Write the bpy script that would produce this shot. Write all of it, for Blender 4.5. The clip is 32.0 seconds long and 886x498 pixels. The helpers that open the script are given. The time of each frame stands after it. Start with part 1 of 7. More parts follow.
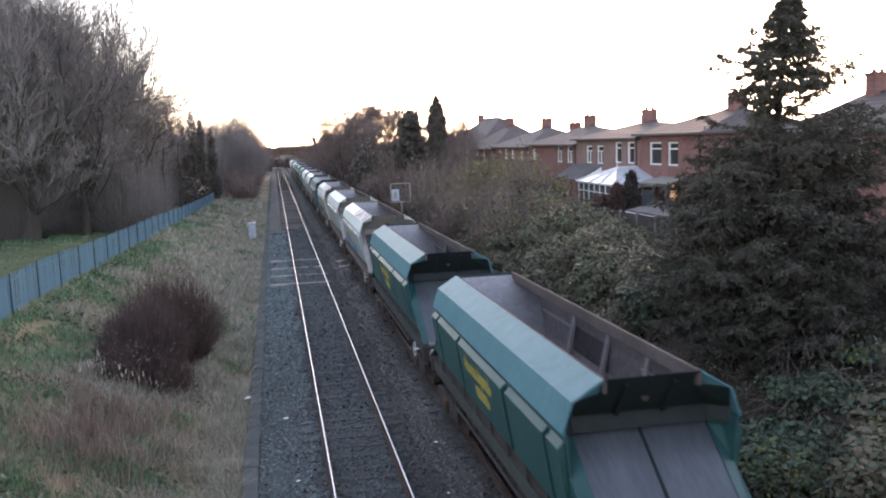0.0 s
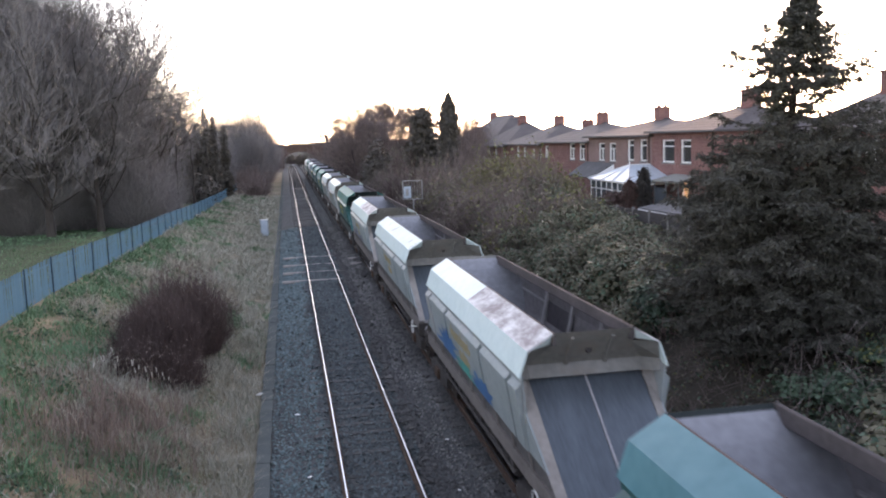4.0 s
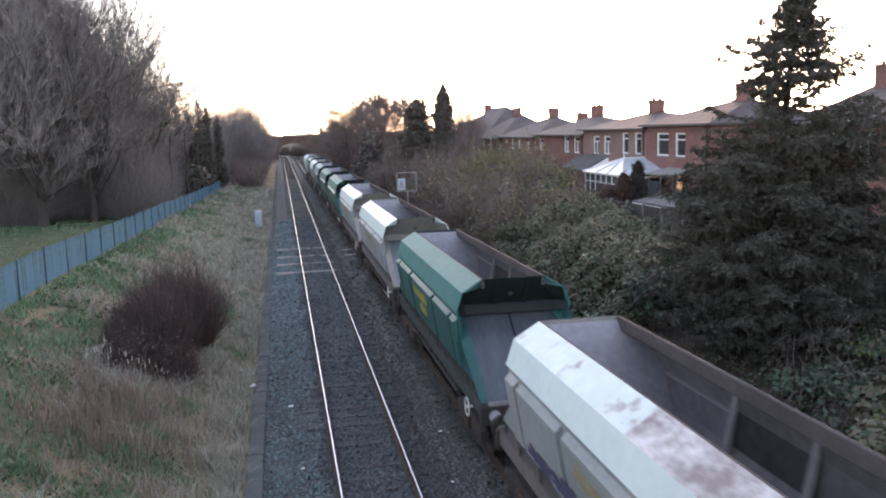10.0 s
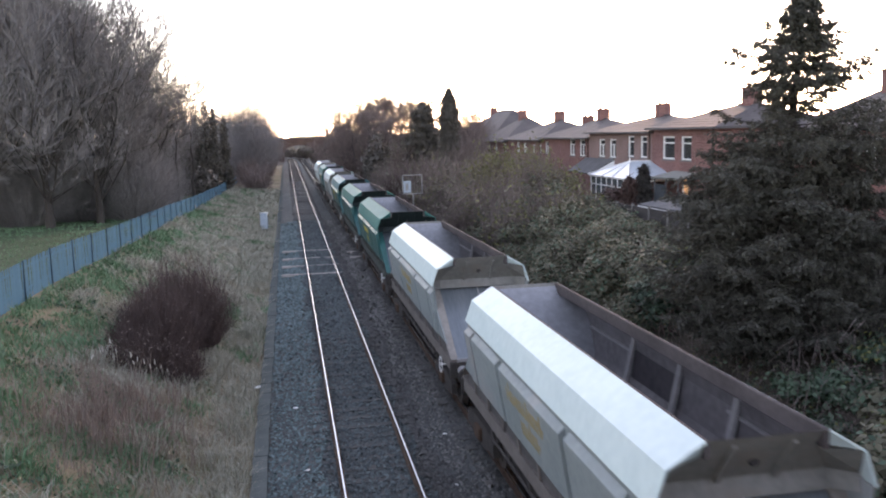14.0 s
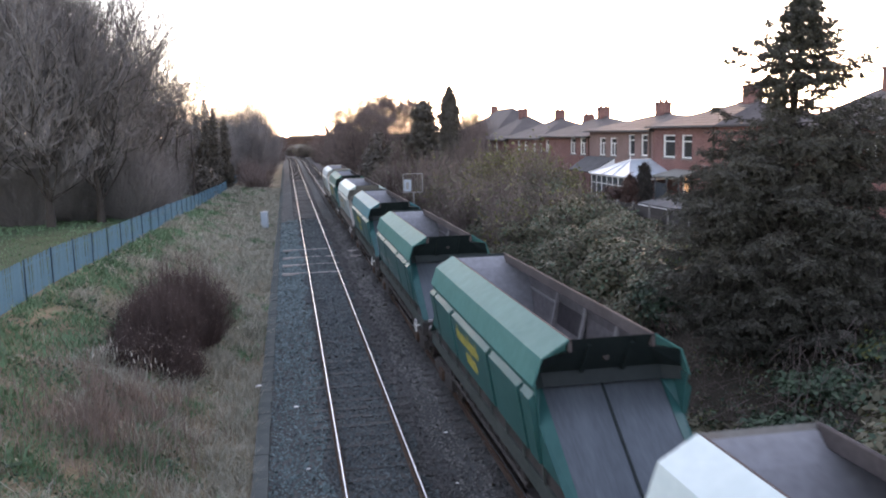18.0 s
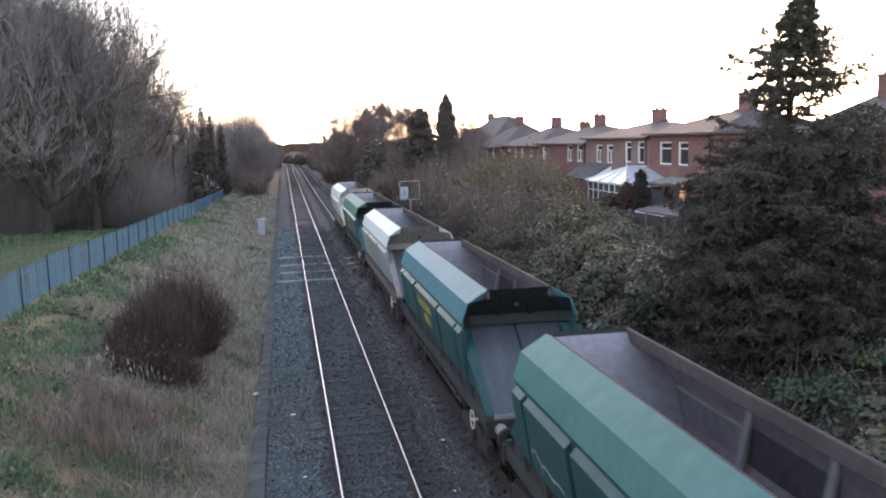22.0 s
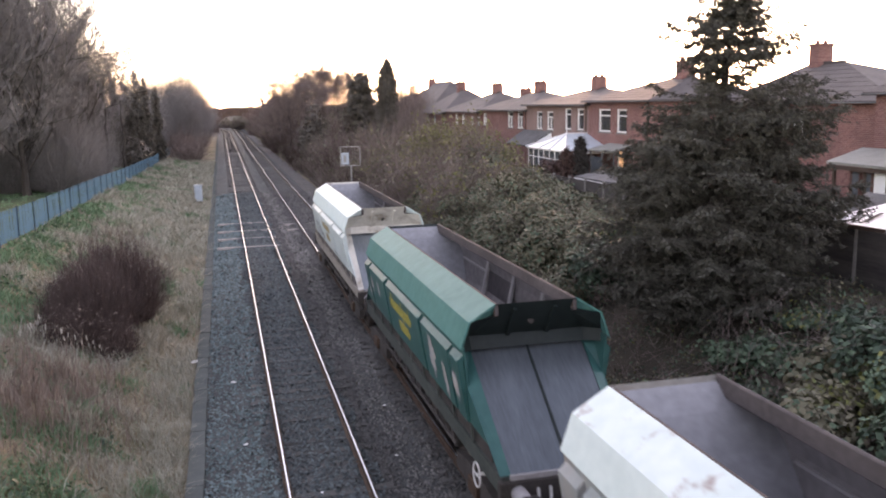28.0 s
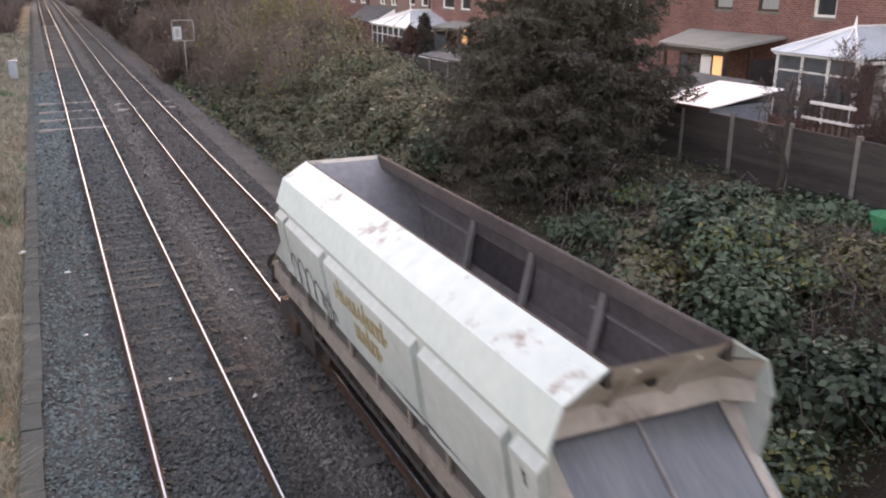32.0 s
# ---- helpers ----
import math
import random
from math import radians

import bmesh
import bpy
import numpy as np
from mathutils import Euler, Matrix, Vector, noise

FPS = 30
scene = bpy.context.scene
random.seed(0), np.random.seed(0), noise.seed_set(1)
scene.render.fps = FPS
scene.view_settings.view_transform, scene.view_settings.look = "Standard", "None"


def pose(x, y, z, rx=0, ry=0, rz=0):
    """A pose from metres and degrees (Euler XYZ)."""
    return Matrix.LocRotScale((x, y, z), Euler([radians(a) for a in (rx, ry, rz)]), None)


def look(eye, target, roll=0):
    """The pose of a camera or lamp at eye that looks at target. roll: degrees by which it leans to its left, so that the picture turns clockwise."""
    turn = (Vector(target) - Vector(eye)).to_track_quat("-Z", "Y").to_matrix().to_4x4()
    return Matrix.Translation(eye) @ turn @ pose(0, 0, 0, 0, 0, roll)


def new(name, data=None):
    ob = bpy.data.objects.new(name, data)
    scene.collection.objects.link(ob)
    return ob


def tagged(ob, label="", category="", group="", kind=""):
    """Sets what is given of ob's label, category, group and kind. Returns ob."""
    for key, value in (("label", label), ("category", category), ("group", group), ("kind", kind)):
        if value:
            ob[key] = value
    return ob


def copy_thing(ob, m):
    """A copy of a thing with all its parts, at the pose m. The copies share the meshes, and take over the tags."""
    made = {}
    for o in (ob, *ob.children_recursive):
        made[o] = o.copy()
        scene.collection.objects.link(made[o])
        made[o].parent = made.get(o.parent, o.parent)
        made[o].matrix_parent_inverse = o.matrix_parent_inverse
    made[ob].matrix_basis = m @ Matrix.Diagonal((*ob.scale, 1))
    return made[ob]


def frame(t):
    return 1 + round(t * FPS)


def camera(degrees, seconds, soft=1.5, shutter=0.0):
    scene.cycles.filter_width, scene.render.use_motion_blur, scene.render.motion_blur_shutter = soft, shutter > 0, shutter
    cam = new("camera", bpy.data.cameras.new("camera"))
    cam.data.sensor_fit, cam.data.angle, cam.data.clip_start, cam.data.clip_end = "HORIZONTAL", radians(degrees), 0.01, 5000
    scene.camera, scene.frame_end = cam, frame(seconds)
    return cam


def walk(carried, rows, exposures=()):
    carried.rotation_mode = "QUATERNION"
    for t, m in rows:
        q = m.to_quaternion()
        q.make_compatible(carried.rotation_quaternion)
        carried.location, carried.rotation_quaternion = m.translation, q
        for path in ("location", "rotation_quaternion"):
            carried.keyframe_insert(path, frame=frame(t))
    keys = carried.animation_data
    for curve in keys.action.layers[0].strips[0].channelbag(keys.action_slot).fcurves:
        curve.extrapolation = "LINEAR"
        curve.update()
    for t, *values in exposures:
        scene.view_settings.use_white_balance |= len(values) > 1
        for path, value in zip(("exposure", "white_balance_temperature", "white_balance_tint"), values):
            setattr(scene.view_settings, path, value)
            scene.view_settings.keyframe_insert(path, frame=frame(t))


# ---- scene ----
# Plan: x to the right of the near track's left rail, y along the line, z up from the rail tops.
EYE = (-0.82, 0.0, 6.99)
TURNS = [  # seconds, yaw, pitch, roll of the hand-held camera on the bridge
    (0.0, -10.896, -7.238, -1.995),
    (0.5, -11.116, -7.171, -1.938),
    (1.0, -11.367, -7.212, -2.045),
    (1.5, -11.506, -7.151, -1.845),
    (2.0, -11.459, -7.119, -1.706),
    (2.5, -11.254, -7.156, -1.580),
    (3.0, -11.002, -7.183, -1.587),
    (3.5, -10.891, -7.333, -1.581),
    (4.0, -10.101, -7.393, -1.935),
    (4.5, -10.233, -7.355, -1.671),
    (6.5, -10.320, -7.852, -1.680),
    (7.0, -10.178, -7.930, -1.759),
    (7.5, -10.261, -7.902, -1.695),
    (8.0, -10.285, -7.600, -1.807),
    (8.5, -10.239, -7.604, -1.700),
    (9.0, -10.316, -7.879, -1.820),
    (9.5, -10.372, -7.977, -1.656),
    (10.0, -10.488, -7.922, -1.629),
    (10.5, -10.559, -7.955, -1.539),
    (11.0, -10.614, -7.968, -1.496),
    (11.5, -10.548, -7.736, -1.650),
    (12.0, -10.481, -7.550, -1.580),
    (12.5, -10.372, -7.609, -1.616),
    (13.0, -10.261, -7.567, -1.524),
    (13.5, -10.082, -7.712, -1.482),
    (14.0, -10.138, -7.743, -1.422),
    (14.5, -10.265, -7.742, -1.361),
    (16.5, -10.015, -7.611, -1.452),
    (17.0, -10.335, -7.488, -1.200),
    (17.5, -10.272, -7.307, -1.272),
    (18.0, -10.099, -7.834, -1.494),
    (18.5, -9.890, -7.680, -1.615),
    (19.0, -9.824, -7.650, -1.535),
    (19.5, -9.723, -7.641, -1.518),
    (20.0, -9.923, -7.667, -1.488),
    (20.5, -10.041, -7.655, -1.530),
    (21.0, -10.093, -7.631, -1.601),
    (21.5, -10.155, -7.535, -1.632),
    (22.0, -10.319, -7.353, -1.557),
    (22.5, -10.510, -7.526, -1.695),
    (23.0, -10.496, -7.645, -1.590),
    (23.5, -10.426, -7.749, -1.562),
    (24.0, -10.109, -7.606, -1.812),
    (24.5, -10.145, -7.719, -1.699),
    (26.5, -10.547, -7.898, -1.721),
    (27.0, -11.778, -8.219, -1.147),
    (27.5, -13.168, -8.815, -0.966),
    (28.0, -14.232, -9.693, -1.048),
    (28.5, -15.352, -10.063, -1.173),
    (29.0, -16.625, -10.581, -0.732),
    (29.5, -17.891, -11.226, -0.801),
    (30.0, -20.219, -12.828, -0.495),
    (30.5, -21.689, -14.273, -0.482),
    (31.0, -23.103, -16.223, -0.404),
    (31.5, -23.857, -17.156, 0.079),
    (32.0, -24.683, -17.728, 0.321),
]


def held(yaw, pitch, roll):
    return pose(*EYE, 0, 0, yaw) @ pose(0, 0, 0, 90 + pitch) @ pose(0, 0, 0, 0, 0, roll)


cam = camera(54.63, 32.0, soft=2.0, shutter=0.5)
walk(cam, [(t, held(a, b, c)) for t, a, b, c in TURNS], exposures=[(t, 2.17 + e, k, q) for t, e, k, q in ((0.0, 0.0, 6900, 27), (26.0, 0.0, 6900, 27), (27.0, 0.0, 7150, 31), (28.0, 0.24, 7750, 33), (29.0, 0.55, 8250, 36), (30.0, 0.82, 8600, 35), (31.0, 0.7, 8400, 30), (32.0, 0.25, 8450, 33))])

# ---- light: the sun is setting behind the terrace, under a bright pale sky
SUN_AZ, SUN_EL = 25.0, 11.0
world = bpy.data.worlds.new("world")
scene.world = world
world.use_nodes = True
wn, wl = world.node_tree.nodes, world.node_tree.links
sky = wn.new("ShaderNodeTexSky")
sky.sky_type = "NISHITA"
sky.sun_disc = False
sky.sun_elevation = radians(SUN_EL)
sky.sun_rotation = radians(SUN_AZ)
sky.dust_density = 0.6
sky.air_density = 1.0
wn["Background"].inputs["Strength"].default_value = 0.15
pale = wn.new("ShaderNodeHueSaturation")  # thin high cloud pales the colours
pale.inputs["Saturation"].default_value = 0.7
wl.new(sky.outputs[0], pale.inputs["Color"])
wl.new(pale.outputs[0], wn["Background"].inputs["Color"])
sun_data = bpy.data.lights.new("sun", "SUN")
sun_data.energy = 0.3
sun_data.angle = radians(2.0)
sun_data.color = (1.0, 0.62, 0.36)
sun = new("sun", sun_data)
sd = Vector((math.sin(radians(SUN_AZ)) * math.cos(radians(SUN_EL)), math.cos(radians(SUN_AZ)) * math.cos(radians(SUN_EL)), math.sin(radians(SUN_EL))))
sun.matrix_basis = look(sd * 300, (0, 0, 0))


# ---- materials
def mat(name, c1, c2, rough=0.8, metal=0.0, fine=40.0, coarse=1.5, bump=0.3, dist=0.01, rnd=0.0, c3=None, spec=0.4, stretch=(1, 1, 1), island=False, patch=(0.53, 0.64)):
    """Two colours mixed by noise at two scales, with bump, and an optional third colour in patches."""
    m = bpy.data.materials.new(name)
    m.use_nodes = True
    n, l = m.node_tree.nodes, m.node_tree.links
    b = n["Principled BSDF"]
    b.inputs["Roughness"].default_value, b.inputs["Metallic"].default_value = rough, metal
    b.inputs["Specular IOR Level"].default_value = spec
    tc = n.new("ShaderNodeTexCoord")
    mp = n.new("ShaderNodeMapping")
    mp.inputs["Scale"].default_value = stretch
    l.new(tc.outputs["Object"], mp.inputs["Vector"])
    f = n.new("ShaderNodeTexNoise")
    f.inputs["Scale"].default_value, f.inputs["Detail"].default_value = fine, 5
    g = n.new("ShaderNodeTexNoise")
    g.inputs["Scale"].default_value, g.inputs["Detail"].default_value = coarse, 4
    for q in (f, g):
        l.new(mp.outputs[0], q.inputs["Vector"])
    add = n.new("ShaderNodeMath")
    add.operation = "ADD"
    l.new(f.outputs["Fac"], add.inputs[0])
    l.new(g.outputs["Fac"], add.inputs[1])
    fac = add.outputs[0]
    if rnd:
        if island:
            o, key = n.new("ShaderNodeNewGeometry"), "Random Per Island"
        else:
            o, key = n.new("ShaderNodeObjectInfo"), "Random"
        k = n.new("ShaderNodeMath")
        k.operation = "MULTIPLY_ADD"
        l.new(o.outputs[key], k.inputs[0])
        k.inputs[1].default_value = rnd
        l.new(fac, k.inputs[2])
        fac = k.outputs[0]
    r = n.new("ShaderNodeMapRange")
    r.inputs["From Min"].default_value, r.inputs["From Max"].default_value = 0.65 + rnd * 0.2, 1.35 + rnd * 0.8
    l.new(fac, r.inputs["Value"])
    mx = n.new("ShaderNodeMix")
    mx.data_type = "RGBA"
    mx.inputs["A"].default_value, mx.inputs["B"].default_value = (*c1, 1), (*c2, 1)
    l.new(r.outputs[0], mx.inputs["Factor"])
    col = mx.outputs["Result"]
    if c3:
        p = n.new("ShaderNodeTexNoise")
        p.inputs["Scale"].default_value, p.inputs["Detail"].default_value = coarse * 0.6, 8
        p.inputs["Roughness"].default_value = 0.68
        l.new(mp.outputs[0], p.inputs["Vector"])
        pr = n.new("ShaderNodeMapRange")
        pr.inputs["From Min"].default_value, pr.inputs["From Max"].default_value = patch
        l.new(p.outputs["Fac"], pr.inputs["Value"])
        m3 = n.new("ShaderNodeMix")
        m3.data_type = "RGBA"
        l.new(pr.outputs[0], m3.inputs["Factor"])
        l.new(col, m3.inputs["A"])
        m3.inputs["B"].default_value = (*c3, 1)
        col = m3.outputs["Result"]
    l.new(col, b.inputs["Base Color"])
    if bump:
        bp = n.new("ShaderNodeBump")
        bp.inputs["Strength"].default_value, bp.inputs["Distance"].default_value = bump, dist
        l.new(f.outputs["Fac"], bp.inputs["Height"])
        l.new(bp.outputs[0], b.inputs["Normal"])
    return m


def coursed(m):
    """Adds brick courses with recessed pale mortar to a wall material."""
    n, l = m.node_tree.nodes, m.node_tree.links
    b = n["Principled BSDF"]
    tc = n.new("ShaderNodeTexCoord")
    sp = n.new("ShaderNodeSeparateXYZ")
    l.new(tc.outputs["Object"], sp.inputs[0])
    ad = n.new("ShaderNodeMath")
    l.new(sp.outputs["X"], ad.inputs[0])
    l.new(sp.outputs["Y"], ad.inputs[1])
    cb = n.new("ShaderNodeCombineXYZ")
    l.new(ad.outputs[0], cb.inputs["X"])
    l.new(sp.outputs["Z"], cb.inputs["Y"])
    br = n.new("ShaderNodeTexBrick")
    br.inputs["Scale"].default_value = 1.0
    br.inputs["Brick Width"].default_value, br.inputs["Row Height"].default_value = 0.235, 0.078
    br.inputs["Mortar Size"].default_value = 0.009
    br.inputs["Color1"].default_value, br.inputs["Color2"].default_value = (0.75, 0.72, 0.72, 1), (1.25, 1.22, 1.2, 1)
    br.inputs["Mortar"].default_value = (1.9, 2.4, 2.5, 1)
    l.new(cb.outputs[0], br.inputs["Vector"])
    mu = n.new("ShaderNodeMix")
    mu.data_type, mu.blend_type = "RGBA", "MULTIPLY"
    mu.inputs["Factor"].default_value = 0.8
    col = b.inputs["Base Color"].links[0].from_socket
    l.new(col, mu.inputs["A"])
    l.new(br.outputs["Color"], mu.inputs["B"])
    l.new(mu.outputs["Result"], b.inputs["Base Color"])
    return m


def leafy(m, amount=0.25):
    """Lets some light through thin leaves."""
    n = m.node_tree.nodes["Principled BSDF"]
    n.inputs["Subsurface Weight"].default_value = 0.0
    n.inputs["Roughness"].default_value = 0.6
    return m


M_SOIL = mat("bank_soil_and_thatch", (0.12, 0.102, 0.066), (0.25, 0.205, 0.132), 0.95, fine=14, coarse=0.35, bump=0.8, dist=0.08, c3=(0.045, 0.075, 0.025))
# bank floor coloured dark to stand for deep shadow between the bushes
M_BANKSHADE = mat("shaded_bank_floor", (0.028, 0.024, 0.018), (0.075, 0.062, 0.045), 0.95, fine=22, coarse=0.6, bump=0.8, dist=0.06)
M_FIELD = mat("field_grass", (0.022, 0.048, 0.022), (0.055, 0.09, 0.038), 0.95, fine=12, coarse=0.2, bump=0.8, dist=0.06)
M_BALLAST = mat("ballast", (0.046, 0.05, 0.049), (0.115, 0.124, 0.122), 0.95, fine=26, coarse=0.5, bump=1.0, dist=0.05)
M_STONE = mat("ballast_stone", (0.033, 0.041, 0.043), (0.136, 0.164, 0.168), 0.9, fine=60, coarse=0.45, bump=0, rnd=0.9, island=True)
M_TROUGH = mat("grimy_trough_concrete", (0.085, 0.098, 0.095), (0.135, 0.15, 0.145), 0.95, fine=25, coarse=2, bump=0.5, rnd=0.3, spec=0.0)
M_PALESTONE = mat("pale_gravel_stone", (0.085, 0.082, 0.078), (0.235, 0.228, 0.218), 0.9, fine=60, coarse=0.45, bump=0, rnd=0.9, island=True)
M_CESSSTONE = mat("grey_green_cess_stone", (0.06, 0.09, 0.092), (0.185, 0.252, 0.255), 0.9, fine=60, coarse=0.45, bump=0, rnd=0.9, island=True)
M_BROWNSTONE = mat("rust_brown_ballast_stone", (0.044, 0.043, 0.042), (0.148, 0.144, 0.139), 0.9, fine=60, coarse=0.45, bump=0, rnd=0.9, island=True)
M_PATH = mat("pale_cess_gravel", (0.075, 0.07, 0.066), (0.16, 0.15, 0.14), 0.95, fine=30, coarse=0.8, bump=0.8, dist=0.03)
M_SLEEPER = mat("weathered_sleeper", (0.055, 0.055, 0.052), (0.105, 0.104, 0.099), 0.9, fine=30, coarse=2, bump=0.6, rnd=0.5)
M_PALE_SLEEPER = mat("new_concrete_sleeper", (0.32, 0.29, 0.27), (0.48, 0.44, 0.41), 0.85, fine=40, coarse=3, bump=0.2)
M_RUST = mat("rusty_steel", (0.045, 0.03, 0.022), (0.10, 0.06, 0.04), 0.8, 0.3, fine=60, coarse=6, bump=0.3)
M_RAILHEAD = mat("polished_rail_head", (0.32, 0.375, 0.45), (0.40, 0.455, 0.53), 0.3, 1.0, fine=90, coarse=1, bump=0.02)
M_CONCRETE = mat("grey_concrete", (0.11, 0.105, 0.10), (0.22, 0.21, 0.20), 0.9, fine=40, coarse=3, bump=0.3)
M_FENCE = mat("blue_grey_galvanised_steel", (0.072, 0.15, 0.208), (0.104, 0.20, 0.272), 0.6, 0.0, fine=25, coarse=1.2, bump=0.1, rnd=0.3, spec=0.0)
M_FENCEPOST = mat("dark_fence_post", (0.045, 0.08, 0.105), (0.07, 0.115, 0.15), 0.7, fine=25, coarse=1.2, bump=0.1, spec=0.0)
M_WHITEBOX = mat("pale_cabinet_paint", (0.30, 0.36, 0.42), (0.40, 0.46, 0.52), 0.5, fine=20, coarse=3, bump=0.05)
M_STEEL = mat("galvanised_post", (0.25, 0.25, 0.25), (0.38, 0.37, 0.36), 0.5, 0.5, fine=30, coarse=3, bump=0.1)
M_BRICK = coursed(mat("red_brick", (0.135, 0.068, 0.062), (0.225, 0.112, 0.10), 0.9, fine=9, coarse=0.8, bump=0.3, spec=0.2))
M_BRICK2 = mat("brown_grey_render", (0.19, 0.125, 0.112), (0.275, 0.185, 0.165), 0.9, fine=12, coarse=0.8, bump=0.3)
M_OLDBRICK = mat("sooty_bridge_brick", (0.06, 0.04, 0.033), (0.13, 0.08, 0.065), 0.95, fine=6, coarse=0.5, bump=0.4)
M_TILE = mat("brown_grey_roof_tile", (0.062, 0.053, 0.053), (0.118, 0.102, 0.10), 0.75, fine=7, coarse=0.7, bump=0.4, spec=0.4)
M_LEAD = mat("grey_felt", (0.08, 0.08, 0.083), (0.155, 0.155, 0.16), 0.8, fine=14, coarse=1.5, bump=0.2, spec=0.15)
M_UPVC = mat("white_window_paint", (0.72, 0.72, 0.71), (0.82, 0.82, 0.81), 0.4, fine=20, coarse=2, bump=0.02)
M_SHEETWHITE = mat("white_roof_sheet", (0.72, 0.74, 0.77), (0.85, 0.86, 0.88), 0.45, fine=10, coarse=1.5, bump=0.1)
M_CLEARROOF = mat("pale_blue_polycarbonate", (0.40, 0.48, 0.54), (0.56, 0.63, 0.69), 0.3, fine=10, coarse=1.5, bump=0.05)
M_TIMBER = mat("weathered_fence_timber", (0.028, 0.025, 0.025), (0.07, 0.062, 0.06), 0.9, fine=18, coarse=1.4, bump=0.5, rnd=0.5, stretch=(1, 0.15, 1))
M_BROWNWOOD = mat("dark_stained_timber", (0.04, 0.025, 0.02), (0.085, 0.055, 0.042), 0.8, fine=20, coarse=2, bump=0.3)
M_DOORWOOD = mat("red_brown_door_wood", (0.05, 0.018, 0.016), (0.09, 0.034, 0.028), 0.5, fine=20, coarse=2, bump=0.1)
M_GLASS = mat("window_glass", (0.03, 0.035, 0.04), (0.05, 0.055, 0.06), 0.08, fine=3, coarse=1, bump=0.0, spec=0.8)
M_GREENPLASTIC = mat("green_plastic", (0.02, 0.25, 0.12), (0.03, 0.32, 0.16), 0.5, fine=20, coarse=2, bump=0.05)
M_BARK = mat("grey_brown_bark", (0.03, 0.025, 0.022), (0.07, 0.06, 0.053), 0.95, fine=20, coarse=2, bump=0.7, stretch=(1, 1, 0.3))
M_TWIG = mat("bare_twigs", (0.135, 0.127, 0.126), (0.28, 0.263, 0.262), 0.95, fine=6, coarse=0.3, bump=0, rnd=0.5, island=True)
M_TWIGRED = mat("reddish_bare_twigs", (0.12, 0.093, 0.086), (0.24, 0.19, 0.176), 0.95, fine=6, coarse=0.3, bump=0, rnd=0.5, island=True)
M_TWIGDARK = mat("dark_bare_stems", (0.06, 0.042, 0.038), (0.125, 0.088, 0.08), 0.95, fine=6, coarse=0.3, bump=0, rnd=0.5, island=True)
M_FIR = leafy(mat("dark_fir_needles", (0.034, 0.037, 0.029), (0.088, 0.085, 0.065), 0.7, fine=8, coarse=0.8, bump=0, rnd=0.6, island=True))
M_CONIFER = leafy(mat("dark_cypress_foliage", (0.062, 0.058, 0.05), (0.135, 0.12, 0.10), 0.7, fine=8, coarse=0.6, bump=0, rnd=0.6, island=True))
M_CYPRESS = leafy(mat("dark_garden_conifer", (0.022, 0.02, 0.018), (0.055, 0.048, 0.042), 0.7, fine=8, coarse=0.6, bump=0, rnd=0.6, island=True))
M_IVY = leafy(mat("ivy_and_bramble_leaves", (0.024, 0.05, 0.03), (0.12, 0.185, 0.112), 0.6, fine=5, coarse=0.5, bump=0, rnd=1.0, island=True))
M_DARKIVY = leafy(mat("dark_glossy_ivy", (0.014, 0.03, 0.019), (0.06, 0.10, 0.062), 0.5, fine=5, coarse=0.5, bump=0, rnd=1.0, island=True))
M_IVYYELLOW = leafy(mat("yellowing_leaves", (0.08, 0.10, 0.03), (0.2, 0.2, 0.06), 0.6, fine=5, coarse=0.5, bump=0, rnd=1.0, island=True))
M_BRAMBLE = leafy(mat("olive_brown_leaves", (0.08, 0.08, 0.048), (0.165, 0.15, 0.095), 0.6, fine=5, coarse=0.5, bump=0, rnd=1.0, island=True))
M_OLIVE = leafy(mat("olive_green_leaves", (0.095, 0.105, 0.03), (0.23, 0.215, 0.075), 0.6, fine=5, coarse=0.5, bump=0, rnd=1.0, island=True))
M_HEDGERED = leafy(mat("reddish_hedge_leaves", (0.05, 0.03, 0.025), (0.11, 0.06, 0.05), 0.6, fine=5, coarse=0.5, bump=0, rnd=1.0, island=True))
M_DRYGRASS = mat("dry_grass", (0.285, 0.278, 0.222), (0.43, 0.415, 0.34), 0.9, fine=3, coarse=0.25, bump=0, rnd=1.0, island=True)
M_GREENGRASS = mat("green_grass", (0.085, 0.165, 0.085), (0.175, 0.285, 0.165), 0.9, fine=3, coarse=0.25, bump=0, rnd=1.0, island=True)
M_BROWNSTALK = mat("brown_weed_stalks", (0.18, 0.14, 0.115), (0.34, 0.27, 0.225), 0.9, fine=3, coarse=0.25, bump=0, rnd=1.0, island=True)
M_PALESTALK = mat("pale_seed_heads", (0.45, 0.41, 0.35), (0.62, 0.58, 0.5), 0.9, fine=3, coarse=0.25, bump=0, rnd=1.0, island=True)
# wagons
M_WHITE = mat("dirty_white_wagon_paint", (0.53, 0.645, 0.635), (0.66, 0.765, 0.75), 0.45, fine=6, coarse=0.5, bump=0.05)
M_WHITERUST = mat("rust_flaked_white_paint", (0.53, 0.645, 0.635), (0.66, 0.76, 0.745), 0.5, fine=5, coarse=3.0, bump=0.1, c3=(0.30, 0.24, 0.225), patch=(0.56, 0.66))
M_HEAVYRUST = mat("heavily_rusted_white_paint", (0.60, 0.60, 0.59), (0.76, 0.76, 0.75), 0.6, fine=9, coarse=4.5, bump=0.1, c3=(0.25, 0.212, 0.212), patch=(0.38, 0.60), stretch=(1, 0.6, 1))
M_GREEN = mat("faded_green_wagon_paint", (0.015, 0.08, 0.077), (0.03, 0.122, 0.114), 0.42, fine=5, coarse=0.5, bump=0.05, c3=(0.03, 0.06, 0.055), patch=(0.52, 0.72))
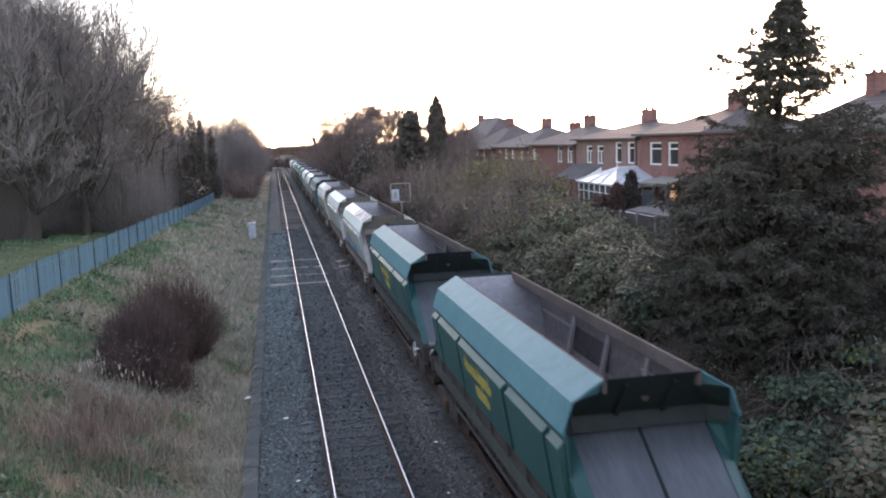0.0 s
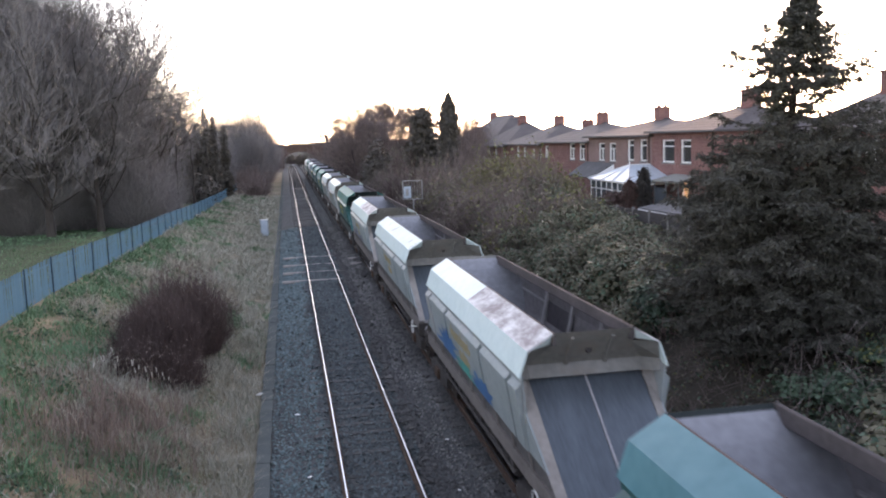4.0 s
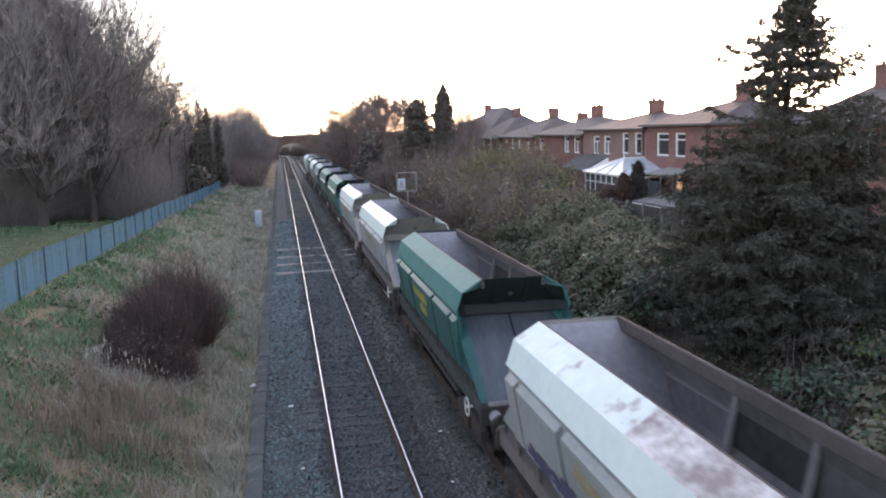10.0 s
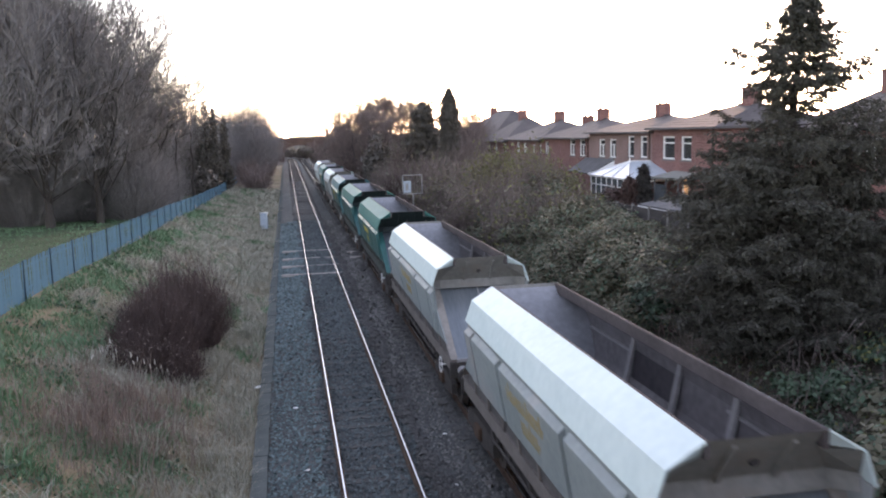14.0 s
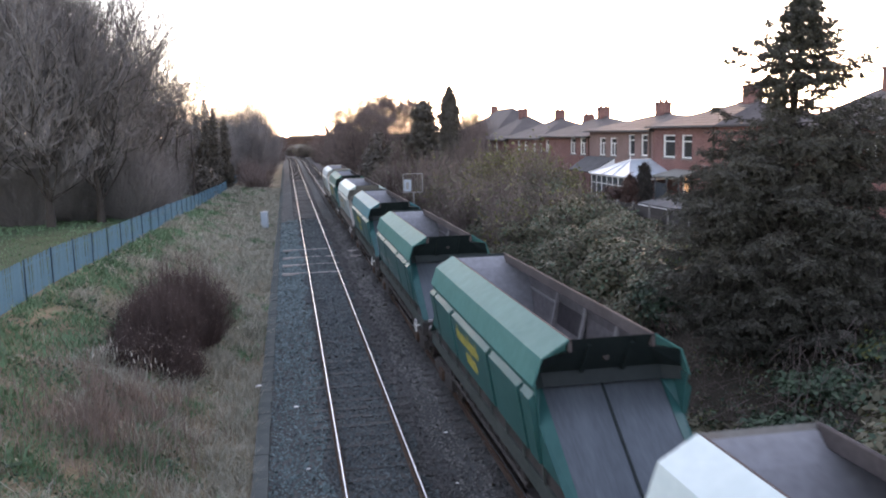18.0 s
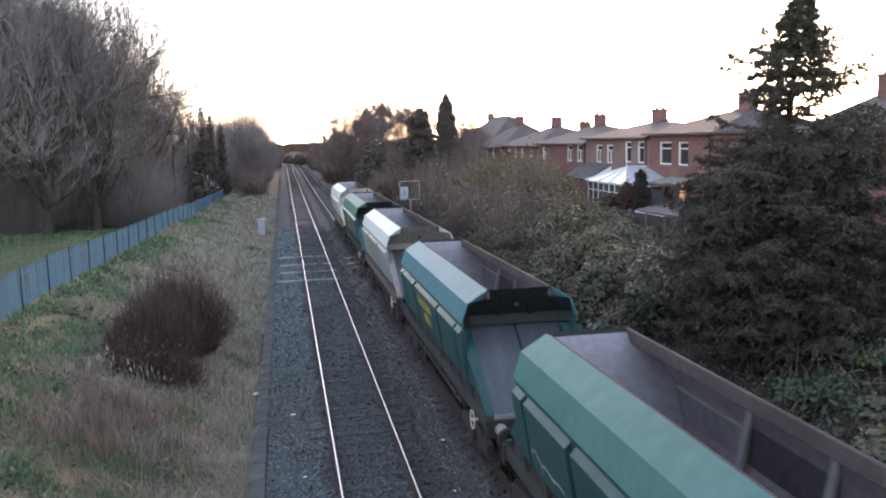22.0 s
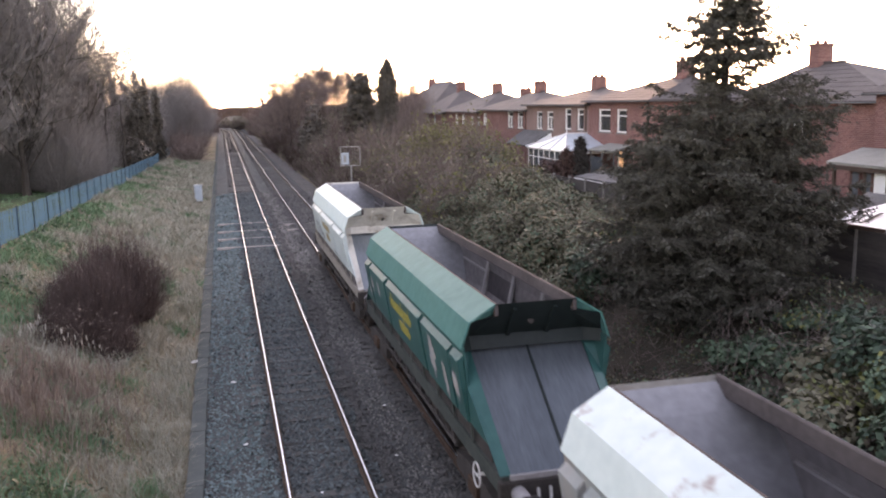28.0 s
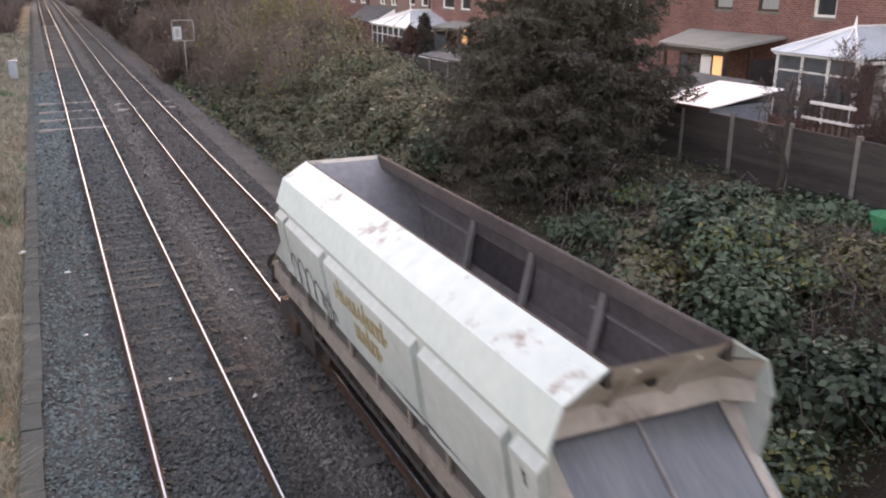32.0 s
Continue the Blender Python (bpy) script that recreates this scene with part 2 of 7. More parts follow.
# roof panels' green, lifted to carry the sky light they catch
M_GREENTOP = mat("skylit_green_paint", (0.042, 0.152, 0.14), (0.075, 0.215, 0.196), 0.55, fine=5, coarse=0.7, bump=0.05, spec=0.22)
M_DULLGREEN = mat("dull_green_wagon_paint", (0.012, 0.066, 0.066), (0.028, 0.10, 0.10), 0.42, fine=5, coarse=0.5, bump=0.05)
# dull wagons' roof panels: sky light painted in as a paler blue-green
M_DULLTOP = mat("skylit_grey_green_paint", (0.052, 0.165, 0.195), (0.09, 0.232, 0.268), 0.5, fine=5, coarse=0.7, bump=0.05, spec=0.22)
# near-black green: the shade on the inward-leaning end hoods is in the paint
M_DARKGREEN = mat("shade_dark_green_paint", (0.005, 0.011, 0.011), (0.014, 0.024, 0.023), 0.6, fine=6, coarse=1, bump=0.05)
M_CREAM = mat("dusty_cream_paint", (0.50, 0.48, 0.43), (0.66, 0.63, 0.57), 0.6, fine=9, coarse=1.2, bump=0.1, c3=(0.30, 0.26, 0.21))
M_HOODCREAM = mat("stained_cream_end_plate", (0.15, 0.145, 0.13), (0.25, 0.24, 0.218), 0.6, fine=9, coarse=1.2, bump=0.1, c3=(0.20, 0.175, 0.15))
M_FLANK = mat("grimy_cream_flank", (0.22, 0.20, 0.18), (0.34, 0.31, 0.28), 0.6, fine=9, coarse=1.2, bump=0.1)
# white sides: grime, and the side's weaker sky light mixed into the colour
M_WHITESIDE = mat("grimy_shaded_white_side", (0.20, 0.238, 0.238), (0.31, 0.35, 0.348), 0.5, fine=6, coarse=0.5, bump=0.05, c3=(0.33, 0.32, 0.31))
# cleaner last wagon: grime patches over a base toned down for side shade
M_PALESIDE = mat("white_side_with_shade_and_grime", (0.43, 0.505, 0.50), (0.58, 0.655, 0.64), 0.45, fine=6, coarse=0.6, bump=0.05, c3=(0.36, 0.38, 0.37), patch=(0.5, 0.75))
M_CHUTE = mat("worn_steel_slope_sheet", (0.09, 0.108, 0.122), (0.145, 0.17, 0.19), 0.34, 0.5, fine=9, coarse=0.9, bump=0.03, stretch=(3, 0.4, 0.4))
M_CHUTEPALE = mat("bright_worn_slope_sheet", (0.185, 0.21, 0.228), (0.275, 0.302, 0.322), 0.33, 0.5, fine=9, coarse=0.9, bump=0.03, stretch=(3, 0.4, 0.4))
M_INSIDE = mat("scoured_steel_hopper_inside", (0.135, 0.125, 0.13), (0.265, 0.25, 0.258), 0.7, 0.2, fine=7, coarse=0.7, bump=0.1)
M_DARKBAY = mat("dark_bay_steel", (0.05, 0.046, 0.05), (0.11, 0.10, 0.108), 0.6, 0.3, fine=7, coarse=0.9, bump=0.1)
M_SLOPE = mat("dusty_hopper_end_slope", (0.22, 0.225, 0.24), (0.35, 0.355, 0.38), 0.6, 0.2, fine=7, coarse=0.8, bump=0.1)
M_LIP = mat("dusty_brown_top_rail", (0.066, 0.058, 0.058), (0.125, 0.11, 0.109), 0.9, fine=12, coarse=1.2, bump=0.1, spec=0.05)
M_STAY = mat("pale_worn_stay", (0.28, 0.27, 0.27), (0.42, 0.41, 0.41), 0.6, 0.2, fine=12, coarse=2, bump=0.1)
M_UNDER = mat("grimy_underframe", (0.028, 0.025, 0.024), (0.075, 0.066, 0.06), 0.85, 0.1, fine=20, coarse=2, bump=0.3)
M_SOLEBAR = mat("brown_grey_solebar", (0.11, 0.097, 0.088), (0.20, 0.178, 0.16), 0.8, fine=12, coarse=0.9, bump=0.2)
M_SOLEGREEN = mat("grimy_green_solebar", (0.028, 0.04, 0.036), (0.07, 0.08, 0.072), 0.8, fine=12, coarse=0.9, bump=0.2)
M_PALESOLE = mat("pale_dusty_solebar", (0.24, 0.215, 0.185), (0.36, 0.325, 0.285), 0.8, fine=12, coarse=0.9, bump=0.2, c3=(0.12, 0.105, 0.09))
M_BAND = mat("grey_brown_grimy_band", (0.06, 0.055, 0.053), (0.13, 0.12, 0.115), 0.8, fine=12, coarse=0.9, bump=0.2)
M_SHEDWALL = mat("blue_grey_shed_wall", (0.21, 0.245, 0.29), (0.31, 0.35, 0.40), 0.7, fine=14, coarse=1.5, bump=0.1)
M_PALEFELT = mat("pale_felt_roof", (0.19, 0.192, 0.175), (0.31, 0.312, 0.288), 0.8, fine=14, coarse=1.0, bump=0.2)
M_WHEEL = mat("worn_wheel_steel", (0.09, 0.075, 0.065), (0.16, 0.135, 0.12), 0.6, 0.6, fine=30, coarse=4, bump=0.1)
M_YELLOW = mat("faded_yellow_lettering", (0.34, 0.29, 0.06), (0.45, 0.38, 0.09), 0.5, fine=20, coarse=3, bump=0)
M_GOLD = mat("dull_gold_lettering", (0.27, 0.225, 0.12), (0.37, 0.31, 0.18), 0.6, fine=20, coarse=3, bump=0)
M_BLUEPAINT = mat("blue_spray_paint", (0.03, 0.09, 0.24), (0.05, 0.17, 0.33), 0.5, fine=6, coarse=1.2, bump=0)
M_TEALPAINT = mat("teal_spray_paint", (0.03, 0.26, 0.22), (0.06, 0.34, 0.28), 0.5, fine=6, coarse=1.2, bump=0)
M_DARKPAINT = mat("dark_spray_paint", (0.05, 0.05, 0.06), (0.10, 0.10, 0.12), 0.5, fine=6, coarse=1.2, bump=0)
M_PURPLEPAINT = mat("violet_spray_paint", (0.055, 0.05, 0.085), (0.09, 0.085, 0.15), 0.5, fine=6, coarse=1.2, bump=0)
M_HANDWHEEL = mat("white_painted_hoop", (0.6, 0.6, 0.58), (0.7, 0.7, 0.68), 0.5, fine=20, coarse=3, bump=0)


def glow(name, colour, strength):
    m = bpy.data.materials.new(name)
    m.use_nodes = True
    b = m.node_tree.nodes["Principled BSDF"]
    b.inputs["Base Color"].default_value = (*colour, 1)
    b.inputs["Emission Color"].default_value = (*colour, 1)
    b.inputs["Emission Strength"].default_value = strength
    return m


M_LITROOM = glow("lamplit_room", (1.0, 0.58, 0.28), 0.12)


# ---- mesh helpers
def mesh_of(name, verts, faces, material, smooth=False):
    me = bpy.data.meshes.new(name)
    me.from_pydata([tuple(v) for v in verts], [], [tuple(f) for f in faces])
    for m in (material if isinstance(material, (list, tuple)) else [material]):
        me.materials.append(m)
    if smooth:
        me.polygons.foreach_set("use_smooth", [True] * len(me.polygons))
    me.update()
    return me


def mesh_np(name, verts, faces, material):
    """Fast mesh from arrays; all faces with the same number of corners."""
    me = bpy.data.meshes.new(name)
    verts, faces = np.asarray(verts, dtype=np.float32), np.asarray(faces, dtype=np.int32)
    k = faces.shape[1]
    me.vertices.add(len(verts))
    me.vertices.foreach_set("co", verts.ravel())
    me.loops.add(faces.size)
    me.loops.foreach_set("vertex_index", faces.ravel())
    me.polygons.add(len(faces))
    me.polygons.foreach_set("loop_start", np.arange(0, faces.size, k, dtype=np.int32))
    me.materials.append(material)
    me.update(calc_edges=True)
    return me


def put(name, me, parent=None, m=None, label=""):
    ob = new(name, me)
    if parent is not None:
        ob.parent = parent
    if m is not None:
        ob.matrix_basis = m
    if label:
        tagged(ob, label)
    return ob


def part(name, bm, material, parent, label=""):
    me = bpy.data.meshes.new(name)
    bmesh.ops.recalc_face_normals(bm, faces=bm.faces)
    bm.to_mesh(me)
    bm.free()
    me.materials.append(material)
    return put(name, me, parent, None, label)


def thing(name, label, category, group="", m=None, kind=""):
    ob = new(name)
    ob.empty_display_size = 0.2
    if m is not None:
        ob.matrix_basis = m
    return tagged(ob, label, category, group, kind)


def boxes(*specs, bevel=0.0):
    """A bmesh of boxes (x0, x1, y0, y1, z0, z1)."""
    bm = bmesh.new()
    for x0, x1, y0, y1, z0, z1 in specs:
        r = bmesh.ops.create_cube(bm, size=1.0)
        for v in r["verts"]:
            v.co = Vector(((x0 + x1) / 2 + v.co.x * (x1 - x0), (y0 + y1) / 2 + v.co.y * (y1 - y0), (z0 + z1) / 2 + v.co.z * (z1 - z0)))
    if bevel:
        bmesh.ops.bevel(bm, geom=list(bm.edges), offset=bevel, segments=1, affect="EDGES")
    return bm


def cyl(bm, a, b, r, n=12, r2=None, caps=True):
    a, b = Vector(a), Vector(b)
    d = b - a
    m = Matrix.Translation((a + b) / 2) @ d.to_track_quat("Z", "Y").to_matrix().to_4x4()
    bmesh.ops.create_cone(bm, cap_ends=caps, segments=n, radius1=r, radius2=r if r2 is None else r2, depth=d.length, matrix=m)
    return bm


def plate(pts, thick):
    """A flat polygon with thickness, offset against its normal."""
    bm = bmesh.new()
    p = [Vector(q) for q in pts]
    nrm = (p[1] - p[0]).cross(p[2] - p[0]).normalized() * thick
    a = [bm.verts.new(q) for q in p]
    b = [bm.verts.new(q - nrm) for q in p]
    bm.faces.new(a)
    bm.faces.new(b[::-1])
    for i in range(len(p)):
        j = (i + 1) % len(p)
        bm.faces.new((a[j], a[i], b[i], b[j]))
    return bm


def shell(section, y0, y1, thick):
    """An open polyline section (x, z) drawn along y with thickness towards its left."""
    bm = bmesh.new()
    pts = [Vector((x, z)) for x, z in section]
    off = []
    for i, p in enumerate(pts):
        t = (pts[min(i + 1, len(pts) - 1)] - pts[max(i - 1, 0)]).normalized()
        off.append(p + Vector((-t.y, t.x)) * thick)
    loop = pts + off[::-1]
    a = [bm.verts.new((q.x, y0, q.y)) for q in loop]
    b = [bm.verts.new((q.x, y1, q.y)) for q in loop]
    k = len(loop)
    for i in range(k):
        j = (i + 1) % k
        bm.faces.new((a[i], a[j], b[j], b[i]))
    n = len(pts)
    for i in range(n - 1):
        bm.faces.new((a[i], a[i + 1], a[2 * n - 2 - i], a[2 * n - 1 - i]))
        bm.faces.new((b[i], b[i + 1], b[2 * n - 2 - i], b[2 * n - 1 - i]))
    return bm


def lerp(t, table):
    return float(np.interp(t, [a for a, _ in table], [b for _, b in table]))


# ---- ground
FENCE_FOOT = [(-50, 2.4), (30, 2.35), (40, 2.0), (56, 1.6), (73, 1.05), (105, 0.3), (150, -0.1), (250, -0.3), (600, -0.3)]
FENCE_X = -8.6


def ground_z(x, y):
    zf = lerp(y, FENCE_FOOT)
    if x < -1.95:
        if x > FENCE_X:
            t = (-1.95 - x) / (-1.95 - FENCE_X)
            z = -0.42 + (zf + 0.42) * (0.75 * t + 0.25 * t * t * (3 - 2 * t))
        else:
            z = zf - 0.25 + 0.25 * math.exp((x - FENCE_X) / 2)
    elif x < 7.0:
        z = -0.42
    else:
        top = 2.0
        t = min(1.0, (x - 7.0) / 7.5)
        z = -0.42 + (top + 0.42) * t * t * (3 - 2 * t)
    if y > 225:
        k = min(1.0, (y - 225) / 30) * min(1.0, max(0.0, (abs(x - 3) - 6) / 8))
        z = z + (5.2 - z) * k
    if abs(x) < 80 and -20 < y < 300 and not -1.95 <= x <= 7.0:
        z += 0.10 * noise.noise((x * 0.5, y * 0.5, 0)) + 0.05 * noise.noise((x * 1.7, y * 1.7, 3))
    return z


def make_ground():
    xs = [-3000, -1200, -500, -250, -150, -100, -70, -50, -40, -32, -26, -21, -17, -14, -12] + [-10.5 + 0.35 * i for i in range(25)] + [-1.95, -1.9, 1.0, 4.0, 6.95, 7.0] + [7.4 + 0.4 * i for i in range(24)] + [18, 20, 23, 27, 33, 40, 50, 70, 100, 150, 250, 500, 1200, 3000]
    ys = [-800, -300, -120, -60, -30, -15, -5] + [0.5 * i for i in range(0, 160)] + [80 + 2.5 * i for i in range(0, 90)] + [310, 340, 400, 500, 700, 1000, 1600, 3000]
    v = [(x, y, ground_z(x, y)) for y in ys for x in xs]
    k = len(xs)
    f = [(j * k + i, j * k + i + 1, (j + 1) * k + i + 1, (j + 1) * k + i) for j in range(len(ys) - 1) for i in range(k - 1)]
    me = mesh_of("ground", v, f, [M_SOIL, M_FIELD, M_BANKSHADE], smooth=True)
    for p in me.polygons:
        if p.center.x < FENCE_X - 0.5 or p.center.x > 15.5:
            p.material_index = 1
        # overgrown banks get the ground with shade in its colour
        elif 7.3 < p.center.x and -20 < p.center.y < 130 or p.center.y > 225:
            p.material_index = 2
    tagged(put("ground", me), "uneven grassy ground and railway banks", "ground", kind="structure")


make_ground()

# ---- track bed
SIX = 3.384  # from a track's left rail to the next track's left rail
CURVE_FROM = 235.0


def bend(y):
    """The line swings to the left beyond the far bridge."""
    return -0.5 * max(0.0, y - CURVE_FROM) ** 2 / 1400.0


YS_LINE = [-60, 0, 30, 60, 100, 150, 200, 235, 245, 255, 265, 275, 290, 305, 320, 340, 360]


def swept(section, x0, ys, closed=True):
    bm = bmesh.new()
    rings = []
    for y in ys:
        rings.append([bm.verts.new((x0 + bend(y) + sx, y, sz)) for sx, sz in section])
    n = len(section)
    for a, b in zip(rings, rings[1:]):
        for i in range(n if closed else n - 1):
            j = (i + 1) % n
            bm.faces.new((a[i], a[j], b[j], b[i]))
    return bm


bed_section = [(-1.75, -0.42), (-1.45, -0.40), (-0.75, -0.235), (-0.3, -0.20), (1.8, -0.20), (2.25, -0.26), (2.6, -0.30), (3.0, -0.23), (3.2, -0.20), (5.2, -0.20), (5.6, -0.25), (6.3, -0.38), (7.0, -0.41)]
bed_ys = [-60 + 2 * i for i in range(55)] + YS_LINE[3:]
bed = part("ballast_bed", swept(bed_section, 0, sorted(set(bed_ys)), False), M_BALLAST, None)
tagged(bed, "dark grey crushed stone ballast under two tracks", "ballast", kind="structure")
path = part("cess_path", swept([(5.75, -0.235), (6.2, -0.30), (7.1, -0.385), (7.3, -0.45)], 0, [i * 3 - 10 for i in range(80)], False), M_PATH, None)
tagged(path, "pale trodden gravel strip beside the far track", "path", kind="structure")

RAIL = [(-0.07, -0.159), (0.07, -0.159), (0.07, -0.148), (0.012, -0.128), (0.009, -0.045), (0.034, -0.036), (0.036, -0.008), (-0.036, -0.008), (-0.034, -0.036), (-0.009, -0.045), (-0.012, -0.128), (-0.07, -0.148)]
HEAD = [(-0.015, -0.0085), (-0.015, -0.003), (-0.012, 0.0), (0.012, 0.0), (0.015, -0.003), (0.015, -0.0085)]
sleeper_me = None


def make_track(x0, label):
    t = thing("railway_track", label, "railway track", "pair of tracks", pose(0, 0, 0))
    for dx in (0.0, 1.505):
        r = part("rail", swept(RAIL, x0 + dx, YS_LINE), M_RUST, t, "rusty steel rail")
        part("rail_head", swept(HEAD, x0 + dx, YS_LINE, False), M_RAILHEAD, r, "polished running surface")
    global sleeper_me
    if sleeper_me is None:
        bm = boxes((-1.25, 1.25, -0.125, 0.125, -0.13, 0.0), bevel=0.015)
        sleeper_me = bpy.data.meshes.new("sleeper")
        bm.to_mesh(sleeper_me)
        bm.free()
        sleeper_me.materials.append(M_SLEEPER)
    xc = x0 + 0.7525
    rr = random.Random(int(x0 * 10) + 5)
    for i in range(190):
        y = 9.0 + 0.68 * i
        if x0 < 1 and 43.6 < y < 51:
            continue
        put("sleeper", sleeper_me, t, pose(xc + rr.uniform(-0.03, 0.03), y, -0.176 + rr.uniform(-0.02, 0.012), rr.uniform(-0.6, 0.6), 0, rr.uniform(-0.8, 0.8)))
    far = boxes(*[(xc - 1.25 + bend(y), xc + 1.25 + bend(y), y - 0.12, y + 0.12, -0.28, -0.163) for y in [139 + 0.7 * k for k in range(200)]])
    tagged(part("sleeper_run", far, M_SLEEPER, t), "dark sleepers", kind="stuff")
    return t


near_track = make_track(0.0, "straight track with shining rails on dark sleepers")
far_track = make_track(SIX, "straight track with duller rails under the train")
pale_me = bpy.data.meshes.new("pale_timber")
bm = boxes((-1.55, 1.55, -0.075, 0.075, -0.12, 0.0), bevel=0.015)
bm.to_mesh(pale_me)
bm.free()
pale_me.materials.append(M_PALE_SLEEPER)
for y in (44.6, 47.55, 50.5, 53.9):
    put("pale_timber", pale_me, near_track, pose(0.2, y, -0.165 + 0.055, 0, 0, -1), "newer pale timber across the track")
for y in (50.3, 52.6):
    put("pale_timber", pale_me, far_track, pose(SIX + 0.75, y, -0.135), "newer pale timber across the track")
for y in (43.9, 45.1, 45.8, 46.5, 47.9, 48.6, 49.3, 50.0):
    put("sleeper", sleeper_me, near_track, pose(0.75, y, -0.165))

# concrete cable trough along the foot of the grass bank
trough = thing("cable_trough", "weathered grey concrete cable trough beside the grass bank", "cable trough", m=pose(0, 0, 0))
lid_me = bpy.data.meshes.new("trough_lid")
bm = boxes((-0.17, 0.17, -0.494, 0.494, -0.18, 0.0), bevel=0.006)
bm.to_mesh(lid_me)
bm.free()
lid_me.materials.append(M_TROUGH)
rr = random.Random(3)
for i in range(56):
    put("lid", lid_me, trough, pose(-1.74 + rr.uniform(-0.015, 0.015), 10 + i, -0.33 + rr.uniform(-0.012, 0.012), rr.uniform(-0.5, 0.5), rr.uniform(-1, 1), rr.uniform(-0.6, 0.6)))
tagged(part("lid_run", boxes(*[(-1.91, -1.57, 66 + i - 0.485, 66 + i + 0.485, -0.5, -0.33) for i in range(150)]), M_TROUGH, trough), kind="stuff")


# ---- wagons: covered-sided bogie hoppers, built about their middle, y towards the far bridge
TOP = 4.82  # half the length of the hopper's top
W_APEX, Z_APEX, W_MID, Z_MID, W_LOW, Z_LOW = 0.735, 3.68, 1.19, 3.40, 1.34, 2.96


def both(fn):
    for s in (-1, 1):
        fn(s)


def make_wagon(name, label, paint, top_paint, sill, hood_paint, flank_paint, decor=None, chute=M_CHUTE, hoop=M_HANDWHEEL):
    w = thing(name, label, "hopper wagon", "goods train", pose(0, 0, 0))
    for s in (-1, 1):
        t = 0.03 if s > 0 else -0.03
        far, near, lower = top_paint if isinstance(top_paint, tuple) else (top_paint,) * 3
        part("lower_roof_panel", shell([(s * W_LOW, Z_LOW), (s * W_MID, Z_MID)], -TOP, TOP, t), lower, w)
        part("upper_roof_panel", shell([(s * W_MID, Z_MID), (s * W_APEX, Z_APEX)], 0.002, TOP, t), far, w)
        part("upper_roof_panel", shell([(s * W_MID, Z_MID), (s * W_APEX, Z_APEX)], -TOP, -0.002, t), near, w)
        # folded rail along the opening
        part("top_rail", boxes((min(s * W_APEX, s * (W_APEX - 0.07)), max(s * W_APEX, s * (W_APEX - 0.07)), -TOP + 0.02, TOP - 0.02, Z_APEX - 0.22, Z_APEX + (0.006 if s > 0 else -0.014)), bevel=0.012), M_LIP, w, "dusty brown top rail")
        # recessed side sheet, with the ends cut away over the bogies
        prof = [(-TOP, Z_LOW + 0.02), (TOP, Z_LOW + 0.02), (TOP, 2.32), (TOP + 1.0, 1.64), (-TOP - 1.0, 1.64), (-TOP, 2.32)]
        pts = [(s * (1.27 - (2.98 - z) * 0.104), y, z) for y, z in prof]
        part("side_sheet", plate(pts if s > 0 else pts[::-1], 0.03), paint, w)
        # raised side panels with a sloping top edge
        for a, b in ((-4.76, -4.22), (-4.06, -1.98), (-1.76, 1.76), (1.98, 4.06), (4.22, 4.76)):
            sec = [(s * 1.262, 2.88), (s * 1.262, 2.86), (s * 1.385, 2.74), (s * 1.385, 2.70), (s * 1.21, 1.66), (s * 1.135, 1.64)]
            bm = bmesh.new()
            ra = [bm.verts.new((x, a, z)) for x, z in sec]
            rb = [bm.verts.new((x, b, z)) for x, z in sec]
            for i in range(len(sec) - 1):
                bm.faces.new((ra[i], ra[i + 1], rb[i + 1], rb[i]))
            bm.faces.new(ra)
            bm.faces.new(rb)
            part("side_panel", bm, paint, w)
        # solebar
        part("solebar", boxes((min(s * 0.99, s * 1.12), max(s * 0.99, s * 1.12), -6.3, 6.3, 0.98, 1.29), bevel=0.015), sill, w, "grimy solebar")
        part("lower_band", boxes((min(s * 1.03, s * 1.09), max(s * 1.03, s * 1.09), -5.7, 5.7, 1.315, 1.66)), M_UNDER if sill is M_SOLEGREEN else M_BAND, w)
        for y in (-3.4, -2.1, -0.7, 0.7, 2.1, 3.4):
            part("bracket", plate([(s * 1.13, y - 0.09, 0.99), (s * 1.13, y + 0.09, 0.99), (s * 1.09, y + 0.05, 0.70), (s * 1.09, y - 0.05, 0.70)], 0.03), M_UNDER, w)
        for k in range(9):  # short posts stand on the solebar under the overhanging side
            y = -4.8 + 1.2 * k
            part("side_post", plate([(s * 1.12, y - 0.04, 1.31), (s * 1.12, y + 0.04, 1.31), (s * 1.15, y + 0.04, 1.65), (s * 1.15, y - 0.04, 1.65)], 0.03), sill, w)
        part("sole_flange", boxes((min(s * 0.98, s * 1.14), max(s * 0.98, s * 1.14), -6.3, 6.3, 1.29, 1.315)), sill, w)
    for e in (-1, 1):
        y_top, y_in, y_out = e * TOP, e * (TOP - 0.54), e * (TOP + 1.47)
        # hood plate that leans inwards below the opening, with corner returns
        yb = e * (TOP - 0.52)
        bm = bmesh.new()
        rows = [[(-W_APEX, y_top, Z_APEX), (W_APEX, y_top, Z_APEX)],
                [(-W_MID, y_top, Z_MID), (-0.70, e * (TOP - 0.20), 3.42), (0.70, e * (TOP - 0.20), 3.42), (W_MID, y_top, Z_MID)],
                [(-1.30, e * (TOP - 0.22), 3.04), (-1.04, yb, 3.02), (1.04, yb, 3.02), (1.30, e * (TOP - 0.22), 3.04)]]
        v = [[bm.verts.new(p) for p in row] for row in rows]
        lo = [bm.verts.new(p) for p in ((-W_LOW, y_top, Z_LOW), (W_LOW, y_top, Z_LOW))]
        bm.faces.new((v[0][0], v[0][1], v[1][2], v[1][1]))
